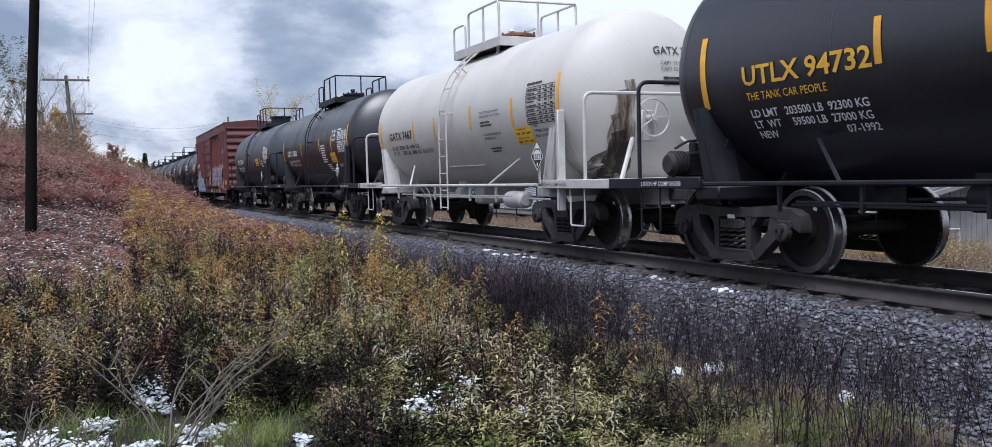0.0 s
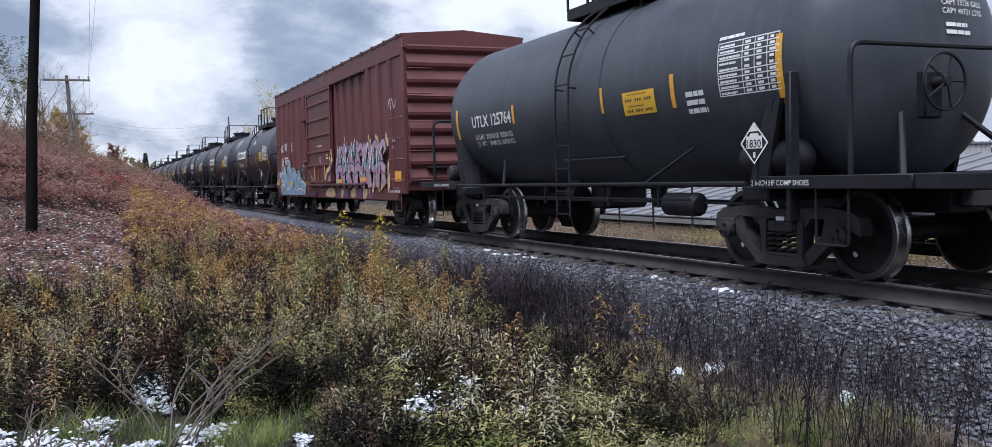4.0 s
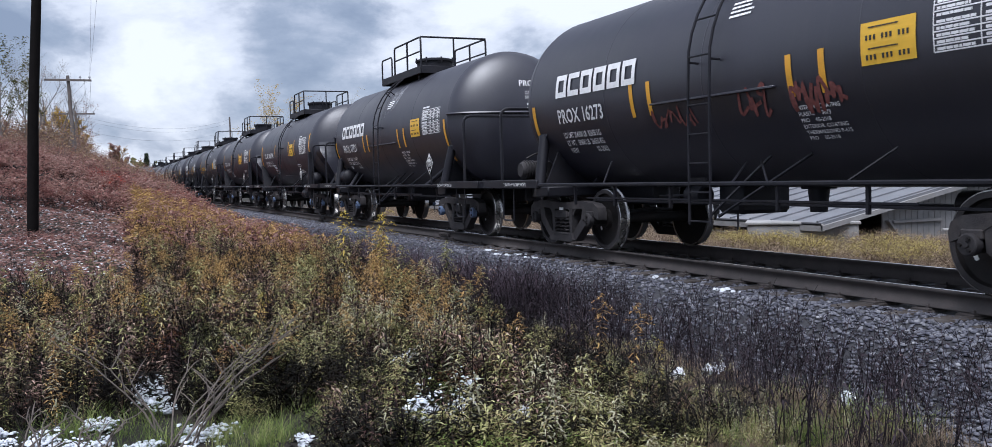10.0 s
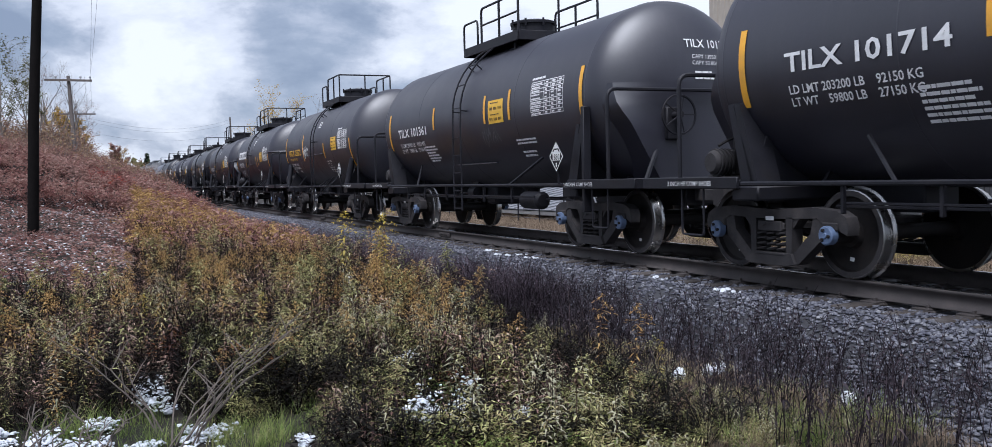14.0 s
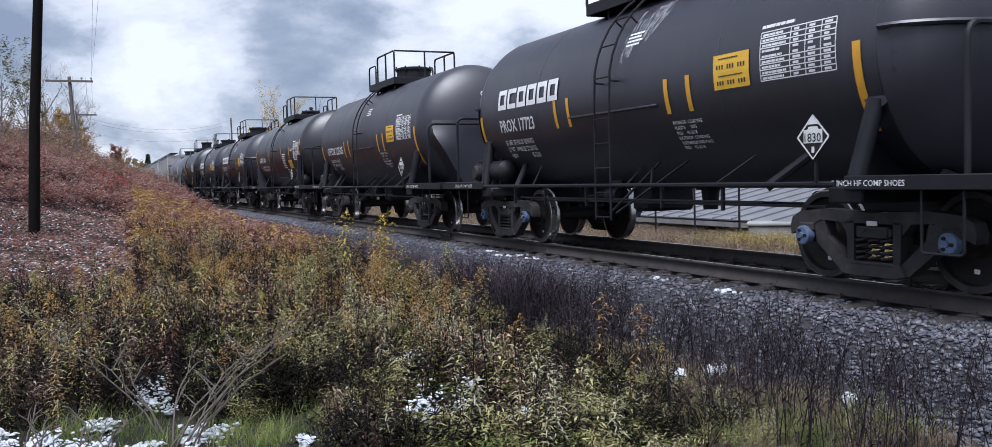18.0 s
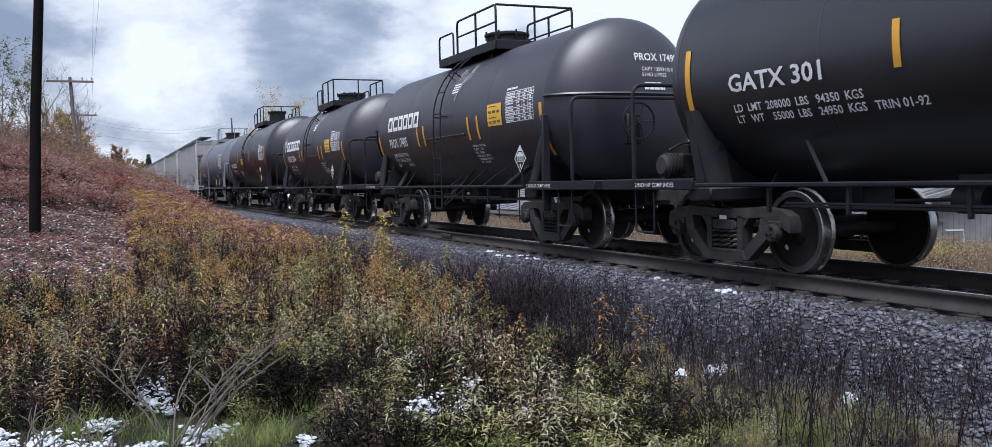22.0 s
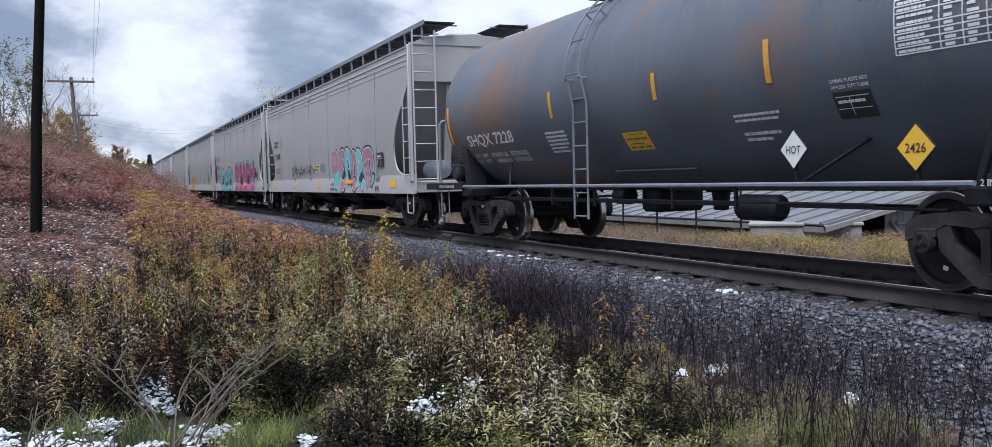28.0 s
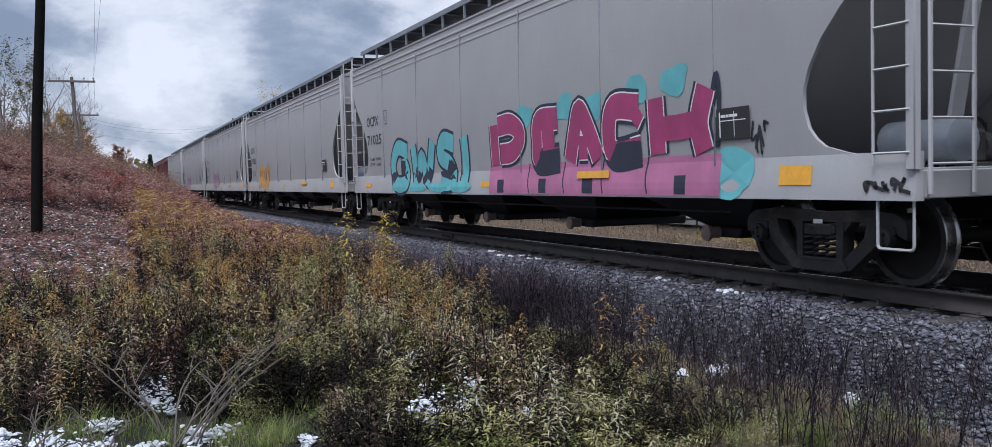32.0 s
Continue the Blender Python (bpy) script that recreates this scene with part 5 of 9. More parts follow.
def boxcar(label, lettered=True):
    rng = random.Random(44)
    car = thing("boxcar", label, "boxcar", "cars of the freight train")
    hl, hw, z0, zs, ze = 7.76, 1.42, 0.86, 3.86, 4.28
    red = M["oxide"]
    s = Shape()
    s.box(-hw, hw, -hl, hl, z0, ze, 0.02)
    part("body", s, red, car, "oxide red steel body", 0.5)
    # corrugated ends: broad horizontal ribs
    for sg in (-1, 1):
        s = Shape()
        prof = []
        z = 1.0
        while z < 4.1:
            prof += [(sg * hl, z), (sg * (hl + 0.075), z + 0.09), (sg * (hl + 0.085), z + 0.16), (sg * (hl + 0.02), z + 0.30)]
            z += 0.36
        vs = [(sx * (hw - 0.06), y, z) for y, z in prof for sx in (-1, 1)]
        s.add(vs, [(2 * i, 2 * i + 1, 2 * i + 3, 2 * i + 2) for i in range(len(prof) - 1)])
        part("corrugated_end", s, red, car, "end panel with horizontal ribs", 0.5)
        s = Shape()
        s.slab([(-hw - 0.02, ze - 0.28), (-hw - 0.02, ze + 0.01), (0, ze + 0.13), (hw + 0.02, ze + 0.01), (hw + 0.02, ze - 0.28)], sg * (hl - 0.02), sg * (hl + 0.07), "y")
        part("end_fascia", s, red, car, "", 0.4)
    # peaked roof with panel seams
    s = Shape()
    s.slab([(-hw - 0.05, ze - 0.02), (-hw - 0.05, ze + 0.03), (0, ze + 0.15), (hw + 0.05, ze + 0.03), (hw + 0.05, ze - 0.02)], -hl - 0.03, hl + 0.03, "y")
    for k in range(16):
        y = -hl + 0.3 + k * (2 * hl - 0.6) / 15
        s.slab([(-hw - 0.07, ze - 0.05), (-hw - 0.07, ze + 0.05), (0, ze + 0.18), (hw + 0.07, ze + 0.05), (hw + 0.07, ze - 0.05)], y - 0.03, y + 0.03, "y")
    part("roof", s, M["oxide_dark"], car, "dark seamed roof", 0.4)
    for sx in (-1, 1):
        s = Shape()
        s.box(sx * hw - 0.035, sx * hw + 0.035, -hl, hl, zs, ze, 0.012)
        part("top_plate", s, red, car)
        s = Shape()
        s.box(sx * hw - 0.05, sx * hw + 0.05, -hl + 0.5, hl - 0.5, 0.64, 0.94, 0.02)
        s.box(sx * hw - 0.03, sx * hw + 0.03, -hl, hl, 0.80, 0.96, 0.012)
        part("side_sill", s, red, car, "side sill with rivets")
        for y in (7.31, 6.31, 5.44, 4.58, 3.51, 2.79, -1.68, -2.42, -3.28, -4.12, -4.96, -5.84, -6.76):
            s = Shape()
            s.slab([(sx * hw, y - 0.075), (sx * (hw + 0.07), y - 0.035), (sx * (hw + 0.07), y + 0.035), (sx * hw, y + 0.075)], 0.95, zs, "z")
            part("side_post", s, red, car, "", 0.4)
        for y in (-hl + 0.05, hl - 0.05):
            s = Shape()
            s.box(sx * hw - 0.03, sx * hw + 0.04, y - 0.06, y + 0.06, 0.8, ze, 0.01)
            part("corner_post", s, red, car)
        # sliding door with cross ribs, tracks and latches
        s = Shape()
        s.box(sx * (hw + 0.03), sx * (hw + 0.10), -1.22, 1.92, 1.10, 3.80, 0.015)
        door = part("door", s, red, car, "ribbed sliding door, shut", 0.4)
        for z in (1.12, 1.62, 2.02, 2.50, 2.98, 3.45, 3.78):
            s = Shape()
            s.box(sx * (hw + 0.102), sx * (hw + 0.135), -1.20, 1.90, z - 0.035, z + 0.035, 0.012)
            part("door_rib", s, red, door)
        for y in (-1.19, 1.89):
            s = Shape()
            s.box(sx * (hw + 0.104), sx * (hw + 0.14), y - 0.04, y + 0.04, 1.1, 3.8, 0.01)
            part("door_edge", s, red, door)
        for y in (-0.4, 0.35, 1.0):
            s = Shape()
            s.box(sx * (hw + 0.102), sx * (hw + 0.125), y - 0.02, y + 0.02, 1.12, 1.62, 0.008)
            part("door_stiffener", s, red, door)
        s = Shape()
        for z in (1.75, 3.05):
            s.box(sx * (hw + 0.10), sx * (hw + 0.2), 1.90, 2.12, z - 0.05, z + 0.05, 0.01)
            s.tube([(sx * (hw + 0.2), 2.2, z - 0.03), (sx * (hw + 0.2), 1.8, z + 0.02)], 0.025, 6)
        s.tube([(sx * (hw + 0.15), 2.02, 1.0), (sx * (hw + 0.15), 2.02, 3.8)], 0.025, 6)
        part("door_latch", s, red, door, "latch bars")
        s = Shape()
        s.box(sx * (hw + 0.02), sx * (hw + 0.16), -4.6, 2.1, 1.0, 1.06, 0.008)
        s.box(sx * (hw + 0.02), sx * (hw + 0.12), -4.6, 2.1, 3.82, 3.88, 0.008)
        part("door_track", s, M["oxide_dark"], car)
        # corner ladders
        for y0, y1 in ((-6.75, -7.68), (7.68, 7.0)):
            s = Shape()
            for z in (1.12, 1.58, 2.05, 2.50):
                s.tube(bent([(sx * hw, y0, z), (sx * (hw + 0.09), y0, z), (sx * (hw + 0.09), y1, z), (sx * hw, y1, z)], 0.04, 2), 0.012, 5)
            part("side_ladder", s, red, car, "ladder rungs")
            stirrup(car, sx * (hw + 0.02), (y0 + y1) / 2, 0.82, 0.42, 0.42, red)
    for sg in (-1, 1):
        s = Shape()
        y = sg * (hl + 0.12)
        for z in (1.1, 1.75, 2.4, 3.0, 3.55):
            s.tube([(-1.36, y, z), (-0.80, y, z)], 0.012, 5)
        for x in (-1.36, -0.80):
            s.tube([(x, y, 1.05), (x, y, 2.45)], 0.014, 5)
        s.tube([(-1.30, y + sg * 0.06, 2.95), (1.30, y + sg * 0.06, 2.90)], 0.016, 5)
        part("end_ladder", s, red, car, "end ladder and grab iron")
        s = Shape()
        s.box(-0.95, 0.95, y - 0.05 if sg < 0 else y - 0.1, y + 0.1 if sg < 0 else y + 0.05, 1.36, 1.40, 0.005)
        part("crossover_board", s, M["frame"], car)
    brake_wheel(car, -0.05, -(hl + 0.42), 2.25, M["oxide_dark"])
    s = Shape()
    s.box(-0.2, 0.2, -hl - 0.1, hl + 0.1, 0.62, 0.92, 0.02)
    for y in (-3, -1, 1, 3):
        s.box(-1.35, 1.35, y - 0.06, y + 0.06, 0.66, 0.84, 0.01)
    s.lathe([(-2.6, 0.2), (-2.5, 0.24), (-1.4, 0.24), (-1.3, 0.2)], "y", 14, (0.5, 0, 0.6))
    s.tube([(-1.1, -5, 0.62), (-1.1, 5, 0.62)], 0.02, 5)
    part("underframe", s, M["frame"], car, "centre sill and brake gear")
    couplers(car, 8.55)
    for sg in (-1, 1):
        truck(car, sg * 6.2)
    if not lettered:
        return car
    X = -hw - 0.012
    W_ = M["letter"]
    P = -hw - 0.075
    decal("reporting_mark", Decal().text("HC", 0, 0, 0.25, 0.42, 0.02).text("RY", 0.72, 0.04, 0.25, 0.40, 0.02), on_side(P, 6.62, 2.20), W_, car, "white stencilled initials")
    decal("number_bars", Decal().text("61", 0, 0, 0.25, 0.36, 0.01).text("732", 0.62, 0.02, 0.25, 0.66, 0.01), on_side(P, 6.60, 1.74), W_, car, "white stencilled car number")
    d = Decal()
    for u0, u1, v0, v1 in ((0, 0.34, 0, 0.02), (0, 0.34, 0.36, 0.38), (0, 0.02, 0, 0.38), (0.32, 0.34, 0, 0.38)):
        d.put(rect(u0, u1, v0, v1))
    d.text("PLATE", 0.06, 0.26, 0.06, 0.22, 0.004).text("C", 0.11, 0.06, 0.13, 0.12, 0.008)
    decal("plate_stencil", d, on_side(X - 0.003, 5.02, 2.10), W_, car, "boxed plate letter")
    decal("size_data", Decal().lines(["EXW  10-8   H   6-10", "EW     9-7   H  14-1"], 0, 0, 0.085, 0.16).lines(["IL     50-6", "IW     9-6", "IH    11-1", "CU FT 5337"], 0.25, -0.42, 0.085, 0.16), on_side(X - 0.003, -6.0, 1.98), W_, car, "white stencilled dimensions")
    decal("shoe_note", Decal().text("2 INCH HF COMP SHOES", 0, 0, 0.06, 0.9), on_side(-hw - 0.055, -6.55, 0.83), W_, car)
    for y, z in ((7.40, 1.04), (4.87, 1.04), (2.36, 1.04), (-1.92, 1.07), (-4.40, 1.10)):
        decal("reflective_strip", Decal().put(rect(0, 0.47, 0, 0.11)), on_side(-hw - 0.122, y, z), M["stripe"], car, "amber reflective strip")
    decal("reflective_panel", Decal().put(rect(0, 0.50, 0, 0.24)), on_side(X - 0.004, -6.95, 1.08), M["stripe"], car, "large amber reflective panel")
    decal("repair_patch", Decal().put(rect(0, 0.72, 0, 0.42)), on_side(P - 0.002, 3.42, 1.18), M["cast"], car, "grey repair patch")
    for u in (-0.93, 0.41):
        decal("yellow_tape", Decal().put(rect(u, u + 0.09, 1.17, 1.58)), on_side(-hw - 0.137, 0, 0), M["stripe"], car, "upright yellow tape on the door")
    d = Decal().put(stroke([(-0.24 + 0.075 * math.cos(a), 1.77 + 0.09 * math.sin(a)) for a in np.linspace(0, 6.4, 20)], 0.016)).put(rect(-0.25, -0.23, 1.70, 1.84))
    decal("door_mark", d, on_side(-hw - 0.104, 0, 0), W_, car, "white ringed bar mark")
    decal("small_print", Decal().bars(-0.65, 2.17, 0.85, 1, 0.028, 0.05, rng), on_side(-hw - 0.104, 0, 0), W_, car, "small stencilled print")
    d = Decal()
    for u, v, w_, h_ in ((0.80, 1.80, 0.3, 0.06), (0.78, 1.88, 0.22, 0.05), (1.10, 1.78, 0.12, 0.12), (1.22, 1.95, 0.10, 0.16), (1.34, 1.93, 0.08, 0.2), (0.7, 1.45, 0.14, 0.06), (0.72, 1.36, 0.16, 0.05)):
        d.put(blob(u, v, w_, h_, int(u * 100), 0, 12, 0.15))
    d.put(stroke(smooth_line([(0.55, 1.16), (0.72, 1.38), (1.0, 1.44), (1.2, 1.56), (1.42, 1.80)], 6), 0.20))
    decal("sprayed_piece", d, on_side(-hw - 0.138, 0, 0), M["sand"], car, "sandy sprayed splashes on the door")
    d = Decal().put(stroke(smooth_line([(0.62, 1.14), (0.80, 1.32), (1.05, 1.38), (1.25, 1.50), (1.42, 1.66)], 6), 0.09)).put(stroke(smooth_line([(0.85, 1.14), (1.0, 1.26), (1.3, 1.16)], 5), 0.05))
    decal("sprayed_piece", d, on_side(-hw - 0.142, 0, 0), M["ink_spray"], car, "blue-black strokes on the door")
    d = Decal().put(blob(1.02, 1.20, 0.34, 0.16, 5, 0.4, 12, 0.2))
    decal("sprayed_piece", d, on_side(-hw - 0.144, 0, 0), M["pink"], car, "mauve spray on the door")
    for key, parts_ in (("plum", ((1.5, 1.95), (2.3, 2.75), (3.6, 4.2), (4.8, 5.2))), ("sand", ((0.2, 1.35), (2.0, 2.3), (3.1, 3.6), (4.3, 4.7))), ("ink_spray", ((1.36, 1.5), (2.76, 3.05), (4.2, 4.3)))):
        d = Decal()
        for a, b in parts_:
            d.put(blob((a + b) / 2, 0.80, b - a, 0.26, int(a * 50), 0.3, 14, 0.12))
        decal("sprayed_piece", d, on_side(-hw - 0.053 - {"plum": 0.0, "sand": 0.003, "ink_spray": 0.006}[key], 0, 0), M[key], car, "spray colours run over the sill")
    # sprayed pieces: sandy flames, mauve letter shapes with dark outlines, and a blue wave piece
    lay = {k: Decal() for k in ("sand", "white", "sky", "teal", "dark", "sand_pale", "deep", "blush")}
    for i in range(46):
        u = 1.9 + i * 0.105
        lay["sand"].put(blob(u, 1.86 + 0.10 * math.sin(i * 0.9) + rng.uniform(-0.06, 0.12), rng.uniform(0.12, 0.24), rng.uniform(0.16, 0.36), i, rng.uniform(-0.4, 0.6), 12, 0.25))
    for i in range(26):
        lay["sand"].put(blob(5.0 + rng.uniform(0, 1.75), rng.uniform(0.95, 2.0), rng.uniform(0.12, 0.30), rng.uniform(0.15, 0.35), 40 + i, 0.3, 12, 0.25))
    lines = []
    for i in range(7):
        u = 1.75 + i * 0.68
        lines.append(([(u, 0.95), (u + 0.05 + rng.uniform(-0.1, 0.1), 1.5), (u + 0.28, 2.02 + rng.uniform(-0.15, 0.1))], 0.30))
        lines.append(([(u + 0.1, 1.95), (u + 0.35, 1.55 + rng.uniform(-0.1, 0.1)), (u + 0.62, 1.0)], 0.26))
        lines.append(([(u - 0.05, 1.38), (u + 0.3, 1.48), (u + 0.7, 1.30 + rng.uniform(-0.15, 0.15))], 0.20))
        lines.append(([(u + 0.3, 1.9), (u + 0.6, 2.0), (u + 0.75, 1.8)], 0.16))
    for i in range(0, len(lines), 2):
        # two strokes of a letter: an outline and a fill, each letter laid over the one before
        out, fill = Decal(), Decal()
        for pts, w_ in lines[i:i + 2]:
            out.put(stroke(smooth_line(pts, 6), w_ + 0.075))
            fill.put(stroke(smooth_line(pts, 6), w_))
        decal("letter_outline", out, on_side(-hw - 0.080 - 0.0012 * i, 0, 0), M["ink_spray"], car, "blue-black sprayed outline")
        decal("letter_fill", fill, on_side(-hw - 0.0812 - 0.0012 * i, 0, 0), M["pink"], car, "pale mauve sprayed fill")
    for i in range(9):
        lay["blush"].put(blob(1.9 + i * 0.52 + rng.uniform(-0.1, 0.1), rng.uniform(1.05, 1.45), rng.uniform(0.12, 0.26), rng.uniform(0.12, 0.22), 600 + i, 0.3, 12, 0.2))
    for i in range(30):
        u, v = 1.7 + rng.uniform(0, 4.7), rng.uniform(1.0, 1.95)
        lay["teal"].put(rect(u, u + rng.uniform(0.06, 0.14), v, v + rng.uniform(0.04, 0.16)))
        if i % 2:
            lay["white"].put(stroke(smooth_line([(u, v), (u + rng.uniform(-0.1, 0.2), v + 0.2), (u + rng.uniform(-0.1, 0.3), v + 0.42)], 4), 0.03))
            lay["dark"].put(stroke(smooth_line([(u + 0.1, v - 0.1), (u + rng.uniform(0, 0.2), v + 0.12), (u + rng.uniform(0, 0.3), v + 0.3)], 4), 0.05))
    crest = smooth_line([(-6.75, 1.25), (-6.45, 1.66), (-6.0, 1.72), (-5.75, 1.42), (-5.45, 1.80), (-5.05, 1.88), (-4.75, 1.52), (-4.3, 1.62), (-3.9, 1.36), (-3.45, 1.50), (-3.1, 1.22), (-2.6, 1.10)], 4)
    foot = 0.70
    n = len(crest)
    lay["sky"].put(([(u, foot) for u, v in crest] + [(u, v) for u, v in crest], [(i, i + 1, n + i + 1, n + i) for i in range(n - 1)]))
    lay["white"].put(stroke(crest, 0.022))
    for pts in ([(-6.6, 0.8), (-6.5, 1.3), (-6.2, 1.5), (-5.95, 1.25), (-6.1, 0.85)], [(-5.7, 0.75), (-5.55, 1.3), (-5.2, 1.66), (-4.95, 1.3), (-5.15, 0.95), (-5.5, 0.9)], [(-4.8, 0.74), (-4.65, 1.15), (-4.3, 1.42), (-4.05, 1.1), (-4.3, 0.8)],
                [(-3.85, 0.75), (-3.6, 1.1), (-3.35, 1.30), (-3.1, 1.0), (-3.2, 0.76)], [(-6.75, 0.95), (-6.1, 1.05), (-5.4, 0.86), (-4.7, 1.0), (-4.0, 0.86), (-3.2, 0.92), (-2.5, 0.80)]):
        lay["white"].put(stroke(smooth_line(pts, 6), 0.016))
    for pts, w_ in (([(-6.35, 0.8), (-6.3, 1.15), (-6.15, 1.3)], 0.10), ([(-5.4, 1.0), (-5.25, 1.35), (-5.1, 1.4)], 0.12), ([(-4.5, 0.8), (-4.4, 1.1), (-4.25, 1.2)], 0.10), ([(-3.55, 0.85), (-3.4, 1.08)], 0.10), ([(-5.95, 0.74), (-5.8, 1.05)], 0.07), ([(-4.95, 0.74), (-4.88, 1.1)], 0.07)):
        lay["deep"].put(stroke(smooth_line(pts, 5), w_))
    for u, v, w_, h_ in ((-6.0, 0.92, 0.35, 0.3), (-5.05, 1.7, 0.3, 0.2), (-4.2, 0.9, 0.4, 0.22), (-3.0, 0.85, 0.4, 0.2), (-6.55, 1.5, 0.2, 0.2)):
        lay["sand_pale"].put(blob(u, v, w_, h_, int(-u * 90), 0.3, 14, 0.2))
    for i in range(6):
        lay["white"].put(stroke(smooth_line([(-7.4 + i * 0.2, 0.95 + 0.1 * i), (-7.2 + i * 0.2, 1.5), (-6.95 + i * 0.2, 1.2), (-7.0 + i * 0.2, 0.95)], 5), 0.018))
    lay["white"].put(stroke(smooth_line([(-2.46, 1.2), (-2.4, 1.55), (-2.1, 1.70), (-1.9, 1.5), (-2.0, 1.15)], 6), 0.018))
    lay["white"].put(stroke(smooth_line([(-2.3, 1.1), (-1.9, 1.45), (-1.4, 1.25), (-0.6, 1.02), (-0.1, 0.98)], 6), 0.014))
    lay["dark"].put(stroke(smooth_line([(-1.8, 0.80), (-1.4, 0.72), (-0.95, 0.80)], 6), 0.12))
    lay["white"].put(stroke(smooth_line([(-2.8, 1.5), (-2.4, 1.75), (-2.0, 1.55), (-1.85, 1.2), (-2.3, 1.0), (-2.7, 1.15)], 6), 0.016))
    lay["white"].put(stroke(smooth_line([(6.9, 2.75), (7.05, 2.95), (7.1, 2.7), (7.2, 2.95), (7.35, 2.72), (7.5, 2.9)], 5), 0.022))
    for key, off, mt in (("sand", 0.076, "sand"), ("sky", 0.076, "sky_spray"), ("sand_pale", 0.077, "boards"), ("deep", 0.078, "deep_blue_spray"), ("blush", 0.1155, "rose_bright"), ("teal", 0.117, "teal"), ("dark", 0.1185, "ink_spray"), ("white", 0.120, "letter")):
        decal("sprayed_piece", lay[key], on_side(-hw - off, 0, 0), M[mt], car, {"sand": "sandy sprayed flames", "sky": "pale blue sprayed waves", "sand_pale": "grey sprayed fill", "deep": "deeper blue sprayed strokes", "blush": "pink sprayed shading", "teal": "turquoise sprayed bars", "dark": "blue-black sprayed strokes", "white": "thin white sprayed lines"}[key])
    return car


# ---- covered hoppers ----
def hopper(label, number, pieces):
    rng = random.Random(hash(number) % 100)
    car = thing("covered_hopper", label, "hopper car", "cars of the freight train")
    pale, sillm = M["hopper"], M["hopper_sill"]
    hw, hl = 1.50, 9.0
    ze, zt = 3.98, 4.28
    # gently bowed sides with cut-away ends
    for sx in (-1, 1):
        s = Shape()
        edge = [(ze, 9.10), (3.45, 9.08), (3.15, 8.92), (2.9, 8.66), (2.6, 8.30), (2.35, 8.05), (2.1, 7.88), (1.9, 7.80), (1.7, 7.80), (1.52, 7.86), (1.42, 7.95), (1.34, 8.07), (1.28, 8.32), (1.22, 8.65)]
        ny = 14
        vs, fs = [], []
        for z, e in edge:
            bow = 0.035 * math.sin(math.pi * (z - 1.1) / (ze - 1.1))
            for k in range(ny + 1):
                vs.append((sx * (hw + bow), -e + 2 * e * k / ny, z))
        for i in range(len(edge) - 1):
            for k in range(ny):
                a = i * (ny + 1) + k
                fs.append((a, a + 1, a + ny + 2, a + ny + 1))
        n = len(vs)
        vs += [(x - sx * 0.04, y, z) for x, y, z in vs]
        fs += [tuple(i + n for i in f[::-1]) for f in fs]
        for k in (0, ny):
            fs += [(i * (ny + 1) + k, (i + 1) * (ny + 1) + k, (i + 1) * (ny + 1) + k + n, i * (ny + 1) + k + n) for i in range(len(edge) - 1)]
        s.add(vs, fs)
        part("side_sheet", s, pale, car, "pale grey welded side", 0.6)
        # seams in darker grey put their thin shadow lines into the colour
        for y in (-6.4, -3.9, -1.3, 1.3, 3.9, 6.4):
            s = Shape()
            s.box(sx * (hw + 0.0), sx * (hw + 0.037), y - 0.006, y + 0.006, 1.2, ze - 0.2, 0.004)
            part("weld_seam", s, M["grey_paint"], car)
        s = Shape()
        for z in (ze - 0.36, ze - 0.24, ze - 0.12, ze + 0.03):
            s.box(sx * hw - 0.02, sx * hw + 0.05, -9.1, 9.1, z - 0.03, z + 0.03, 0.02)
        part("eave_moulding", s, pale, car, "ridged eave moulding")
        s = Shape()
        s.slab([(sx * 1.44, 0.84), (sx * 1.54, 0.84), (sx * 1.54, 0.98), (sx * 1.506, 1.26), (sx * 1.44, 1.26)], -9.15, 9.15, "y")
        part("side_sill", s, sillm, car, "white side sill", 0.4)
        # corner posts and ladders
        for sg in (-1, 1):
            s = Shape()
            s.box(sx * 1.53 - 0.04, sx * 1.53 + 0.04, sg * 9.12 - 0.05, sg * 9.12 + 0.05, 1.1, ze + 0.05, 0.01)
            part("corner_post", s, sillm, car)
            s = Shape()
            for yy in (8.72,):
                s.tube([(sx * 1.57, sg * yy, 1.15), (sx * 1.57, sg * yy, 3.0)], 0.014, 5)
            for z in np.arange(1.25, 3.0, 0.36):
                s.tube([(sx * 1.57, sg * 8.72, z), (sx * 1.57, sg * 9.12, z)], 0.012, 5)
            part("side_ladder", s, sillm, car, "ladder rungs at the corner")
            s = Shape()
            for x in (sx * 1.48, sx * 0.98):
                s.tube([(x, sg * 9.25, 0.9), (x, sg * 9.25, ze + 0.35)], 0.02, 5)
            for z in np.arange(1.15, ze + 0.3, 0.38):
                s.tube([(sx * 1.48, sg * 9.25, z), (sx * 0.98, sg * 9.25, z)], 0.012, 5)
            part("end_ladder", s, sillm, car, "end ladder")
            stirrup(car, sx * 1.5, sg * 8.9, 0.86, 0.42, 0.40, sillm)
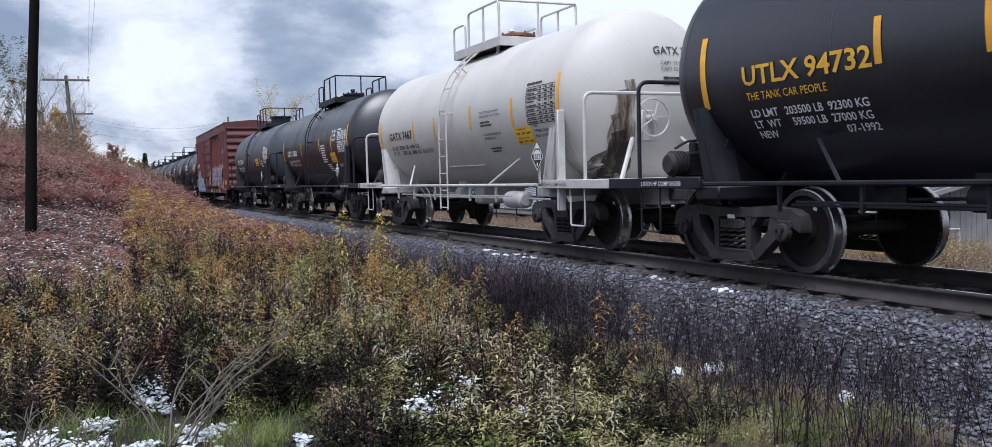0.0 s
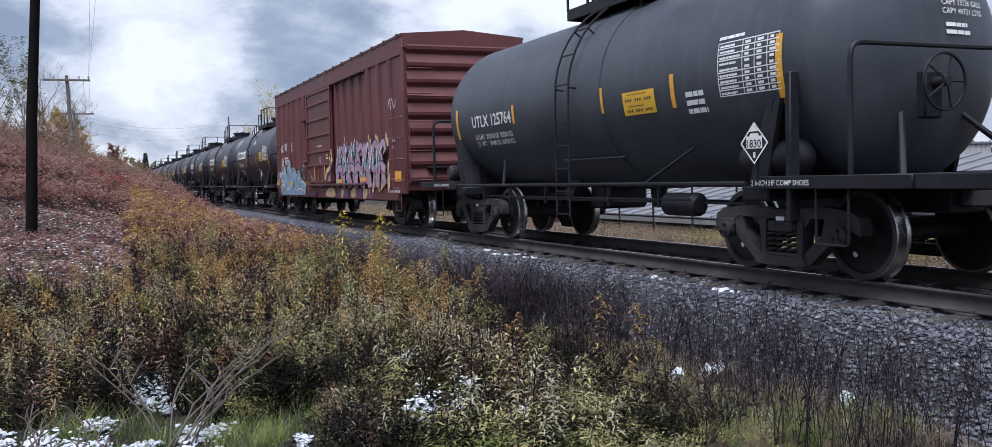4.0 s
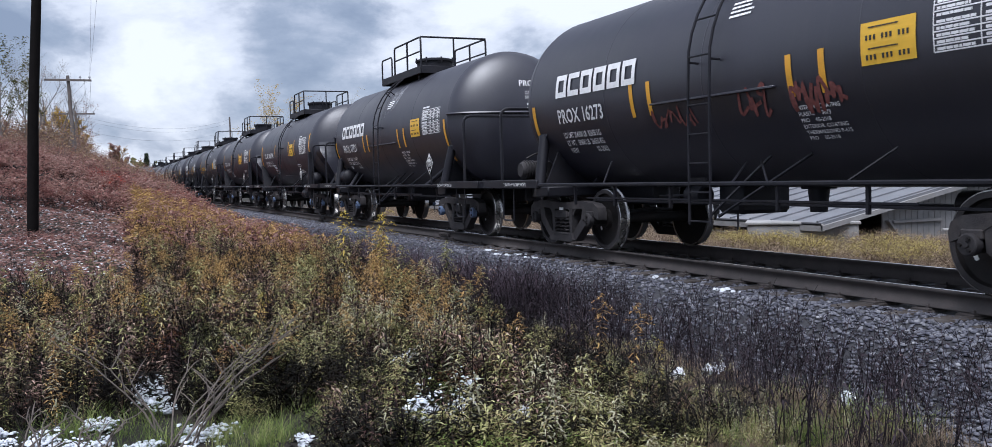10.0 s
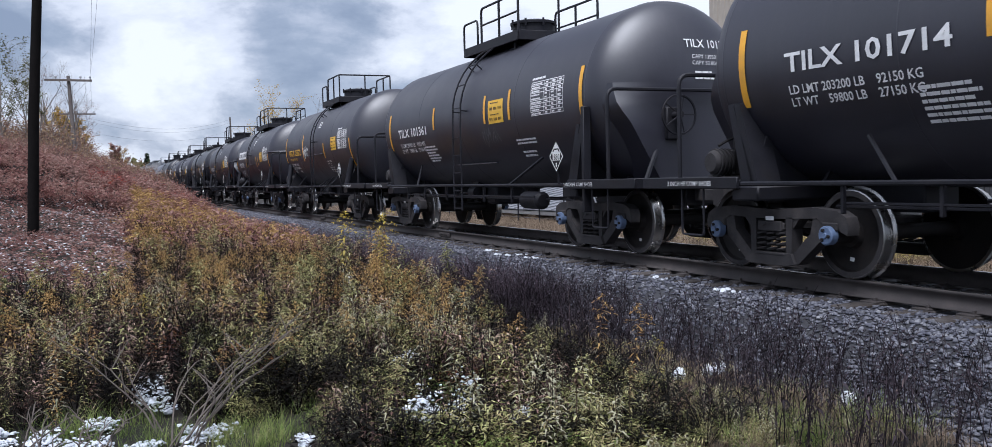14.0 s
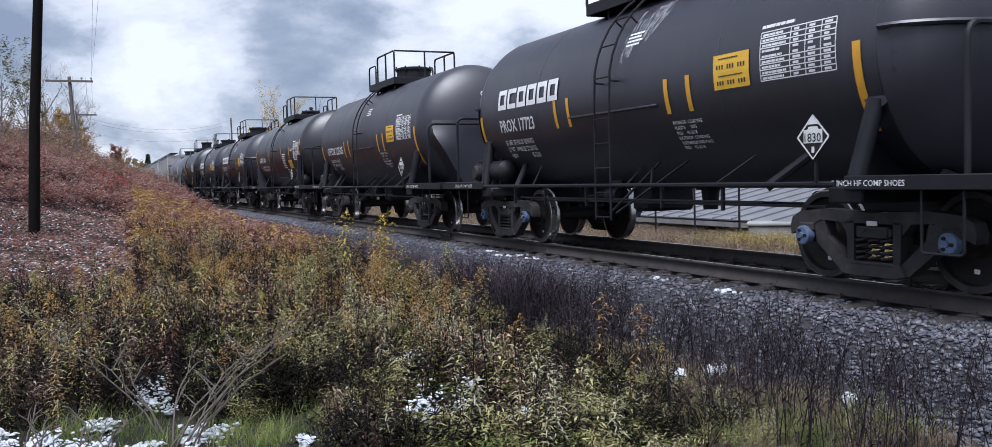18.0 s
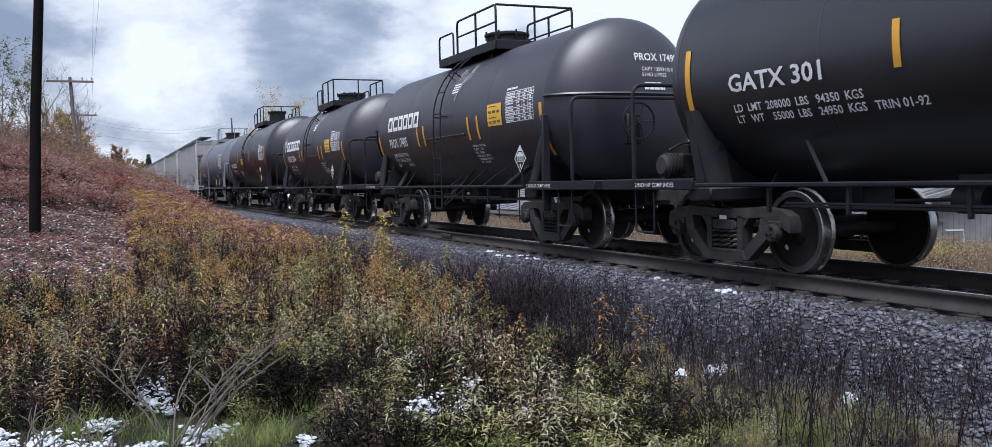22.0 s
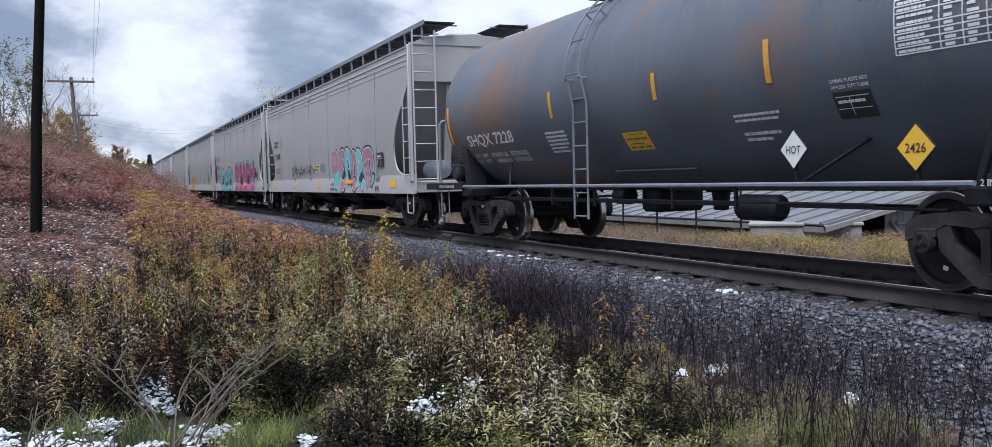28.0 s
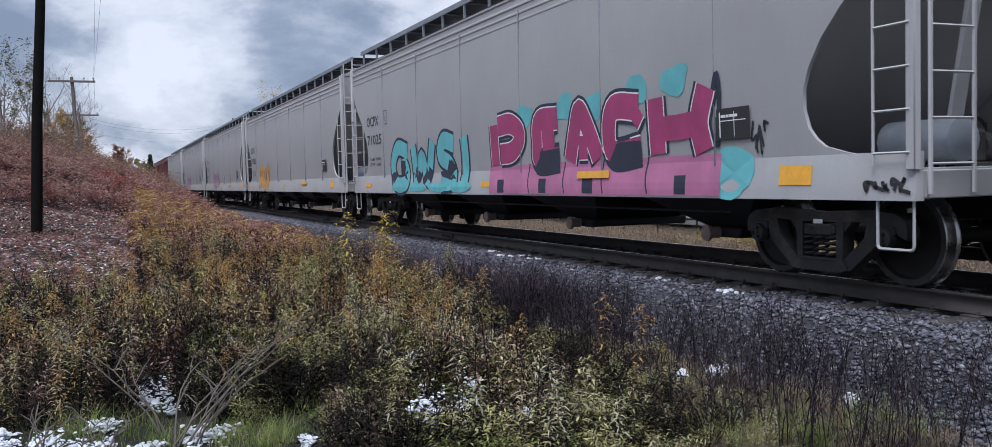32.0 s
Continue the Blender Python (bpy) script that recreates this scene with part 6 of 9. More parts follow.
    # end slopes, end walls and roof
    for sg in (-1, 1):
        s = Shape()
        s.add([(-1.46, sg * 9.0, 3.3), (1.46, sg * 9.0, 3.3), (1.46, sg * 6.4, 1.05), (-1.46, sg * 6.4, 1.05),
               (-1.46, sg * 8.95, 3.22), (1.46, sg * 8.95, 3.22), (1.46, sg * 6.35, 0.97), (-1.46, sg * 6.35, 0.97)], [(0, 1, 2, 3), (7, 6, 5, 4), (0, 3, 7, 4), (1, 5, 6, 2), (0, 4, 5, 1), (3, 2, 6, 7)])
        s.box(-1.5, 1.5, sg * 9.05 - 0.03, sg * 9.05 + 0.03, 3.25, ze + 0.1, 0.01)
        part("slope_sheet", s, pale, car, "sloping end sheet", 0.4)
        s = Shape()
        for x in (-0.55, 0.55):
            s.bar((x, sg * 9.0, 3.2), (x, sg * 8.6, 1.1), 0.16, 0.05)
        s.box(-1.45, 1.45, sg * 9.1 - 0.1, sg * 9.1 + 0.1, 0.86, 1.10, 0.01)
        s.box(-1.3, 1.3, sg * 8.5 - 0.5, sg * 8.5 + 0.5, 1.08, 1.12, 0.006)
        part("end_frame", s, pale, car, "end sill and slope supports")
    s = Shape()
    s.slab([(-1.52, ze + 0.06), (-1.1, ze + 0.24), (0, ze + 0.32), (1.1, ze + 0.24), (1.52, ze + 0.06)], -9.1, 9.1, "y")
    part("roof", s, pale, car, "curved steel roof", 0.5)
    for sx in (-1, 1):
        s = Shape()
        s.box(sx * 0.86 - 0.34, sx * 0.86 + 0.34, -9.3, 9.3, zt + 0.20, zt + 0.23, 0.004)
        part("running_board", s, M["frame"], car, "dark grating roof walkway")
        s = Shape()
        for k in range(16):
            y = -9.1 + k * 18.2 / 15
            s.bar((sx * 1.2, y, zt + 0.24), (sx * 1.2, y, ze + 0.16), 0.05, 0.03)
            s.bar((sx * 1.2, y, zt + 0.19), (sx * 0.4, y, zt + 0.19), 0.04, 0.03)
        s.box(sx * 1.22 - 0.012, sx * 1.22 + 0.012, -9.3, 9.3, zt + 0.16, zt + 0.26, 0.003)
        part("walkway_bracket", s, M["grey_paint"], car, "walkway brackets")
    s = Shape()
    for k in range(8):
        y = -7.7 + k * 2.2
        s.box(-0.4, 0.4, y - 0.9, y + 0.9, ze + 0.30, ze + 0.42, 0.04)
    part("roof_hatch", s, pale, car, "long roof hatch covers")
    # hopper bays with outlet gates
    for y in (-5.55, -2.0, 1.38, 4.85):
        s = Shape()
        top, bot = [(-1.44, y - 1.5), (1.44, y - 1.5), (1.44, y + 1.5), (-1.44, y + 1.5)], [(-0.75, y - 0.35), (0.75, y - 0.35), (0.75, y + 0.35), (-0.75, y + 0.35)]
        s.add([(a, b, 1.0) for a, b in top] + [(a, b, 0.46) for a, b in bot], [(0, 1, 2, 3), (7, 6, 5, 4)] + [(i, (i + 1) % 4, (i + 1) % 4 + 4, i + 4) for i in range(4)])
        part("hopper_bay", s, M["frame"], car, "dark hopper bay", 0)
        s = Shape()
        s.box(-0.85, 0.85, y - 0.4, y + 0.4, 0.34, 0.46, 0.02)
        gate = part("outlet_gate", s, M["frame"], car, "dark outlet gate")
        for sx in (-1, 1):
            s = Shape()
            s.lathe([(sx * 0.86, 0.07), (sx * 1.00, 0.07), (sx * 1.01, 0.10), (sx * 1.05, 0.10), (sx * 1.06, 0.085)], "x", 16, (0, y, 0.40))
            part("pipe_cap", s, M["cap_tan"], gate, "dull tan pipe cap")
    s = Shape()
    s.box(-0.22, 0.22, -9.2, 9.2, 0.62, 0.95, 0.02)
    s.tube([(-1.0, -6, 0.66), (-1.0, 6, 0.66)], 0.02, 5)
    part("centre_sill", s, M["frame"], car)
    s = Shape()
    s.lathe([(-9.0, 0.1), (-8.95, 0.2), (-8.15, 0.2), (-8.1, 0.1)], "y", 16, (-0.75, 0, 1.36))
    part("air_reservoir", s, M["grey_paint"], car, "air reservoir on the end deck")
    part("brake_valve", shared("brake_valve", brake_valve_mesh), None, car, "air brake control valve", at=(-0.3, -8.6, 1.13))
    brake_wheel(car, 0.2, 9.35, 2.5, M["grey_paint"])
    couplers(car, 9.72)
    for sg in (-1, 1):
        truck(car, sg * 7.5)
    X = -1.548
    K = M["letter_black"]
    decal("reporting_mark", Decal().text("OCPX", 0, 0.45, 0.24, 1.02, 0.008).text(number, 0.02, 0.0, 0.24, 1.2, 0.008), on_hopper(0.006, 7.78, 2.02), K, car, "black stencilled car number")
    decal("load_data", Decal().text("LD LMT 202600", 0, 0.13, 0.075, 0.95).text("LT WT   65400", 0.02, 0, 0.075, 0.93), on_hopper(0.006, 7.65, 1.50), K, car, "black stencilled weights")
    d = Decal()
    for u0, u1, v0, v1 in ((0, 0.26, 0, 0.015), (0, 0.26, 0.31, 0.325), (0, 0.015, 0, 0.325), (0.245, 0.26, 0, 0.325)):
        d.put(rect(u0, u1, v0, v1))
    d.text("C", 0.08, 0.06, 0.12, 0.1, 0.006)
    decal("plate_stencil", d, on_hopper(0.006, 6.30, 2.45), K, car, "boxed plate letter")
    d = decal("data_panel", Decal().put(rect(0, 0.56, 0, 0.34)), on_hopper(0.024, -6.46, 1.47), K, car, "black data panel")
    decal("panel_print", Decal().put(rect(0.05, 0.07, 0.03, 0.3)).put(rect(0.05, 0.5, 0.2, 0.21)).put(rect(0.3, 0.31, 0.03, 0.3)).bars(0.08, 0.24, 0.4, 1, 0.03, 0.1, rng), on_hopper(0.027, -6.46, 1.47), M["letter"], d, "white panel lines")
    for y, w, z in ((8.0, 0.45, 1.10), (4.13, 0.40, 1.10), (0.4, 0.4, 1.10), (-3.22, 0.90, 1.21), (-7.46, 0.46, 1.10)):
        decal("reflective_strip", Decal().put(rect(0, w, 0, {0.46: 0.19, 0.90: 0.10}.get(w, 0.10))), on_hopper(0.028 if w == 0.90 else 0.006, y, z - 0.12), M["stripe"], car, "amber reflective strip")
    for key, mt, off, dec, lab in pieces:
        decal("sprayed_piece", dec, on_hopper(0.002 + off * 0.4), M[mt], car, lab)
    return car


def on_hopper(off, y0=0.0, z0=0.0):
    """Lays paint on the bowed side and the sloping sill."""
    def put(u, v):
        z = z0 + v
        x = 1.54 if z < 0.98 else 1.54 - 0.034 * (z - 0.98) / 0.28 if z < 1.26 else 1.5 + 0.035 * math.sin(math.pi * (z - 1.1) / 2.88)
        return (-x - off, y0 - u, z)
    return put


def big_word(word, u, v, w, h, grow=0.0, lean=0.0):
    """Fat sprayed letters."""
    d = Decal()
    n = len(word)
    for i, ch in enumerate(word):
        vf = glyphs(ch, h, w / n * (1.02 + grow), 0.05 + grow * 0.25)
        d.put((vf[0] * np.array([1.0, 1.0 + 0.06 * (i % 2)]), vf[1]), u + i * w / n - grow * w / n / 2, v - grow * 0.1, lean)
    return d


def piece_peach():
    lay = {k: Decal() for k in ("teal", "low", "outline", "edge", "fill", "over", "dark", "tag", "hi")}
    for u, v in ((1.46, 2.08), (2.82, 2.12), (3.64, 2.06), (4.77, 2.16), (5.64, 2.22)):
        lay["teal"].put(blob(u, v, 0.55, 0.36, int(u * 100), 0.2, 14, 0.15))
    lay["teal"].put(blob(6.72, 1.12, 0.6, 0.56, 260, 0.1))
    lay["low"].put(rect(0.0, 6.50, 0.86, 1.33, 10, 6))
    for u0, u1 in ((0.35, 0.62), (1.95, 2.2), (3.35, 3.65), (5.62, 5.85)):
        lay["dark"].put(rect(u0, u1, 0.88, 1.10, 1, 3))
    for u in (1.62, 2.82, 3.95, 5.05):
        lay["dark"].put(stroke(smooth_line([(u, 1.34), (u - 0.06, 1.1), (u - 0.02, 0.88)], 4), 0.03))
    letters = (([(0.28, 1.34), (0.26, 1.7), (0.25, 2.02)], [(0.42, 1.99), (0.95, 2.0), (1.32, 1.80), (1.0, 1.56), (0.50, 1.52)]),
               ([(2.62, 1.98), (2.0, 1.97), (1.92, 1.66), (1.97, 1.38), (2.66, 1.40)], [(2.10, 1.68), (2.50, 1.70)]),
               ([(2.98, 1.34), (3.14, 1.74), (3.30, 2.03), (3.56, 1.74), (3.80, 1.34)], [(3.25, 1.52), (3.50, 1.52)]),
               ([(4.86, 1.96), (4.25, 2.0), (4.10, 1.68), (4.24, 1.40), (4.90, 1.44)], [(4.70, 1.80), (4.86, 1.96)]),
               ([(5.24, 2.04), (5.27, 1.36)], [(6.26, 2.08), (6.12, 1.70), (6.20, 1.36)]))
    for a, b in letters:
        for pts, key in ((a, "fill"), (b, "over")):
            line = smooth_line(pts, 6)
            lay["outline"].put(stroke(line, 0.46))
            lay["edge"].put(stroke(line, 0.37))
            lay[key].put(stroke(line, 0.33))
    lay["over"].put(stroke([(5.36, 1.66), (5.7, 1.66), (6.05, 1.68)], 0.30))
    lay["outline"].put(stroke(smooth_line([(6.38, 2.0), (6.46, 2.2), (6.5, 1.9), (6.44, 1.4)], 5), 0.08))
    k, t2 = Decal(), Decal()
    for i, pts in enumerate(([(-4.6, 1.75), (-5.3, 1.85), (-5.7, 1.45), (-5.4, 1.05), (-4.7, 1.10), (-4.75, 1.42), (-5.1, 1.42)], [(-4.2, 1.85), (-4.0, 1.15), (-3.65, 1.6), (-3.3, 1.15), (-2.95, 1.9)],
                             [(-1.75, 1.80), (-2.3, 1.88), (-2.5, 1.6), (-1.95, 1.4), (-1.8, 1.12), (-2.5, 1.06)], [(-1.2, 1.9), (-1.15, 1.45), (-1.22, 1.05)])):
        c = smooth_line(pts, 6)
        k.put(stroke(c, 0.46))
        t2.put(stroke(c, 0.34))
        t2.put(blob(-5.2 + i * 1.25, 0.98, 1.1, 0.2, 300 + i, 0, 12, 0.1))
    for pts in scrawl(7.04, 1.27, 0.26, 0.38, 5, 4):
        lay["tag"].put(stroke(smooth_line(pts, 4), 0.03))
    for pts in scrawl(8.62, 0.88, 0.5, 0.16, 6, 5):
        lay["tag"].put(stroke(smooth_line(pts, 4), 0.035))
    lay["tag"].put(rect(6.42, 6.96, 1.49, 1.73, 1, 3))
    return [("a", "teal", 0.006, lay["teal"], "turquoise sprayed shapes"), ("b", "ink_spray", 0.008, k, "black outlines"), ("c", "teal", 0.012, t2, "turquoise sprayed letters"), ("d", "rose_bright", 0.014, lay["low"], "pink sprayed base"), ("e", "ink_spray", 0.017, lay["dark"], "black sprayed bars"),
            ("f", "ink_spray", 0.020, lay["outline"], "black letter outlines"), ("g", "letter", 0.023, lay["edge"], "thin white letter edges"), ("h", "magenta", 0.026, lay["fill"], "magenta sprayed letters"), ("i", "magenta", 0.029, lay["over"], "magenta sprayed letter strokes"), ("j", "letter_black", 0.014, lay["tag"], "small black scrawls")]


# centre lines of the fat letters of the sprayed word, each with its breadth
FAT = {
    "s": ([(3.22, 1.72), (3.08, 1.88), (2.86, 1.86), (2.75, 1.66), (2.88, 1.46), (3.10, 1.28), (3.10, 1.10), (2.92, 1.03), (2.74, 1.12)], 0.26, 0),
    "p": ([(3.40, 1.00), (3.37, 1.45), (3.36, 1.84), (3.62, 1.87), (3.82, 1.66), (3.76, 1.44), (3.52, 1.36)], 0.27, 1),
    "o": ([(4.42, 1.40), (4.40, 1.66), (4.22, 1.82), (4.04, 1.64), (4.01, 1.28), (4.18, 1.05), (4.38, 1.18), (4.42, 1.40)], 0.26, 0),
    "r": ([(4.62, 1.00), (4.58, 1.45), (4.56, 1.80), (4.80, 1.80), (4.92, 1.60), (4.74, 1.36), (4.92, 1.18), (5.18, 1.01)], 0.26, 1),
    "t": ([(5.12, 1.66), (5.30, 1.80), (5.70, 1.83), (5.94, 1.74), (5.94, 1.50)], 0.27, 0),
    "t_stem": ([(5.52, 1.69), (5.56, 1.40), (5.64, 1.00)], 0.27, 0),
}


def piece_sport():
    lay = {k: Decal() for k in ("bulb", "teal_low", "outline", "edge", "rose", "teal", "spot", "tag", "halo")}
    lay["bulb"].put(blob(2.02, 1.68, 0.80, 0.60, 301, 0.1, 20, 0.06))
    lay["teal_low"].put(blob(2.20, 1.16, 0.62, 0.56, 302, 0.15, 20, 0.12))
    lay["teal"].put(blob(5.98, 1.17, 0.22, 0.30, 304, 0.3, 16, 0.08))
    lay["halo"].put(rect(1.3, 6.35, 1.27, 2.02, 6, 6))
    lay["outline"].put(blob(5.98, 1.17, 0.32, 0.40, 304, 0.3, 16, 0.08))
    rr = random.Random(8)
    for pts, w, k in FAT.values():
        line = smooth_line(pts, 7)
        lay["outline"].put(stroke(line, w + 0.15))
        lay["edge"].put(stroke(line, w + 0.05))
        lay["teal" if k else "rose"].put(stroke(line, w))
        if k:
            for q in line[3::7]:
                lay["spot"].put(blob(q[0] + rr.uniform(-0.06, 0.06), q[1] + rr.uniform(-0.05, 0.05), rr.uniform(0.08, 0.15), rr.uniform(0.08, 0.13), rr.randrange(999), 0, 12, 0.05))
    for pts in scrawl(-4.4, 1.32, 3.9, 0.42, 15, 16):
        lay["tag"].put(stroke(smooth_line(pts, 4), 0.035))
    lay["tag"].text("HUNT", 6.23, 1.12, 0.13, 0.40, 0.014).text("HOPHA", 6.20, 0.89, 0.14, 0.38, 0.014)
    lay["tag"].text("AGNES", 1.46, 1.04, 0.085, 0.42, 0.012).text("DEVER APL", 1.48, 0.90, 0.085, 0.78, 0.012).text("17", 2.22, 1.98, 0.09, 0.16, 0.012)
    for k in range(5):
        lay["edge"].put(stroke(smooth_line([(1.78 + k * 0.1, 1.60), (1.83 + k * 0.1, 1.78), (1.92 + k * 0.07, 1.90)], 4), 0.012))
    note = Decal().put(rect(-0.84, 0.05, 1.47, 1.68))
    bars = Decal()
    for k in range(10):
        bars.put(rect(-0.70 + k * 0.065, -0.665 + k * 0.065, 1.50, 1.56))
    bars.put(rect(-0.75, -0.05, 1.62, 1.64)).put(rect(-0.7, -0.1, 1.585, 1.6))
    patch = Decal().put(blob(0.46, 1.57, 0.76, 0.26, 77, 0, 16, 0.06))
    return [("a", "hopper_clean", 0.004, lay["halo"], "cleaner painted-over patch"), ("b", "rose", 0.007, lay["bulb"], "dusty rose sprayed bulb"), ("c", "teal", 0.009, lay["teal_low"], "turquoise sprayed fill"), ("d", "ink_spray", 0.012, lay["outline"], "black letter outlines"),
            ("e", "letter", 0.015, lay["edge"], "thin white letter edges"), ("f", "rose", 0.018, lay["rose"], "dusty rose sprayed letters"), ("g", "sky_teal", 0.020, lay["teal"], "turquoise sprayed letters"), ("h", "teal", 0.022, lay["spot"], "darker turquoise spots"),
            ("i", "letter_black", 0.012, lay["tag"], "black sprayed scrawl"), ("j", "note_yellow", 0.008, note, "pale yellow contact notice"), ("k", "letter_black", 0.010, bars, "black notice bars"), ("l", "boards", 0.008, patch, "torn grey notice")]


def piece_small(key, u, w, seed):
    d, k = Decal(), Decal()
    for i in range(int(w / 0.5)):
        d.put(blob(u + i * 0.5, 1.4 + 0.1 * math.sin(i * 1.9), 0.6, 0.9, seed + i, 0.2))
        k.put(stroke(smooth_line([(u + i * 0.5 - 0.2, 1.0), (u + i * 0.5, 1.7), (u + i * 0.5 + 0.2, 1.2)], 4), 0.04))
    return [("a", key, 0.010, d, "sprayed shapes"), ("b", "letter_black", 0.014, k, "black sprayed outlines")]
# ---- the train: each car's centre along the track at 16 s ----
TRAIN = []
for at, spec in CARS:
    TRAIN.append((at, tank_car(spec)))
TRAIN.append((-65.63, boxcar("oxide red ribbed boxcar with sprayed graffiti along its side")))
PITCH = 19.45
TRAIN.append((124.6, hopper("pale grey covered hopper with a rose and turquoise sprayed word", "71048", piece_sport())))
TRAIN.append((124.6 + PITCH, hopper("pale grey covered hopper with a magenta sprayed word", "71025", piece_peach())))
TRAIN.append((124.6 + 2 * PITCH, hopper("pale grey covered hopper with orange sprayed patches", "71033", piece_small("orange_spray", -5.5, 2.5, 400))))
TRAIN.append((124.6 + 3 * PITCH, hopper("pale grey covered hopper with dark sprayed patches", "71052", piece_small("pink", -4.0, 3.0, 420))))
last = TRAIN[-1][1]
for k in (4, 5):
    c = copy_thing(last, Matrix.Identity(4))
    WHEELS += [(o, o.location.y) for o in c.children_recursive if o.name.startswith("wheelset")]
    TRAIN.append((124.6 + k * PITCH, c))
c = boxcar("plain dark brown boxcar at the far end of the train", False)
TRAIN.append((124.6 + 5 * PITCH + 18.3, c))
c2 = copy_thing(c, Matrix.Identity(4))
WHEELS += [(o, o.location.y) for o in c2.children_recursive if o.name.startswith("wheelset")]
TRAIN.append((124.6 + 5 * PITCH + 35.4, c2))


def travel(t):
    """How far the train stands from its place at 16 s."""
    return -(7.889 * (t - 16) + 0.0229 * (t - 16) ** 2 / 2)


def motions():
    for at, ob in TRAIN:
        walk(ob, [(t, on_track(at + travel(t))) for t in np.linspace(0, 32, 33)])
    times = [k / 15 for k in range(481)]
    for ob, dy in WHEELS:
        walk(ob, [(t, Matrix.LocRotScale((0, dy, 0.457), Euler((-travel(t) / 0.457, 0, 0)), None)) for t in times])
# ---- ground ----
def smooth(a, b, t):
    k = np.clip((t - a) / (b - a), 0, 1)
    return k * k * (3 - 2 * k)


def lumps(x, y):
    return (0.05 * np.sin(x * 1.7 + 0.6 * np.sin(y * 0.9)) * np.cos(y * 1.3 + 0.4) + 0.03 * np.sin(x * 4.1 + y * 2.7) + 0.02 * np.cos(y * 5.3 - x * 3.1))


def ground_z(x, y):
    x, y = np.asarray(x, float), np.asarray(y, float)
    w = x - track_x(y)
    # lineside: a weedy flat that rises into a bank
    base = -0.60 + 0.55 * smooth(22, 60, y)
    m = np.interp(y, [12, 24, 40, 60, 80, 130], [0.0, 0.15, 0.42, 0.46, 0.62, 0.62])
    wt = np.interp(y, [0, 30, 60], [4.6, 4.0, 2.5])
    top = np.interp(y, [12, 24, 36, 60, 120, 300], [0.1, 0.9, 3.9, 3.6, 3.6, 2.0])
    rise = m * np.maximum(0, -w - wt)
    rise = top * (1 - np.exp(-rise / np.maximum(top, 0.05)))
    left = base + np.minimum(rise * 1.25, top) + lumps(x, y) * smooth(-2.6, -3.6, w)
    right = -0.72 - 0.35 * smooth(9, 13, w) + lumps(x, y) * 0.8 + 2.5 * smooth(60, 400, w)
    bed = -0.80
    z = np.where(w < 0, left, right)
    k = smooth(2.4, 3.1, np.abs(w))
    return bed + (z - bed) * k


def grid_mesh(name, xs, ys, zf, material):
    X, Y = np.meshgrid(xs, ys)
    Z = zf(X, Y)
    v = np.stack([X, Y, Z], -1).reshape(-1, 3)
    nx, ny = len(xs), len(ys)
    i = np.arange(ny - 1)[:, None] * nx + np.arange(nx - 1)[None, :]
    f = np.stack([i, i + 1, i + nx + 1, i + nx], -1).reshape(-1, 4)
    return raw_mesh(name, v, f, [material], smooth_=True)


def raw_mesh(name, v, f, mats, mi=None, smooth_=False):
    me = bpy.data.meshes.new(name)
    v, f = np.asarray(v, np.float32), np.asarray(f, np.int32)
    k = f.shape[1]
    me.vertices.add(len(v))
    me.vertices.foreach_set("co", v.ravel())
    me.loops.add(f.size)
    me.loops.foreach_set("vertex_index", f.ravel())
    me.polygons.add(len(f))
    me.polygons.foreach_set("loop_start", np.arange(0, f.size, k, dtype=np.int32))
    for m in mats:
        me.materials.append(m)
    if mi is not None:
        me.polygons.foreach_set("material_index", np.asarray(mi, np.int32))
    me.update(calc_edges=True)
    if smooth_:
        me.shade_smooth()
    return me


def soil():
    m, nt, bs, N, L = tree_of("autumn_soil_and_litter")
    vec = N("ShaderNodeTexCoord").outputs["Object"]
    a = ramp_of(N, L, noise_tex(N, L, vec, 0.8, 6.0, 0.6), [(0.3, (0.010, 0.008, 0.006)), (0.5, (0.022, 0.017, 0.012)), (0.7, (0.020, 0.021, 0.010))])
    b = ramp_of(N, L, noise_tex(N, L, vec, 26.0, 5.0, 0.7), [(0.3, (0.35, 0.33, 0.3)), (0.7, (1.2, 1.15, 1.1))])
    mul = N("ShaderNodeMix")
    mul.data_type, mul.blend_type = "RGBA", "MULTIPLY"
    mul.inputs[0].default_value = 1.0
    L(a, mul.inputs["A"])
    L(b, mul.inputs["B"])
    L(mul.outputs["Result"], bs.inputs["Base Color"])
    bs.inputs["Roughness"].default_value = 0.95
    bp = N("ShaderNodeBump")
    bp.inputs["Strength"].default_value, bp.inputs["Distance"].default_value = 0.6, 0.05
    L(noise_tex(N, L, vec, 18.0, 6.0, 0.7), bp.inputs["Height"])
    L(bp.outputs[0], bs.inputs["Normal"])
    return m


M["soil"] = soil()
far = [30, 45, 70, 110, 180, 300, 520, 900, 1600, 2600]
gx = np.array([-v for v in far[::-1]] + list(np.arange(-20, 22.01, 0.4)) + [26, 34, 46, 62, 90, 140, 230, 400, 700, 1300, 2600])
gy = np.array([-2600, -1200, -500, -200, -90, -40, -20, -10] + list(np.arange(-6, 40, 0.5)) + list(np.arange(40, 130, 1.5)) + [135, 145, 160, 180, 210, 260, 330, 450, 700, 1200, 2600])
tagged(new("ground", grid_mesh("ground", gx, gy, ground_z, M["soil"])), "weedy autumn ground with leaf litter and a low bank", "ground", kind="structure")

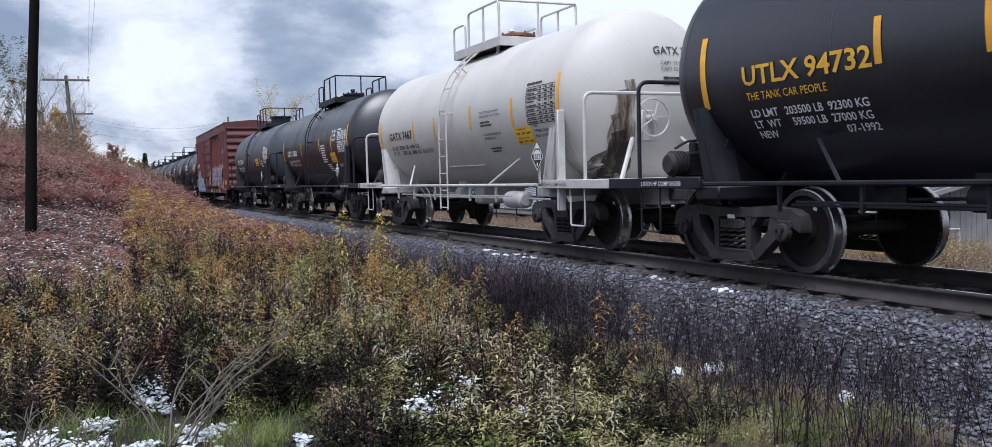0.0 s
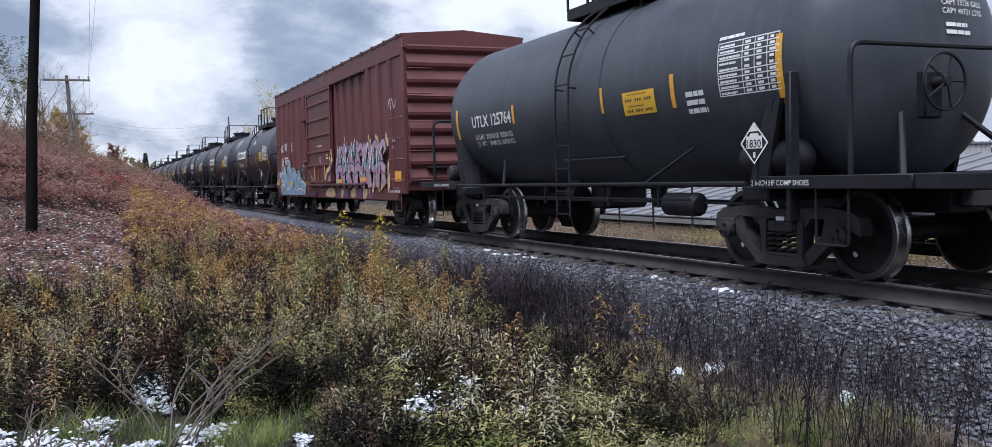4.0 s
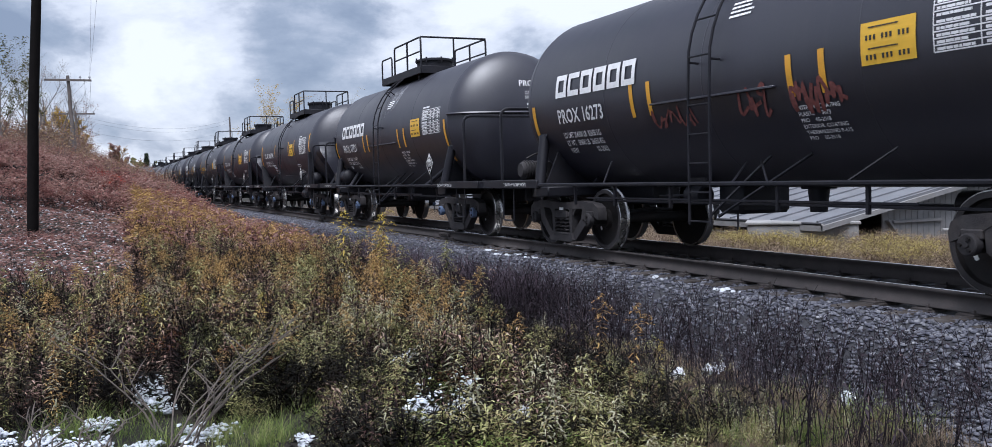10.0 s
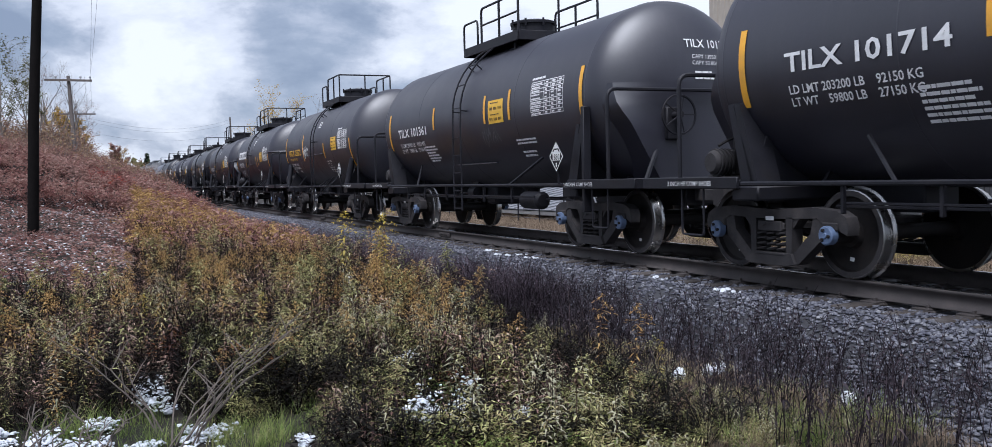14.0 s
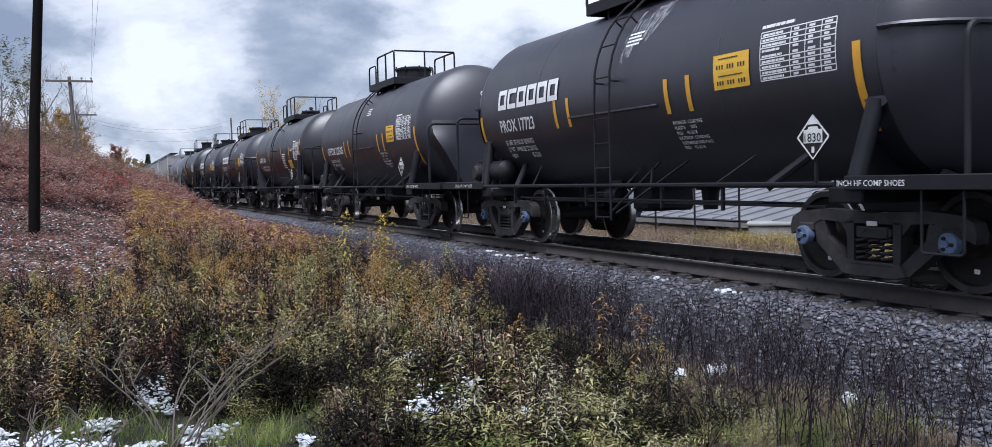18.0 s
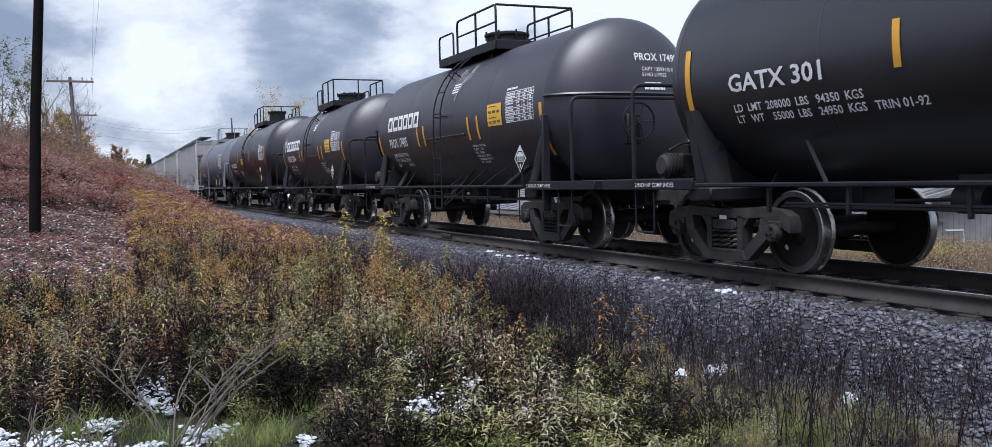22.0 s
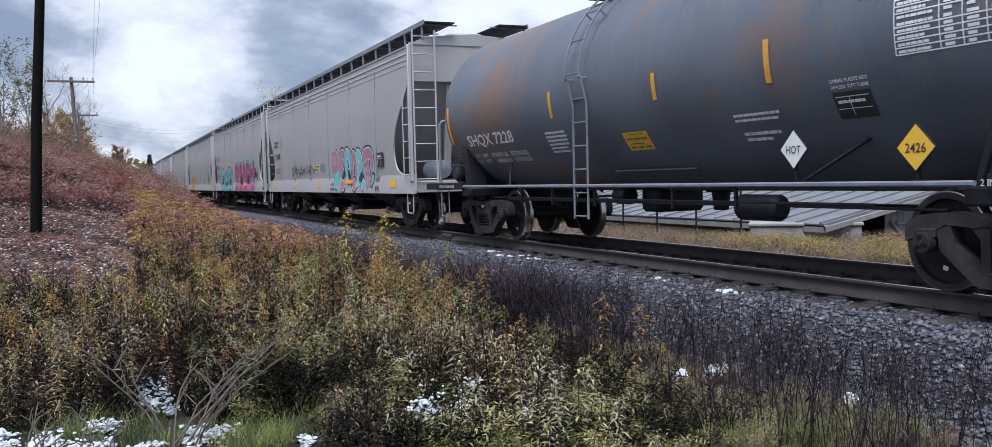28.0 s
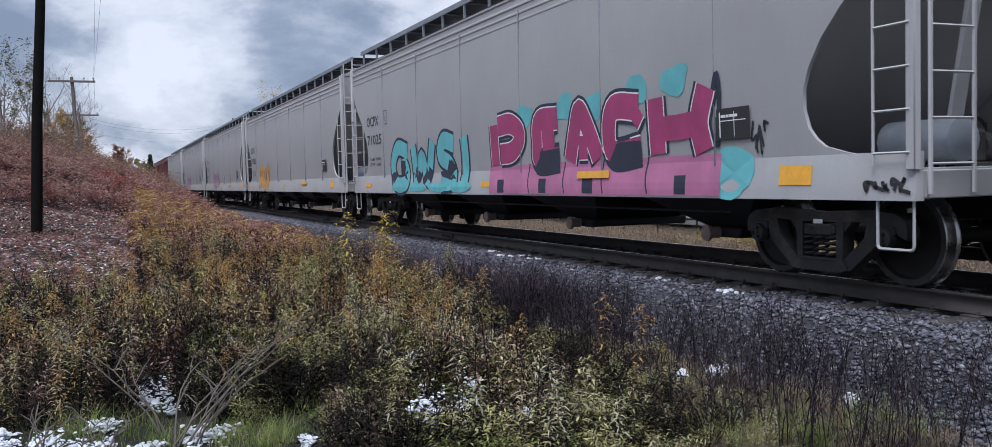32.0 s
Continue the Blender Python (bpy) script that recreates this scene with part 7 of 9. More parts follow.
# ---- track ----
def sweep(name, prof, y0, y1, step, mats, mis=None):
    """A profile of (w, z) carried along the track."""
    ys = np.arange(y0, y1 + step, step)
    n = len(prof)
    v = []
    for y in ys:
        a = float(track_dir(y))
        k = math.sqrt(1 + a * a)
        cx_ = float(track_x(y))
        v += [(cx_ + w / k, y - w * a / k, z) for w, z in prof]
    f, mi = [], []
    for i in range(len(ys) - 1):
        for j in range(n):
            j2 = (j + 1) % n
            f.append((i * n + j, i * n + j2, (i + 1) * n + j2, (i + 1) * n + j))
            mi.append(mis[j] if mis else 0)
    return raw_mesh(name, v, f, mats, mi)


track = thing("railway_track", "single railway track with rusty rails on grey ballast", "railway track", kind="structure")
for sg in (-1, 1):
    c = sg * 0.753
    prof = [(c - 0.068, -0.172), (c + 0.068, -0.172), (c + 0.068, -0.160), (c + 0.012, -0.140), (c + 0.010, -0.042), (c + 0.034, -0.034), (c + 0.036, -0.008), (c + 0.030, 0.0), (c - 0.030, 0.0), (c - 0.036, -0.008), (c - 0.034, -0.034), (c - 0.010, -0.042), (c - 0.012, -0.140), (c - 0.068, -0.160)]
    part("rail", sweep("rail", prof, -40, 330, 1.0, [M["rail_side"], M["rail_top"]], [0, 0, 0, 0, 0, 0, 0, 1, 0, 0, 0, 0, 0, 0]), None, track, "rusty rail with a polished head")
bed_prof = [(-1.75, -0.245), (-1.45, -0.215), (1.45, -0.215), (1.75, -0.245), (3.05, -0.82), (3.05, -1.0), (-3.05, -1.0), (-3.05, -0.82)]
part("ballast_bed", sweep("ballast_bed", bed_prof[::-1], -40, 330, 1.0, [M["ballast_gaps"]]), None, track, "crushed ballast bed darkened for the shade between stones")


def tie_mesh():
    s = Shape()
    s.box(-1.30, 1.30, -0.115, 0.115, -0.36, -0.185, 0.012)
    return s.mesh("tie", M["tie"], 0)


def plate_mesh():
    s = Shape()
    for sg in (-1, 1):
        s.box(sg * 0.753 - 0.17, sg * 0.753 + 0.17, -0.095, 0.095, -0.190, -0.168, 0.005)
        for k in (-0.1, 0.1):
            s.box(sg * 0.753 + k - 0.015, sg * 0.753 + k + 0.015, -0.05, -0.02, -0.175, -0.135, 0.004)
    return s.mesh("tie_plate", M["rail_side"], 0)


tie, plate = tie_mesh(), plate_mesh()
rng = random.Random(5)
y = -8.0
while y < 110:
    t = part("tie", tie, None, track)
    t.matrix_basis = on_track(y + rng.uniform(-0.03, 0.03), rng.uniform(-0.05, 0.05), rng.uniform(-0.012, 0.0)) @ pose(0, 0, 0, 0, 0, rng.uniform(-1.5, 1.5))
    if y < 40:
        p = part("tie_plate", plate, None, t)
    y += 0.53

# joint bars on the near rail
for yj in (19.1, 31.0):
    s = Shape()
    s.box(-0.823, -0.775, -0.30, 0.30, -0.135, -0.05, 0.01)
    for k in (-0.2, -0.07, 0.07, 0.2):
        s.lathe([(-0.855, 0.018), (-0.82, 0.018)], "x", 6, (0, k, -0.09))
    j = part("joint_bar", s, M["rail_side"], track)
    j.matrix_basis = on_track(yj)


def stone_template(r, seed):
    """An angular broken stone: a jittered octahedron-like lump of 14 faces."""
    g = np.random.RandomState(seed)
    d = np.array([(1, 0, 0), (-1, 0, 0), (0, 1, 0), (0, -1, 0), (0, 0, 1), (0, 0, -1), (.6, .6, .6), (-.6, .6, .6), (.6, -.6, .6), (-.6, -.6, .6)], float)
    v = d * r * g.uniform(0.6, 1.25, (10, 1)) * np.array([1, 0.8, 0.6])
    f = [(0, 6, 4), (6, 2, 4), (2, 7, 4), (7, 1, 4), (1, 9, 4), (9, 3, 4), (3, 8, 4), (8, 0, 4), (0, 2, 6), (2, 1, 7), (1, 3, 9), (3, 0, 8), (0, 5, 2), (2, 5, 1), (1, 5, 3), (3, 5, 0)]
    return v, np.array(f)


STONES = [stone_template(1.0, k) for k in range(6)]


def bed_z(w):
    return np.interp(np.abs(w), [0, 1.45, 1.75, 3.05, 3.4], [-0.215, -0.215, -0.245, -0.82, -0.9])


def scatter(templates, P, S, rot, tilt=None, squash=None):
    """Copies templates to places with sizes and turns, as plain arrays."""
    V, F, n = [], [], 0
    for i in range(len(P)):
        v, f = templates[i % len(templates)]
        c, s = math.cos(rot[i]), math.sin(rot[i])
        q = v * S[i]
        if tilt is not None:
            a, b = tilt[i]
            q = np.stack([q[:, 0] + q[:, 2] * a, q[:, 1] + q[:, 2] * b, q[:, 2]], 1)
        q = np.stack([q[:, 0] * c - q[:, 1] * s, q[:, 0] * s + q[:, 1] * c, q[:, 2]], 1) + P[i]
        V.append(q)
        F.append(f + n)
        n += len(v)
    return np.concatenate(V), np.concatenate(F)


g = np.random.RandomState(11)
# single stones on the shoulder that passes nearest
stone_mesh = [raw_mesh("ballast_stone", v, f, [M["ballast"]]) for v, f in STONES]
for i in range(300):
    y, w = g.uniform(4.6, 11.5), -g.uniform(1.35, 2.75)
    o = part("ballast_stone", stone_mesh[i % 6], None, track)
    r = g.uniform(0.024, 0.042)
    o.matrix_basis = Matrix.Translation((float(track_x(y)) + w, y, float(bed_z(w)) + r * 0.35)) @ Euler(g.uniform(0, 6.28, 3)).to_matrix().to_4x4() @ Matrix.Scale(r, 4)
n = 27000
yy = 4.0 + 46.0 * g.uniform(0, 1, n) ** 1.9
ww = -g.uniform(0.9, 3.1, n)
ww[: n // 5] = g.uniform(-0.6, 0.7, n // 5)
sz = g.uniform(0.014, 0.032, n) * (1 + yy / 60)
P = np.stack([track_x(yy) + ww, yy, bed_z(ww) + sz * 0.3], 1)
v, f = scatter(STONES, P, sz, g.uniform(0, 6.28, n), g.uniform(-0.4, 0.4, (n, 2)))
M["ballast_loose"] = leafy("loose_ballast_stone", [(0.0, (0.055, 0.056, 0.072)), (0.4, (0.125, 0.127, 0.155)), (0.75, (0.21, 0.212, 0.24)), (1.0, (0.37, 0.37, 0.39))], 0.0, 0.9, 9.0)
tagged(new("loose_ballast", raw_mesh("loose_ballast", v, f, [M["ballast_loose"]])), "loose crushed grey ballast stones along the track", "ballast", kind="stuff")
# ---- plants ----
def quad_leaf(base, d, side, up, L, W, droop):
    """A pointed leaf of two facets: base, two flanks, tip."""
    mid = base + d * L * 0.45 + up * 0.02 * L
    tip = base + d * L - np.array([0, 0, 1.0]) * droop * L
    return [base, mid + side * W / 2, tip, mid - side * W / 2]


def blade(base, a, L, W, lean, segs=3):
    out = []
    d = np.array([math.cos(a), math.sin(a), 0])
    s = np.array([-d[1], d[0], 0])
    prev = None
    for k in range(segs + 1):
        t = k / segs
        c = base + d * lean * L * t * t + np.array([0, 0, L * t * (1 - 0.25 * lean * t)])
        w = W * (1 - t * 0.92)
        pr = (c - s * w / 2, c + s * w / 2)
        if prev:
            out.append([prev[0], prev[1], pr[1], pr[0]])
        prev = pr
    return out


def stem_quads(pts, r):
    out = []
    for i in range(len(pts) - 1):
        for k in range(3):
            a0, a1 = 2 * math.pi * k / 3, 2 * math.pi * (k + 1) / 3
            r0, r1 = r * (1 - i / len(pts) * 0.7), r * (1 - (i + 1) / len(pts) * 0.7)
            o = lambda p, a, rr: p + np.array([math.cos(a) * rr, math.sin(a) * rr, 0])
            out.append([o(pts[i], a0, r0), o(pts[i], a1, r0), o(pts[i + 1], a1, r1), o(pts[i + 1], a0, r1)])
    return out


def packed(quads):
    v = np.array(quads, float).reshape(-1, 3)
    return v, np.arange(len(v)).reshape(-1, 4)


def goldenrod(seed, h=0.9, leaves=34, plume=True, leaf=0.085):
    """An upright stem set round with narrow drooping leaves and a feathery arching top. Returns stem and leaf quads."""
    g = np.random.RandomState(seed)
    lean = g.uniform(-0.12, 0.12, 2)
    pts = [np.array([lean[0] * t * t * h, lean[1] * t * t * h, h * t]) for t in np.linspace(0, 1, 6)]
    stem = stem_quads(pts, 0.0045)
    lv = []
    for i in range(leaves):
        t = 0.15 + 0.75 * i / leaves
        b = np.array([lean[0] * t * t * h, lean[1] * t * t * h, h * t])
        a = i * 2.4 + g.uniform(-0.4, 0.4)
        d = np.array([math.cos(a), math.sin(a), g.uniform(-0.25, 0.35)])
        s = np.array([-math.sin(a), math.cos(a), g.uniform(-0.3, 0.3)])
        lv.append(quad_leaf(b, d, s, np.array([0, 0, 1.0]), leaf * g.uniform(0.7, 1.25) * (1.15 - 0.5 * t), 0.017 * g.uniform(0.7, 1.4), g.uniform(0.1, 0.5)))
    if plume:
        for i in range(9):
            t = 0.78 + 0.22 * i / 9
            b = np.array([lean[0] * t * t * h, lean[1] * t * t * h, h * t])
            a = g.uniform(0, 6.28)
            L = 0.13 * (1.15 - (t - 0.78) * 3.2)
            for k in range(5):
                q = (k + 1) / 5
                c = b + np.array([math.cos(a), math.sin(a), 0]) * L * q + np.array([0, 0, 0.06 * q - 0.07 * q * q])
                for _ in range(2):
                    aa = g.uniform(0, 6.28)
                    lv.append(quad_leaf(c, np.array([math.cos(aa), math.sin(aa), g.uniform(-0.5, 0.8)]), np.array([-math.sin(aa), math.cos(aa), 0]), np.array([0, 0, 1.0]), 0.034, 0.015, 0.2))
    return stem, lv


def dead_stalk(seed, h=0.7):
    """A thin leafless stalk with short side twigs and dark seed heads."""
    g = np.random.RandomState(seed)
    lean = g.uniform(-0.2, 0.2, 2)
    at = lambda t: np.array([lean[0] * t * t * h, lean[1] * t * t * h, h * t])
    q = stem_quads([at(t) for t in np.linspace(0, 1, 5)], 0.004)
    for i in range(7):
        t = g.uniform(0.4, 1.0)
        a = g.uniform(0, 6.28)
        e = at(t) + np.array([math.cos(a) * 0.07, math.sin(a) * 0.07, g.uniform(0.04, 0.10)])
        q += stem_quads([at(t), e], 0.0025)
        for _ in range(3):
            aa = g.uniform(0, 6.28)
            q.append(quad_leaf(e, np.array([math.cos(aa), math.sin(aa), 0.6]), np.array([-math.sin(aa), math.cos(aa), 0]), np.array([0, 0, 1.0]), 0.022, 0.012, 0))
    for i in range(4):
        t = g.uniform(0.1, 0.7)
        a = g.uniform(0, 6.28)
        q.append(quad_leaf(at(t), np.array([math.cos(a), math.sin(a), -0.3]), np.array([-math.sin(a), math.cos(a), 0.4]), np.array([0, 0, 1.0]), 0.06, 0.014, 0.5))
    return q


def tuft(seed, n=26, h=0.32):
    g = np.random.RandomState(seed)
    q = []
    for _ in range(n):
        b = np.array([*g.normal(0, 0.07, 2), 0])
        q += blade(b, g.uniform(0, 6.28), h * g.uniform(0.4, 1.2), 0.006, g.uniform(0.2, 1.3))
    return q


def bushy(seed, h=0.5, spread=0.35, twigs=16, leaves=70, leaf=0.035, wide=0.5):
    """A low many-stemmed shrub: stems fan from the base, leaves along them."""
    g = np.random.RandomState(seed)
    st, lv = [], []
    for _ in range(twigs):
        a, r = g.uniform(0, 6.28), spread * math.sqrt(g.uniform(0.02, 1))
        e = np.array([math.cos(a) * r, math.sin(a) * r, h * g.uniform(0.6, 1.1)])
        m = e * np.array([0.35, 0.35, 0.55])
        st += stem_quads([np.zeros(3), m, e], 0.004)
        for _ in range(leaves // twigs):
            t = g.uniform(0.4, 1.0)
            p = m + (e - m) * t + g.normal(0, 0.03, 3)
            aa = g.uniform(0, 6.28)
            lv.append(quad_leaf(p, np.array([math.cos(aa), math.sin(aa), g.uniform(-0.5, 0.6)]), np.array([-math.sin(aa), math.cos(aa), g.uniform(-0.5, 0.5)]), np.array([0, 0, 1.0]), leaf * g.uniform(0.7, 1.4), leaf * wide, 0.2))
    return st, lv


M["weed_green"] = leafy("olive_leaves_with_dry_tips", [(0.0, (0.022, 0.025, 0.010)), (0.3, (0.10, 0.105, 0.040)), (0.48, (0.30, 0.30, 0.12)), (0.62, (0.60, 0.57, 0.28)), (0.78, (0.36, 0.28, 0.15)), (1.0, (0.06, 0.06, 0.026))], 0.2)
M["weed_gold"] = leafy("gold_leaves", [(0.0, (0.10, 0.055, 0.028)), (0.35, (0.38, 0.23, 0.09)), (0.6, (0.62, 0.43, 0.17)), (0.8, (0.44, 0.27, 0.12)), (1.0, (0.16, 0.085, 0.05))], 0.3)
M["weed_yellow"] = leafy("bright_yellow_leaves", [(0.0, (0.45, 0.34, 0.06)), (0.5, (0.66, 0.52, 0.12)), (1.0, (0.42, 0.42, 0.12))], 0.35)
M["weed_brown"] = leafy("brown_leaves", [(0.0, (0.018, 0.011, 0.011)), (0.4, (0.060, 0.035, 0.032)), (0.6, (0.20, 0.118, 0.095)), (0.75, (0.50, 0.36, 0.29)), (1.0, (0.07, 0.038, 0.036))], 0.1)
M["weed_rust"] = leafy("rusty_leaves", [(0.0, (0.10, 0.035, 0.02)), (0.5, (0.28, 0.11, 0.05)), (1.0, (0.44, 0.24, 0.12))], 0.25)
# near-black tones put the shade deep among the weeds into the leaf colour
M["weed_shade"] = leafy("shade_toned_withered_leaves", [(0.0, (0.003, 0.0025, 0.002)), (0.6, (0.008, 0.007, 0.005)), (0.85, (0.03, 0.027, 0.018)), (1.0, (0.14, 0.12, 0.08))], 0.0)
M["weed_dark"] = leafy("dark_dead_stalks", [(0.0, (0.010, 0.008, 0.010)), (0.5, (0.026, 0.020, 0.025)), (0.85, (0.06, 0.046, 0.054)), (1.0, (0.17, 0.13, 0.12))], 0.0)
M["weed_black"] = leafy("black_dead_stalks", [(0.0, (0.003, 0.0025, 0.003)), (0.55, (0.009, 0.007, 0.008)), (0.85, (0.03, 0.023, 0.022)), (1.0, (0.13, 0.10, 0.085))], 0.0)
M["weed_purple"] = leafy("purplish_dead_stalks", [(0.0, (0.022, 0.016, 0.024)), (0.5, (0.075, 0.056, 0.074)), (0.8, (0.16, 0.12, 0.14)), (1.0, (0.34, 0.27, 0.26))], 0.0)
M["weed_pale"] = leafy("pale_straw_leaves", [(0.0, (0.200, 0.188, 0.125)), (0.5, (0.450, 0.438, 0.300)), (1.0, (0.700, 0.663, 0.500))], 0.3)
M["stalk"] = leafy("weed_stems", [(0.0, (0.06, 0.035, 0.03)), (0.5, (0.14, 0.09, 0.065)), (1.0, (0.28, 0.21, 0.15))], 0.0)
M["grass"] = leafy("green_grass", [(0.0, (0.07, 0.11, 0.028)), (0.45, (0.18, 0.25, 0.07)), (0.7, (0.36, 0.42, 0.14)), (0.85, (0.48, 0.46, 0.22)), (1.0, (0.22, 0.18, 0.09))], 0.35)
M["grass_dry"] = leafy("dry_grass", [(0.0, (0.22, 0.16, 0.11)), (0.5, (0.40, 0.31, 0.22)), (1.0, (0.17, 0.11, 0.08))], 0.3)
M["brush_twig"] = leafy("grey_brown_brush", [(0.0, (0.10, 0.075, 0.07)), (0.5, (0.20, 0.155, 0.14)), (1.0, (0.30, 0.25, 0.23))], 0.0)
M["brush_leaf"] = leafy("mauve_brown_leaves", [(0.0, (0.16, 0.075, 0.06)), (0.4, (0.30, 0.16, 0.12)), (0.7, (0.42, 0.30, 0.18)), (1.0, (0.24, 0.20, 0.09))], 0.3, patch=0.35)
M["red_leaf"] = leafy("red_leaves", [(0.0, (0.42, 0.05, 0.04)), (0.45, (0.55, 0.10, 0.08)), (0.75, (0.45, 0.18, 0.11)), (1.0, (0.26, 0.08, 0.06))])
M["rose_leaf"] = leafy("pink_brown_leaves", [(0.0, (0.14, 0.055, 0.05)), (0.4, (0.30, 0.15, 0.13)), (0.7, (0.50, 0.33, 0.28)), (1.0, (0.12, 0.06, 0.055))], patch=0.5)
M["yellow_leaf"] = leafy("yellow_leaves", [(0.0, (0.42, 0.31, 0.10)), (0.5, (0.50, 0.41, 0.16)), (1.0, (0.34, 0.29, 0.12))])
M["gold_leaf"] = leafy("golden_tree_leaves", [(0.0, (0.50, 0.31, 0.06)), (0.5, (0.66, 0.45, 0.11)), (1.0, (0.42, 0.33, 0.10))])
M["green_leaf"] = leafy("olive_leaves", [(0.0, (0.06, 0.075, 0.03)), (0.5, (0.12, 0.125, 0.05)), (1.0, (0.20, 0.17, 0.08))])
M["needle"] = leafy("spruce_needles", [(0.0, (0.018, 0.035, 0.018)), (1.0, (0.04, 0.065, 0.03))], 0.1)


def sow(name, label, templates, mats, n, area, seed, size=(0.8, 1.2), keep=None, sink=0.02, category="weeds"):
    """Strews templates (each a list of quad groups, one a material) over an area of (w0, w1, y0, y1), denser towards y0."""
    g = np.random.RandomState(seed)
    w = g.uniform(area[0], area[1], n)
    y = area[2] + (area[3] - area[2]) * g.uniform(0, 1, n) ** area[4]
    x = track_x(y) + w
    if keep is not None:
        k = keep(x, y, g)
        x, y = x[k], y[k]
    P = np.stack([x, y, ground_z(x, y) - sink], 1)
    S = g.uniform(size[0], size[1], len(P))
    rot, tilt = g.uniform(0, 6.28, len(P)), g.normal(0, 0.12, (len(P), 2))
    V, F, MI, base = [], [], [], 0
    for j in range(len(mats)):
        tp = [packed(t[j]) for t in templates]
        v, f = scatter(tp, P, S, rot, tilt)
        V.append(v)
        F.append(f + base)
        MI.append(np.full(len(f), j))
        base += len(v)
    ob = new(name, raw_mesh(name, np.concatenate(V), np.concatenate(F), mats, np.concatenate(MI)))
    return tagged(ob, label, category, kind="stuff")


SNOW = [(3.45, 13.4, 0.30), (3.30, 12.2, 0.26), (2.28, 7.25, 0.13), (2.55, 7.4, 0.12), (2.00, 5.70, 0.26), (2.14, 5.5, 0.20), (0.36, 7.9, 0.14), (0.47, 7.45, 0.13), (-0.40, 6.75, 0.24), (-0.05, 6.50, 0.22), (0.28, 6.45, 0.20), (0.62, 6.55, 0.24), (0.52, 6.15, 0.18), (0.10, 7.0, 0.14), (1.25, 6.15, 0.10),
        (4.60, 6.25, 0.07), (4.35, 6.35, 0.05), (5.25, 5.35, 0.09), (4.95, 5.1, 0.05), (2.42, 5.30, 0.10), (-0.65, 6.9, 0.22), (3.7, 10.6, 0.10), (2.85, 9.0, 0.08), (0.95, 10.3, 0.07), (1.55, 9.4, 0.08)]


def off_snow(x, y, pad=0.06):
    """True where neither a snow patch nor the sight line just before it lies."""
    ok = np.ones(len(x), bool)
    for sx_, sy_, r in SNOW:
        d = np.array([sx_, sy_]) / math.hypot(sx_, sy_)
        u = (x - sx_) * d[0] + (y - sy_) * d[1]
        q = np.abs((x - sx_) * d[1] - (y - sy_) * d[0])
        ok &= ~((q < r * 0.55 + pad) & (u < r * 0.8) & (u > -r * 1.5 - 0.2))
    return ok


def near_eye(r):
    return lambda x, y, g: (np.hypot(x, y) > r) & off_snow(x, y)


def clumps(r, f, th, seed):
    return lambda x, y, g: (np.hypot(x, y) > r) & off_snow(x, y) & (np.sin(x * f + seed) * np.cos(y * f * 0.8 + seed * 2) + 0.5 * np.sin(x * f * 2.3 - y * f * 1.7) + g.normal(0, 0.2, len(x)) > th)


GR = [goldenrod(k, 0.85 + 0.1 * (k % 3), 34, True, 0.13) for k in range(10)]
DS = [(dead_stalk(k, 0.55 + 0.12 * (k % 3)),) for k in range(8)]
TU = [(tuft(k),) for k in range(6)]
BU = [bushy(k, 0.5, 0.42, 9, 110, 0.085) for k in range(6)]
LOW = [bushy(20 + k, 0.34, 0.34, 12, 84, 0.065, 0.2) for k in range(6)]
GRASSY = [(0.45, 6.75, 0.55), (0.95, 6.5, 0.45), (-0.05, 6.9, 0.4), (1.75, 6.4, 0.45), (2.95, 5.4, 0.40), (4.1, 4.7, 0.5), (4.8, 4.6, 0.4), (4.5, 5.3, 0.3), (2.3, 6.0, 0.25), (3.6, 5.2, 0.25)]


def open_ground(x, y):
    """Trodden ground by the black pole, and the gap round the fallen twigs."""
    by_pole = (x < 0.03 * y + 0.25) & (y > 13.5)
    by_twigs = (np.hypot(x, y) < 7.15) & (x < 0.23 * y)
    return ~(by_pole | by_twigs)


def patchy(r, f, th, seed):
    return lambda x, y, g: clumps(r, f, th, seed)(x, y, g) & open_ground(x, y)


def grassy(x, y, g):
    k = np.zeros(len(x), bool)
    for cx_, cy_, r in GRASSY:
        k |= np.hypot(x - cx_, y - cy_) < r * g.uniform(0.3, 1.1, len(x))
    return k


def cluster(name, label, templates, mats, spots, per, spread, seed, size=(0.8, 1.2), keep=None, category="weeds", lean=0.12):
    """Plants gathered in clumps: spots are the clump centres (x, y, reach)."""
    g = np.random.RandomState(seed)
    n = g.poisson(per, len(spots)) + 1
    c = np.repeat(np.asarray(spots, float), n, 0)
    x, y = c[:, 0] + g.normal(0, 1, len(c)) * spread * c[:, 2], c[:, 1] + g.normal(0, 1, len(c)) * spread * c[:, 2]
    k = np.hypot(x, y) > 4.9
    if keep is not None:
        k &= keep(x, y, g)
    x, y = x[k], y[k]
    P = np.stack([x, y, ground_z(x, y) - 0.02], 1)
    S = g.uniform(size[0], size[1], len(P)) * low_limit(x, y)
    rot, tilt = g.uniform(0, 6.28, len(P)), g.normal(0, lean, (len(P), 2))
    V, F, MI, base = [], [], [], 0
    for j in range(len(mats)):
        v, f = scatter([packed(t[j]) for t in templates], P, S, rot, tilt)
        V.append(v)
        F.append(f + base)
        MI.append(np.full(len(f), j))
        base += len(v)
    return tagged(new(name, raw_mesh(name, np.concatenate(V), np.concatenate(F), mats, np.concatenate(MI))), label, category, kind="stuff")


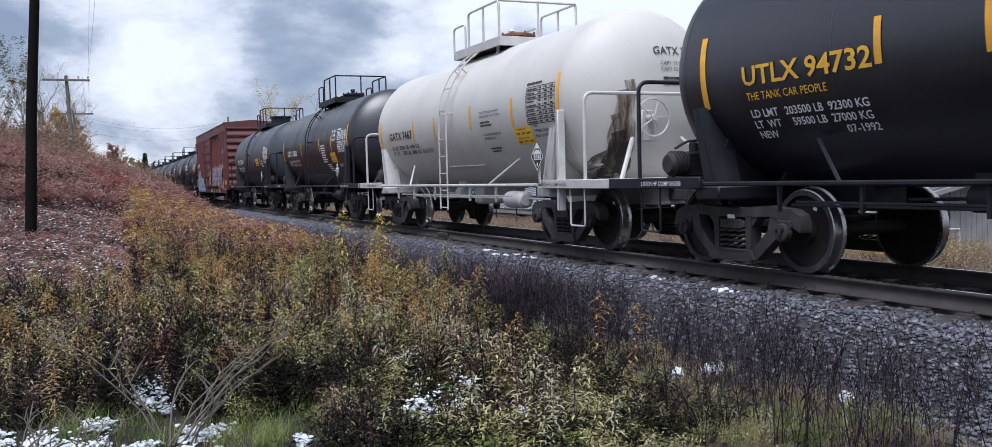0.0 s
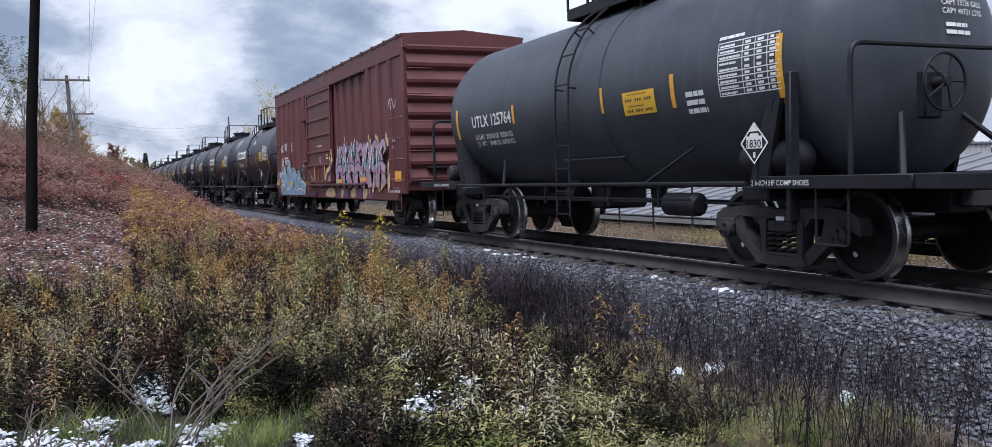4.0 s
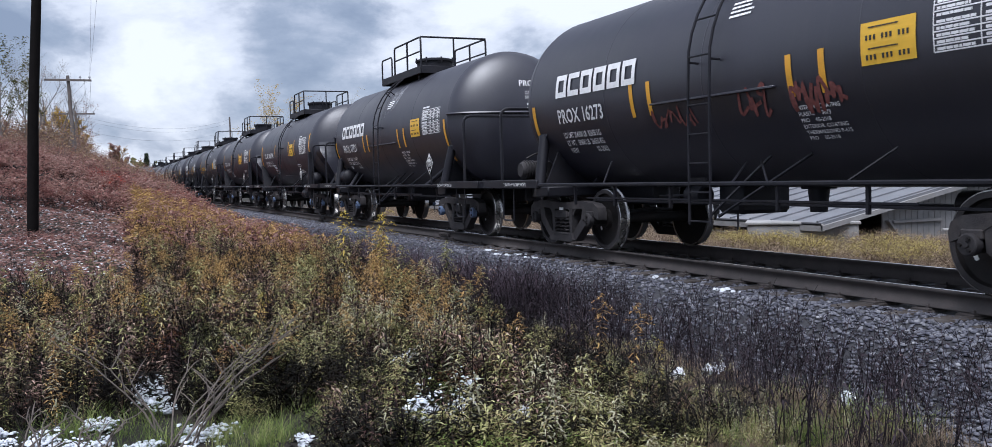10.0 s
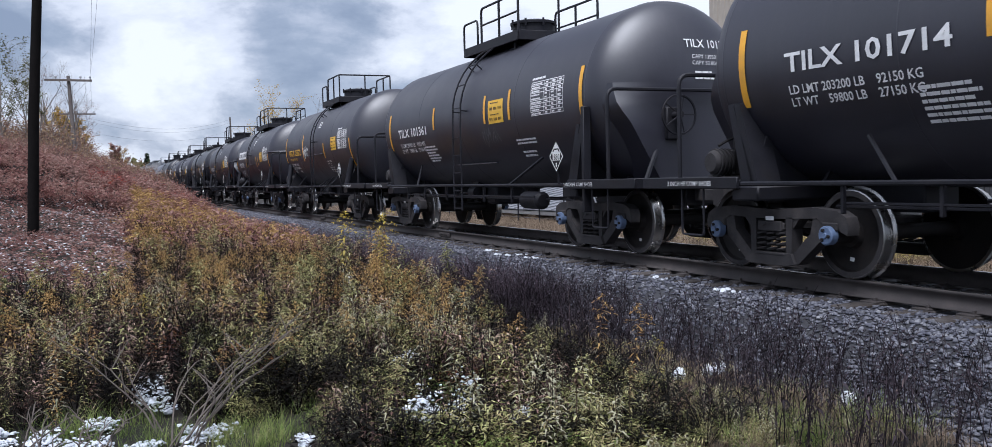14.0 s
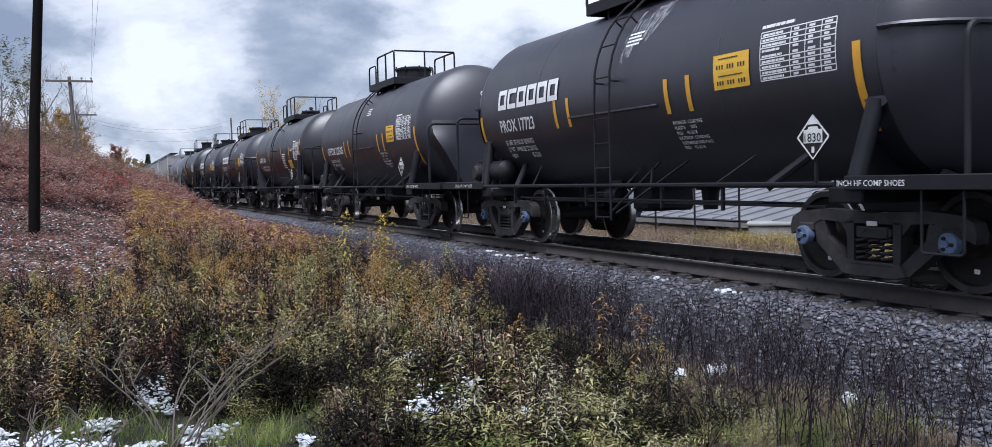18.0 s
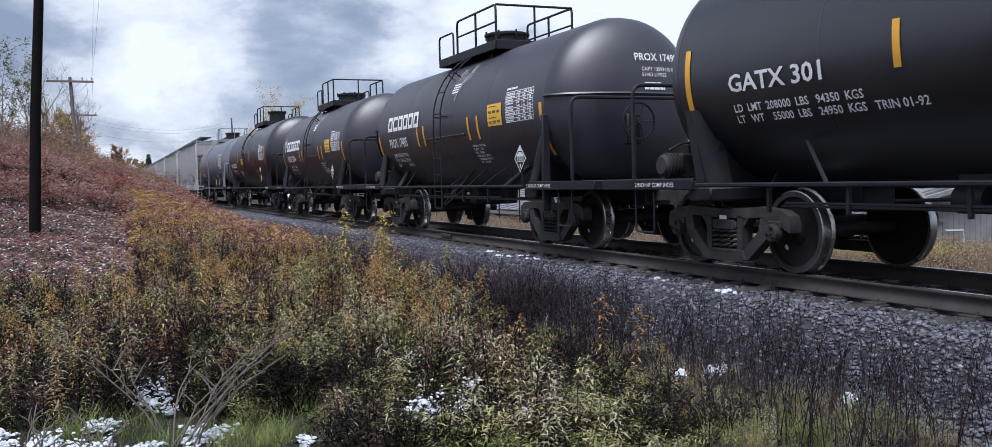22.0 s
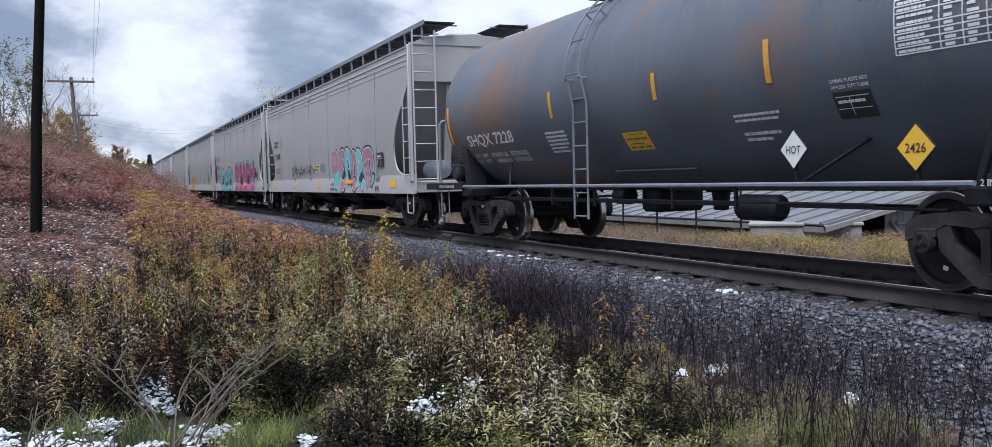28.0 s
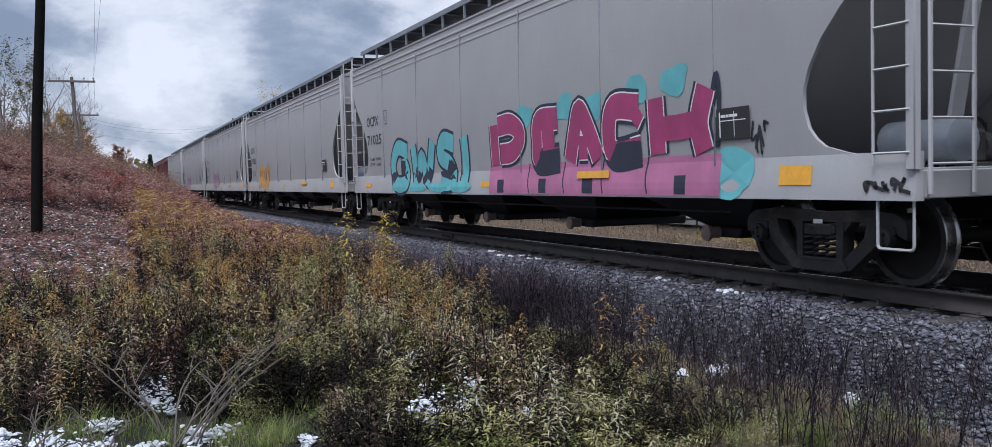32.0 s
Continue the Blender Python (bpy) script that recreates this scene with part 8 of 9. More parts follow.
def low_limit(x, y):
    """Growth is stunted on the trodden verge below the ballast."""
    w = x - track_x(y)
    return (1 - 0.58 * smooth(-5.4, -4.2, w) * smooth(11.5, 8.0, y)) * (1 - 0.4 * smooth(9.0, 7.0, np.hypot(x, y)) * smooth(0.42, 0.2, x / y))


def spots_in(n, seed, w0, w1, y0, y1, r0=0.25, r1=0.5, power=1.35):
    g = np.random.RandomState(seed)
    y = y0 + (y1 - y0) * g.uniform(0, 1, n) ** power
    x = track_x(y) + g.uniform(w0, w1, n)
    return np.stack([x, y, g.uniform(r0, r1, n)], 1)


def weedy(x, y, g):
    """The weed bed: off the snow, the pole's bare ground, the twigs' gap and the ballast."""
    w = x - track_x(y)
    return off_snow(x, y) & open_ground(x, y) & (w < np.interp(y, [4, 8, 12, 20], [-4.1, -4.0, -3.3, -2.9]) + g.normal(0, 0.12, len(x)))


def off_green(x, y, g):
    k = weedy(x, y, g)
    for cx_, cy_, r in GRASSY:
        k &= np.hypot(x - cx_, y - cy_) > r * 0.8
    return k


SPIKY = [goldenrod(80 + k, 0.8, 40, False, 0.11) for k in range(6)]
FROND = [bushy(40 + k, 0.40, 0.24, 10, 150, 0.05, 0.24) for k in range(6)]
# stems and leaves here are coloured dark in place of shade between plants
sow("withered_undergrowth", "withered undergrowth coloured near black for the shade among weeds", LOW, [M["weed_black"], M["weed_shade"]], 2900, (-9.4, -3.0, 4.8, 30, 1.5), 15, (0.6, 1.2), off_green)
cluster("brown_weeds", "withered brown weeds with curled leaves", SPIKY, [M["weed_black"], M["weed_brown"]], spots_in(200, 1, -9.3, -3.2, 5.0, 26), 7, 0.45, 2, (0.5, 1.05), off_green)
cluster("olive_weeds", "olive weeds with narrow leaves", SPIKY, [M["stalk"], M["weed_green"]], spots_in(80, 3, -9.0, -3.6, 5.2, 15), 5, 0.4, 4, (0.45, 0.95), off_green)
cluster("goldenrod_weeds", "green and golden goldenrod stems with feathery tops", GR, [M["stalk"], M["weed_green"]], spots_in(52, 5, -8.8, -3.6, 5.6, 17), 5, 0.4, 6, (0.5, 1.0), off_green)
cluster("leafy_undergrowth", "low leafy green undergrowth", FROND, [M["weed_dark"], M["weed_green"]], spots_in(130, 7, -7.0, -3.8, 4.7, 9.5, power=1.1), 4, 0.45, 8, (0.55, 1.0), weedy)
cluster("gold_weeds", "golden dry weeds at the foot of the bank", GR, [M["stalk"], M["weed_gold"]], spots_in(115, 9, -7.8, -3.9, 12, 34, 0.4, 0.8, 1.0), 8, 0.6, 10, (0.4, 0.8), weedy)
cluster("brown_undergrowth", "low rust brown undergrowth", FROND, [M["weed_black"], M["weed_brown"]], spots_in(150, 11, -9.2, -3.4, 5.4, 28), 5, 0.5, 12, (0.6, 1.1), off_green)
cluster("rusty_undergrowth", "low rusty fern-like undergrowth", FROND, [M["weed_dark"], M["weed_rust"]], spots_in(26, 13, -7.5, -3.8, 6.0, 15), 4, 0.45, 14, (0.5, 0.95), weedy)
cluster("near_olive_weeds", "upright olive weeds with dry tips", SPIKY, [M["stalk"], M["weed_green"]], spots_in(46, 33, -6.6, -4.0, 4.8, 9, 0.2, 0.4, 1.0), 5, 0.5, 34, (0.45, 0.85), weedy)
cluster("mid_gold_weeds", "scattered golden weeds among the brown", GR, [M["stalk"], M["weed_gold"]], spots_in(28, 37, -8.4, -4.0, 6.5, 13, 0.25, 0.5, 1.0), 4, 0.5, 38, (0.45, 0.85), off_green)
cluster("verge_weeds", "pale olive weeds at the edge of the verge", SPIKY, [M["stalk"], M["weed_pale"]], spots_in(60, 43, -5.6, -3.5, 4.4, 9, 0.2, 0.45, 1.0), 4, 0.55, 44, (0.5, 0.95), near_eye(4.9))
cluster("fern_clumps", "light green feathery clumps near the path", FROND, [M["stalk"], M["grass"]], spots_in(40, 45, -6.6, -3.6, 4.2, 7.2, 0.2, 0.4, 1.0), 3, 0.5, 46, (0.45, 0.8), near_eye(4.8))
cluster("pale_weeds", "pale straw coloured weeds with drooping leaves", SPIKY, [M["stalk"], M["weed_pale"]], spots_in(90, 15, -7.4, -3.5, 5.0, 13), 3, 0.5, 16, (0.4, 0.9), off_green)
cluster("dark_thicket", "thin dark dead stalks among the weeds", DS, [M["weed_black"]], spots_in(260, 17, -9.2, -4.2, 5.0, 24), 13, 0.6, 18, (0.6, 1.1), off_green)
sow("purple_stalks", "dense purplish dead stalks along the ballast", DS, [M["weed_purple"]], 2500, (-3.35, -1.95, 10.5, 30, 1.6), 4, (0.55, 0.95), None)
sow("dead_stalks", "thin dark dead stalks at the ballast edge", DS, [M["weed_dark"]], 900, (-4.2, -1.9, 3.7, 11.5, 1.0), 20, (0.6, 1.15), near_eye(5.0))
cluster("stalk_clumps", "clumps of thin dark dead stalks at the ballast edge", DS, [M["weed_dark"]], spots_in(46, 21, -4.3, -2.1, 3.8, 11, 0.18, 0.36, 1.0), 15, 0.8, 22, (0.75, 1.25), near_eye(5.0), lean=0.08)
cluster("verge_herbs", "low pale green herbs on the verge", FROND, [M["stalk"], M["weed_green"]], spots_in(60, 23, -4.9, -3.1, 3.9, 9, 0.2, 0.4, 1.0), 4, 0.6, 24, (0.5, 0.95), near_eye(4.9))
sow("verge_straw", "short pale straw on the verge", TU, [M["grass_dry"]], 520, (-4.7, -2.75, 3.7, 9, 1.0), 19, (0.3, 0.7), near_eye(4.6), category="grass")
sow("grass_tufts", "bright green grass tufts with dry tips", TU, [M["grass"]], 1500, (-8.6, -2.6, 3.8, 8, 1.0), 6, (0.35, 0.85), grassy, category="grass")
sow("grass_blades", "scattered green grass among the weeds", TU, [M["grass"]], 420, (-9.0, -3.6, 4.0, 9, 1.3), 17, (0.5, 0.9), clumps(4.8, 1.9, 0.4, 3.0), category="grass")
sow("dry_grass", "pale dry grass tufts", TU, [M["grass_dry"]], 700, (-9.5, -3.8, 5.0, 40, 1.1), 7, (0.5, 0.9), patchy(5.0, 1.2, 0.1, 6.0), category="grass")
sow("bank_scrub", "rose brown leafy scrub on the bank", BU, [M["weed_dark"], M["rose_leaf"]], 4200, (-15, -3.4, 18, 125, 1.0), 8, (0.6, 1.5), lambda x, y, g: ~((y < 29) & (x < 0.9)), category="shrubs")
BRUSH = [bushy(70 + k, 1.25, 0.75, 20, 70, 0.09, 0.6) for k in range(5)]
sow("bank_brush", "bare grey brown brush with withered leaves on the bank", BRUSH, [M["brush_twig"], M["brush_leaf"]], 900, (-15, -4.6, 40, 125, 1.0), 41, (0.5, 1.0), None, category="shrubs")
sow("crest_brush", "tall bare brush along the top of the bank", BRUSH, [M["brush_twig"], M["brush_leaf"]], 420, (-14, -8.5, 55, 135, 1.0), 42, (1.0, 1.9), None, category="shrubs")
sow("red_shrubs", "low bright red shrubs", BU, [M["weed_dark"], M["red_leaf"]], 900, (-8.0, -2.8, 36, 62, 1.0), 9, (0.5, 0.9), None, category="shrubs")
sow("gold_scrub", "dry golden scrub at the foot of the bank", BU, [M["stalk"], M["weed_gold"]], 800, (-7.6, -3.2, 20, 36, 1.0), 10, (0.6, 1.2), lambda x, y, g: open_ground(x, y), category="shrubs")
sow("far_side_grass", "dry grass beyond the track", TU, [M["grass_dry"]], 3200, (3.4, 11.0, 3, 60, 1.2), 11, (0.9, 1.6), None, category="grass")
sow("far_side_shrubs", "yellow leafed shrubs beyond the track", LOW, [M["stalk"], M["yellow_leaf"]], 150, (5.4, 7.4, 12, 19, 1.0), 12, (0.7, 1.4), None, category="shrubs")
sow("far_side_scrub", "pale dry scrub beyond the track", LOW, [M["stalk"], M["grass_dry"]], 1500, (4.5, 12.0, 3, 60, 1.2), 13, (0.6, 1.2), None, category="shrubs")

sow("pole_side_growth", "low pinkish withered growth by the black pole", LOW, [M["weed_dark"], M["rose_leaf"]], 700, (-11.5, -6.5, 13, 34, 1.0), 23, (0.35, 0.75), lambda x, y, g: ~open_ground(x, y), category="weeds")
# fallen leaves and snow crumbs by the black pole
g = np.random.RandomState(31)
for name, label, mt, n, size in (("leaf_litter", "fallen pink and brown leaves", "rose_leaf", 13000, 0.09), ("snow_crumbs", "thin crumbs of snow among the leaves", "snow", 4200, 0.065)):
    y = 12.5 + 20 * g.uniform(0, 1, n)
    x = g.uniform(-4.0, 0.03 * y + 0.3, n)
    z = ground_z(x, y) + g.uniform(0.01, 0.14, n)
    q = []
    for i in range(n):
        a = g.uniform(0, 6.28)
        q.append(quad_leaf(np.array([x[i], y[i], z[i]]), np.array([math.cos(a), math.sin(a), g.uniform(-0.3, 0.3)]), np.array([-math.sin(a), math.cos(a), g.uniform(-0.4, 0.4)]), np.array([0, 0, 1.0]), size * g.uniform(0.6, 1.5), size * 0.7, 0.1))
    v, f = packed(q)
    tagged(new(name, raw_mesh(name, v, f, [M[mt]])), label, "leaf litter" if mt == "rose_leaf" else "snow", kind="stuff")


FLAKE = []
for k in range(4):
    q = np.array([(math.cos(a) * math.cos(e), math.sin(a) * math.cos(e), math.sin(e) * 0.55) for e in (-0.5, 0.35, 1.0) for a in np.linspace(0, 2 * math.pi, 7)[:-1] + k])
    q *= np.random.RandomState(k).uniform(0.65, 1.25, (18, 1))
    fs = [(r * 6 + i, r * 6 + (i + 1) % 6, r * 6 + 6 + (i + 1) % 6, r * 6 + 6 + i) for r in range(2) for i in range(6)] + [(12, 13, 14, 15), (12, 15, 16, 17)]
    FLAKE.append((q, np.array(fs)))


def snow_patch(x, y, r, seed):
    """Clots of old snow caught in weeds: many small lumps, thicker in the middle, banked up away from the eye."""
    g = np.random.RandomState(seed)
    n = int(900 * r + 60)
    d = np.array([x, y]) / math.hypot(x, y)
    cc = g.normal(0, 0.42, (max(3, int(r * 26)), 2)) * r
    c = cc[g.randint(0, len(cc), n)] + g.normal(0, 0.13, (n, 2)) * r ** 0.7
    px, py = x + c[:, 0], y + c[:, 1]
    u = c @ d
    up = np.clip(0.10 + u * 0.55, 0.01, 0.32) * (1.0 if y > 7.2 or x > 1.5 else 0.3) + (0.09 if 1.5 < x < 3 and y < 8 else 0.0)
    P = np.stack([px, py, ground_z(px, py) + up + g.uniform(-0.02, 0.03, n)], 1)
    v, f = scatter(FLAKE, P, g.lognormal(-4.6, 0.5, n), g.uniform(0, 6.28, n), g.normal(0, 0.3, (n, 2)))
    tagged(new("snow_patch", raw_mesh("snow_patch", v, f, [M["snow"]], smooth_=True)), "small torn patch of old snow among weeds", "snow patch", "snow patches", "stuff")


for k, (x, y, r) in enumerate(SNOW):
    snow_patch(x, y, r, 500 + k)
for k, (y, w) in enumerate(((15.4, -1.25), (14.5, -1.45), (13.6, -1.30), (14.2, -1.2), (9.9, -1.35), (8.4, -1.42))):
    g3 = random.Random(k)
    s = Shape()
    x = float(track_x(y)) + w
    for i in range(8):
        cx_, cy_, R_ = x + g3.uniform(-0.08, 0.08), y + g3.uniform(-0.2, 0.2), g3.uniform(0.015, 0.04)
        s.lathe([(-0.22, R_), (-0.22 + R_ * 0.5, R_ * 0.8), (-0.22 + R_ * 0.7, 0.02)], "z", 8, (cx_, cy_, 0.02))
    tagged(new("snow_lump", s.mesh("snow_lump", M["snow"], 0.9)), "small lump of snow on the ballast shoulder", "snow", "snow lumps", "stuff")

# single plants that stand out
TEMPL = []
for k in range(5):
    st, lv = goldenrod(60 + k, 1.0, 46, True, 0.12)
    TEMPL.append((st, lv))


def lone_plant(label, x, y, h, k, leafmat, stemmat="stalk"):
    ob = thing("goldenrod_plant", label, "weed", "goldenrod plants", m=pose(x, y, float(ground_z(x, y)) - 0.02, 0, 0, 77 * k))
    st, lv = TEMPL[k % 5]
    v, f = packed(st)
    part("stem", shared(("st", k % 5, stemmat), lambda: raw_mesh("stem", v, f, [M[stemmat]])), None, ob)
    v2, f2 = packed(lv)
    part("leaves", shared(("lv", k % 5, leafmat), lambda: raw_mesh("leaves", v2, f2, [M[leafmat]])), None, ob, "narrow drooping leaves")
    ob.matrix_basis = ob.matrix_basis @ Matrix.Scale(h, 4)
    return ob


SINGLES = ((3.06, 11.95, 1.30, "weed_yellow"), (3.02, 11.8, 1.0, "weed_green"), (3.44, 11.75, 1.28, "weed_yellow"), (3.50, 11.65, 1.05, "weed_yellow"), (3.40, 11.9, 1.1, "weed_gold"), (3.36, 11.6, 1.0, "weed_gold"), (3.56, 11.9, 1.02, "weed_gold"), (3.52, 11.5, 0.85, "weed_gold"), (2.92, 11.8, 0.9, "weed_green"), (0.05, 13.2, 0.9, "weed_green"), (0.25, 13.4, 0.85, "weed_gold"),
           (-0.55, 12.4, 0.62, "weed_yellow"), (-0.72, 12.2, 0.55, "weed_yellow"), (-0.62, 12.7, 0.6, "weed_yellow"), (0.52, 10.6, 0.62, "weed_yellow"), (0.60, 10.4, 0.5, "weed_yellow"), (1.68, 10.2, 0.66, "weed_green"), (1.72, 9.6, 0.72, "weed_green"), (1.64, 9.9, 0.6, "weed_yellow"),
           (2.8, 8.2, 0.55, "weed_gold"), (2.95, 8.3, 0.5, "weed_yellow"), (4.0, 6.1, 0.45, "weed_green"), (4.1, 6.2, 0.4, "weed_yellow"), (2.5, 9.2, 0.8, "weed_gold"), (2.7, 9.6, 0.85, "weed_gold"), (2.9, 10.2, 0.9, "weed_gold"), (3.2, 8.2, 0.75, "weed_pale"), (3.35, 8.4, 0.7, "weed_pale"))
KINDS = {"weed_gold": "golden goldenrod plume above the weeds", "weed_green": "green-gold goldenrod above the weeds", "weed_yellow": "bright yellow leafy weed", "weed_pale": "pale drooping weed with straw leaves"}
for k, (x, y, h, lm) in enumerate(SINGLES):
    lone_plant(KINDS[lm], x, y, h, k, lm)
g = np.random.RandomState(77)
for k in range(60):
    a, d = radians(g.uniform(-4, 33)), g.uniform(5.6, 12.5)
    x, y = d * math.sin(a), d * math.cos(a)
    if not off_green(np.array([x]), np.array([y]), g)[0]:
        continue
    lm = ("weed_green", "weed_gold", "weed_pale", "weed_green", "weed_gold")[k % 5]
    lone_plant({"weed_green": "green goldenrod plant with narrow leaves", "weed_gold": "golden goldenrod plant among weeds", "weed_pale": "pale withered goldenrod plant"}[lm], x, y, g.uniform(0.5, 0.85), k, lm)
for k in range(16):
    a, d = radians(g.uniform(14, 22)), g.uniform(8.0, 11.5)
    lone_plant("golden goldenrod plant among weeds", d * math.sin(a), d * math.cos(a), g.uniform(0.6, 0.9), k, "weed_gold")


# bare arching branches
def bare_branch(x, y, seed, h, lean):
    g = random.Random(seed)
    z = float(ground_z(x, y))
    s = Shape()
    for k in range(g.randint(2, 3)):
        a = lean + g.uniform(-1.1, 1.1)
        L = h * g.uniform(0.7, 1.1)
        pts = []
        for i in range(7):
            t = i / 6
            pts.append(Vector((x + math.cos(a) * L * 0.9 * t ** 1.15 + g.uniform(-0.03, 0.03), y + math.sin(a) * L * 0.3 * t, z + L * (t - 0.25 * t * t))))
        s.tube(pts, [0.0072 * (1 - 0.7 * i / 6) for i in range(7)], 5)
        for i in (2, 3, 4, 5):
            if g.random() < 0.8:
                d = Vector((g.uniform(-0.6, 0.9), g.uniform(-0.4, 0.4), g.uniform(0.3, 1.0))).normalized() * L * g.uniform(0.15, 0.3)
                s.tube([pts[i], pts[i] + d * 0.6, pts[i] + d + Vector((0, 0, -0.02))], [0.005, 0.0035, 0.0022], 4)
    ob = thing("bare_branch", "bare grey twiggy branches rising from the weeds", "branch", "bare branches", data=s.mesh("bare_branch", M["twig"], 0.9))


for k, (x, y, h, ln) in enumerate(((0.50, 6.35, 1.05, 0.1), (0.44, 6.45, 0.95, 0.3), (0.56, 6.3, 0.85, -0.1), (0.60, 6.5, 0.75, 0.2), (0.40, 6.9, 0.95, 2.5), (-0.30, 6.3, 0.45, 1.3), (-0.12, 6.2, 0.5, 1.7), (-0.45, 6.4, 0.4, 0.6), (0.02, 6.6, 0.35, 1.4), (2.7, 8.6, 0.6, 0.3), (1.6, 8.8, 0.6, 0.4))):
    bare_branch(x, y, 40 + k, h, ln)
# ---- poles and wires ----
def utility_pole(label, base, top, r, material, arms=(), insul=True):
    ob = thing("utility_pole", label, "utility pole", "line poles")
    b, t = Vector(base), Vector(top)
    s = Shape()
    pts = [b.lerp(t, k / 8) + Vector((0.012 * math.sin(k * 2.1), 0, 0)) for k in range(9)]
    pts[0].z -= 0.6
    s.tube(pts, [r * (1 - 0.35 * k / 8) for k in range(9)], 12)
    part("shaft", s, material, ob, "", 0.9)
    for z, x0, x1 in arms:
        c = b.lerp(t, (z - b.z) / (t.z - b.z))
        s = Shape()
        s.box(c.x + x0, c.x + x1, c.y - 0.20, c.y - 0.10, z - 0.06, z + 0.06, 0.008)
        arm = part("crossarm", s, M["pole_grey"], ob)
        s = Shape()
        for sg in (-1, 1):
            s.bar((c.x + sg * 0.5, c.y - 0.18, z - 0.05), (c.x + sg * 0.05, c.y - 0.18, z - 0.5), 0.04, 0.012)
        part("arm_brace", s, M["pole_grey"], ob)
        for q in (0.04, 0.24, 0.76, 0.96):
            s = Shape()
            x = c.x + x0 + (x1 - x0) * q
            s.lathe([(z + 0.05, 0.025), (z + 0.14, 0.025), (z + 0.15, 0.06), (z + 0.20, 0.065), (z + 0.25, 0.04), (z + 0.27, 0.01)], "z", 10, (x, c.y - 0.15, 0))
            part("insulator", s, M["steelwork"], arm, "glazed insulator")
    return ob


p1 = utility_pole("leaning black tarred utility pole in the weeds", (-1.20, 24.0, 0.15), (-0.57, 24.0, 10.5), 0.128, M["pole"])
p2 = utility_pole("grey wooden line pole with a crossarm on the bank", (-0.50, 60.0, 2.2), (-0.72, 60.0, 7.65), 0.14, M["pole_grey"], ((7.38, -1.28, 1.25),))
p3 = utility_pole("far grey wooden line pole with a crossarm", (-0.50, 88.0, 3.2), (-0.60, 88.0, 7.75), 0.14, M["pole_grey"], ((7.45, -1.35, 1.55),))


def wire(label, a, b, sag, r=0.012):
    a, b = Vector(a), Vector(b)
    pts = [a.lerp(b, k / 14) - Vector((0, 0, sag * 4 * (k / 14) * (1 - k / 14))) for k in range(15)]
    s = Shape()
    s.tube(pts, r, 5)
    tagged(new("overhead_wire", s.mesh("overhead_wire", M["wire"])), label, "wire", "overhead wires")


for x in (0.15, 0.47):
    wire("thin wire from the line pole to overhead", (0.449, 59.85, 7.64), (x + 0.1, -4.0, 6.7), 0.6, 0.004)
    wire("thin wire between line poles", (x, 60.15, 7.62), (x + 0.2, 87.85, 7.7), 0.2, 0.008)
p4 = utility_pole("far grey line pole beyond the track", (16.6, 119.0, -0.9), (16.5, 119.0, 9.4), 0.14, M["pole_grey"])
for z in (7.6, 7.2, 6.3):
    wire("thin wire crossing above the track", (-0.55, 88.0, min(z, 7.5) - 0.1), (16.5, 118.9, min(z + 1.5, 9.2)), 1.2, 0.008)


# ---- trees ----
def tree(label, base, h, seed, leaf_mat=None, leaves=0, leaf=0.10, spread=0.5, category="tree", bark="bark", r=None):
    """A tapered trunk that forks into limbs and twigs, with scattered leaves."""
    g = random.Random(seed)
    ob = thing("tree", label, category, "trees")
    r = r or h * 0.014
    B, tips = Shape(), []

    def grow(p, d, L, rad, level):
        pts, rr = [p], [rad]
        n = 4
        for k in range(n):
            d = (d + Vector((g.uniform(-1, 1), g.uniform(-1, 1), g.uniform(-0.3, 0.7))) * 0.16).normalized()
            p = p + d * (L / n)
            pts.append(p)
            rr.append(max(rad * (1 - 0.7 * (k + 1) / n), 0.004))
        B.tube(pts, rr, 6 if level < 2 else 3, caps=False)
        if level < 3:
            for i in range(5 if level == 0 else 4):
                q = g.uniform(0.35, 0.98) if level else 0.3 + 0.68 * i / 4.5
                j = min(int(q * n), n - 1)
                a = g.uniform(0, 6.28)
                nd = (d * 0.75 + Vector((math.cos(a), math.sin(a), 0.25)) * spread * 1.2).normalized()
                grow(pts[j].lerp(pts[j + 1], q * n - j), nd, L * g.uniform(0.42, 0.62), rr[j] * 0.55, level + 1)
        if level >= 2:
            tips.extend(pts[1:])

    grow(Vector(base) - Vector((0, 0, 0.3)), Vector((0, 0, 1)), h * 0.72, r, 0)
    part("trunk", B, M[bark], ob, "grey trunk and bare limbs", 0.9)
    if leaves:
        q = []
        for _ in range(leaves):
            c = np.array(tips[g.randrange(len(tips))]) + np.array([g.gauss(0, h * 0.014) for _ in range(3)])
            a = g.uniform(0, 6.28)
            q.append(quad_leaf(c, np.array([math.cos(a), math.sin(a), g.uniform(-0.6, 0.6)]), np.array([-math.sin(a), math.cos(a), g.uniform(-0.6, 0.6)]), np.array([0, 0, 1.0]), leaf * g.uniform(0.7, 1.4), leaf * 0.7, 0.1))
        v, f = packed(q)
        part("crown", raw_mesh("crown", v, f, [M[leaf_mat]]), None, ob, "scattered autumn leaves")
    return ob


def on_bank(x, y):
    return (x, y, float(ground_z(x, y)))


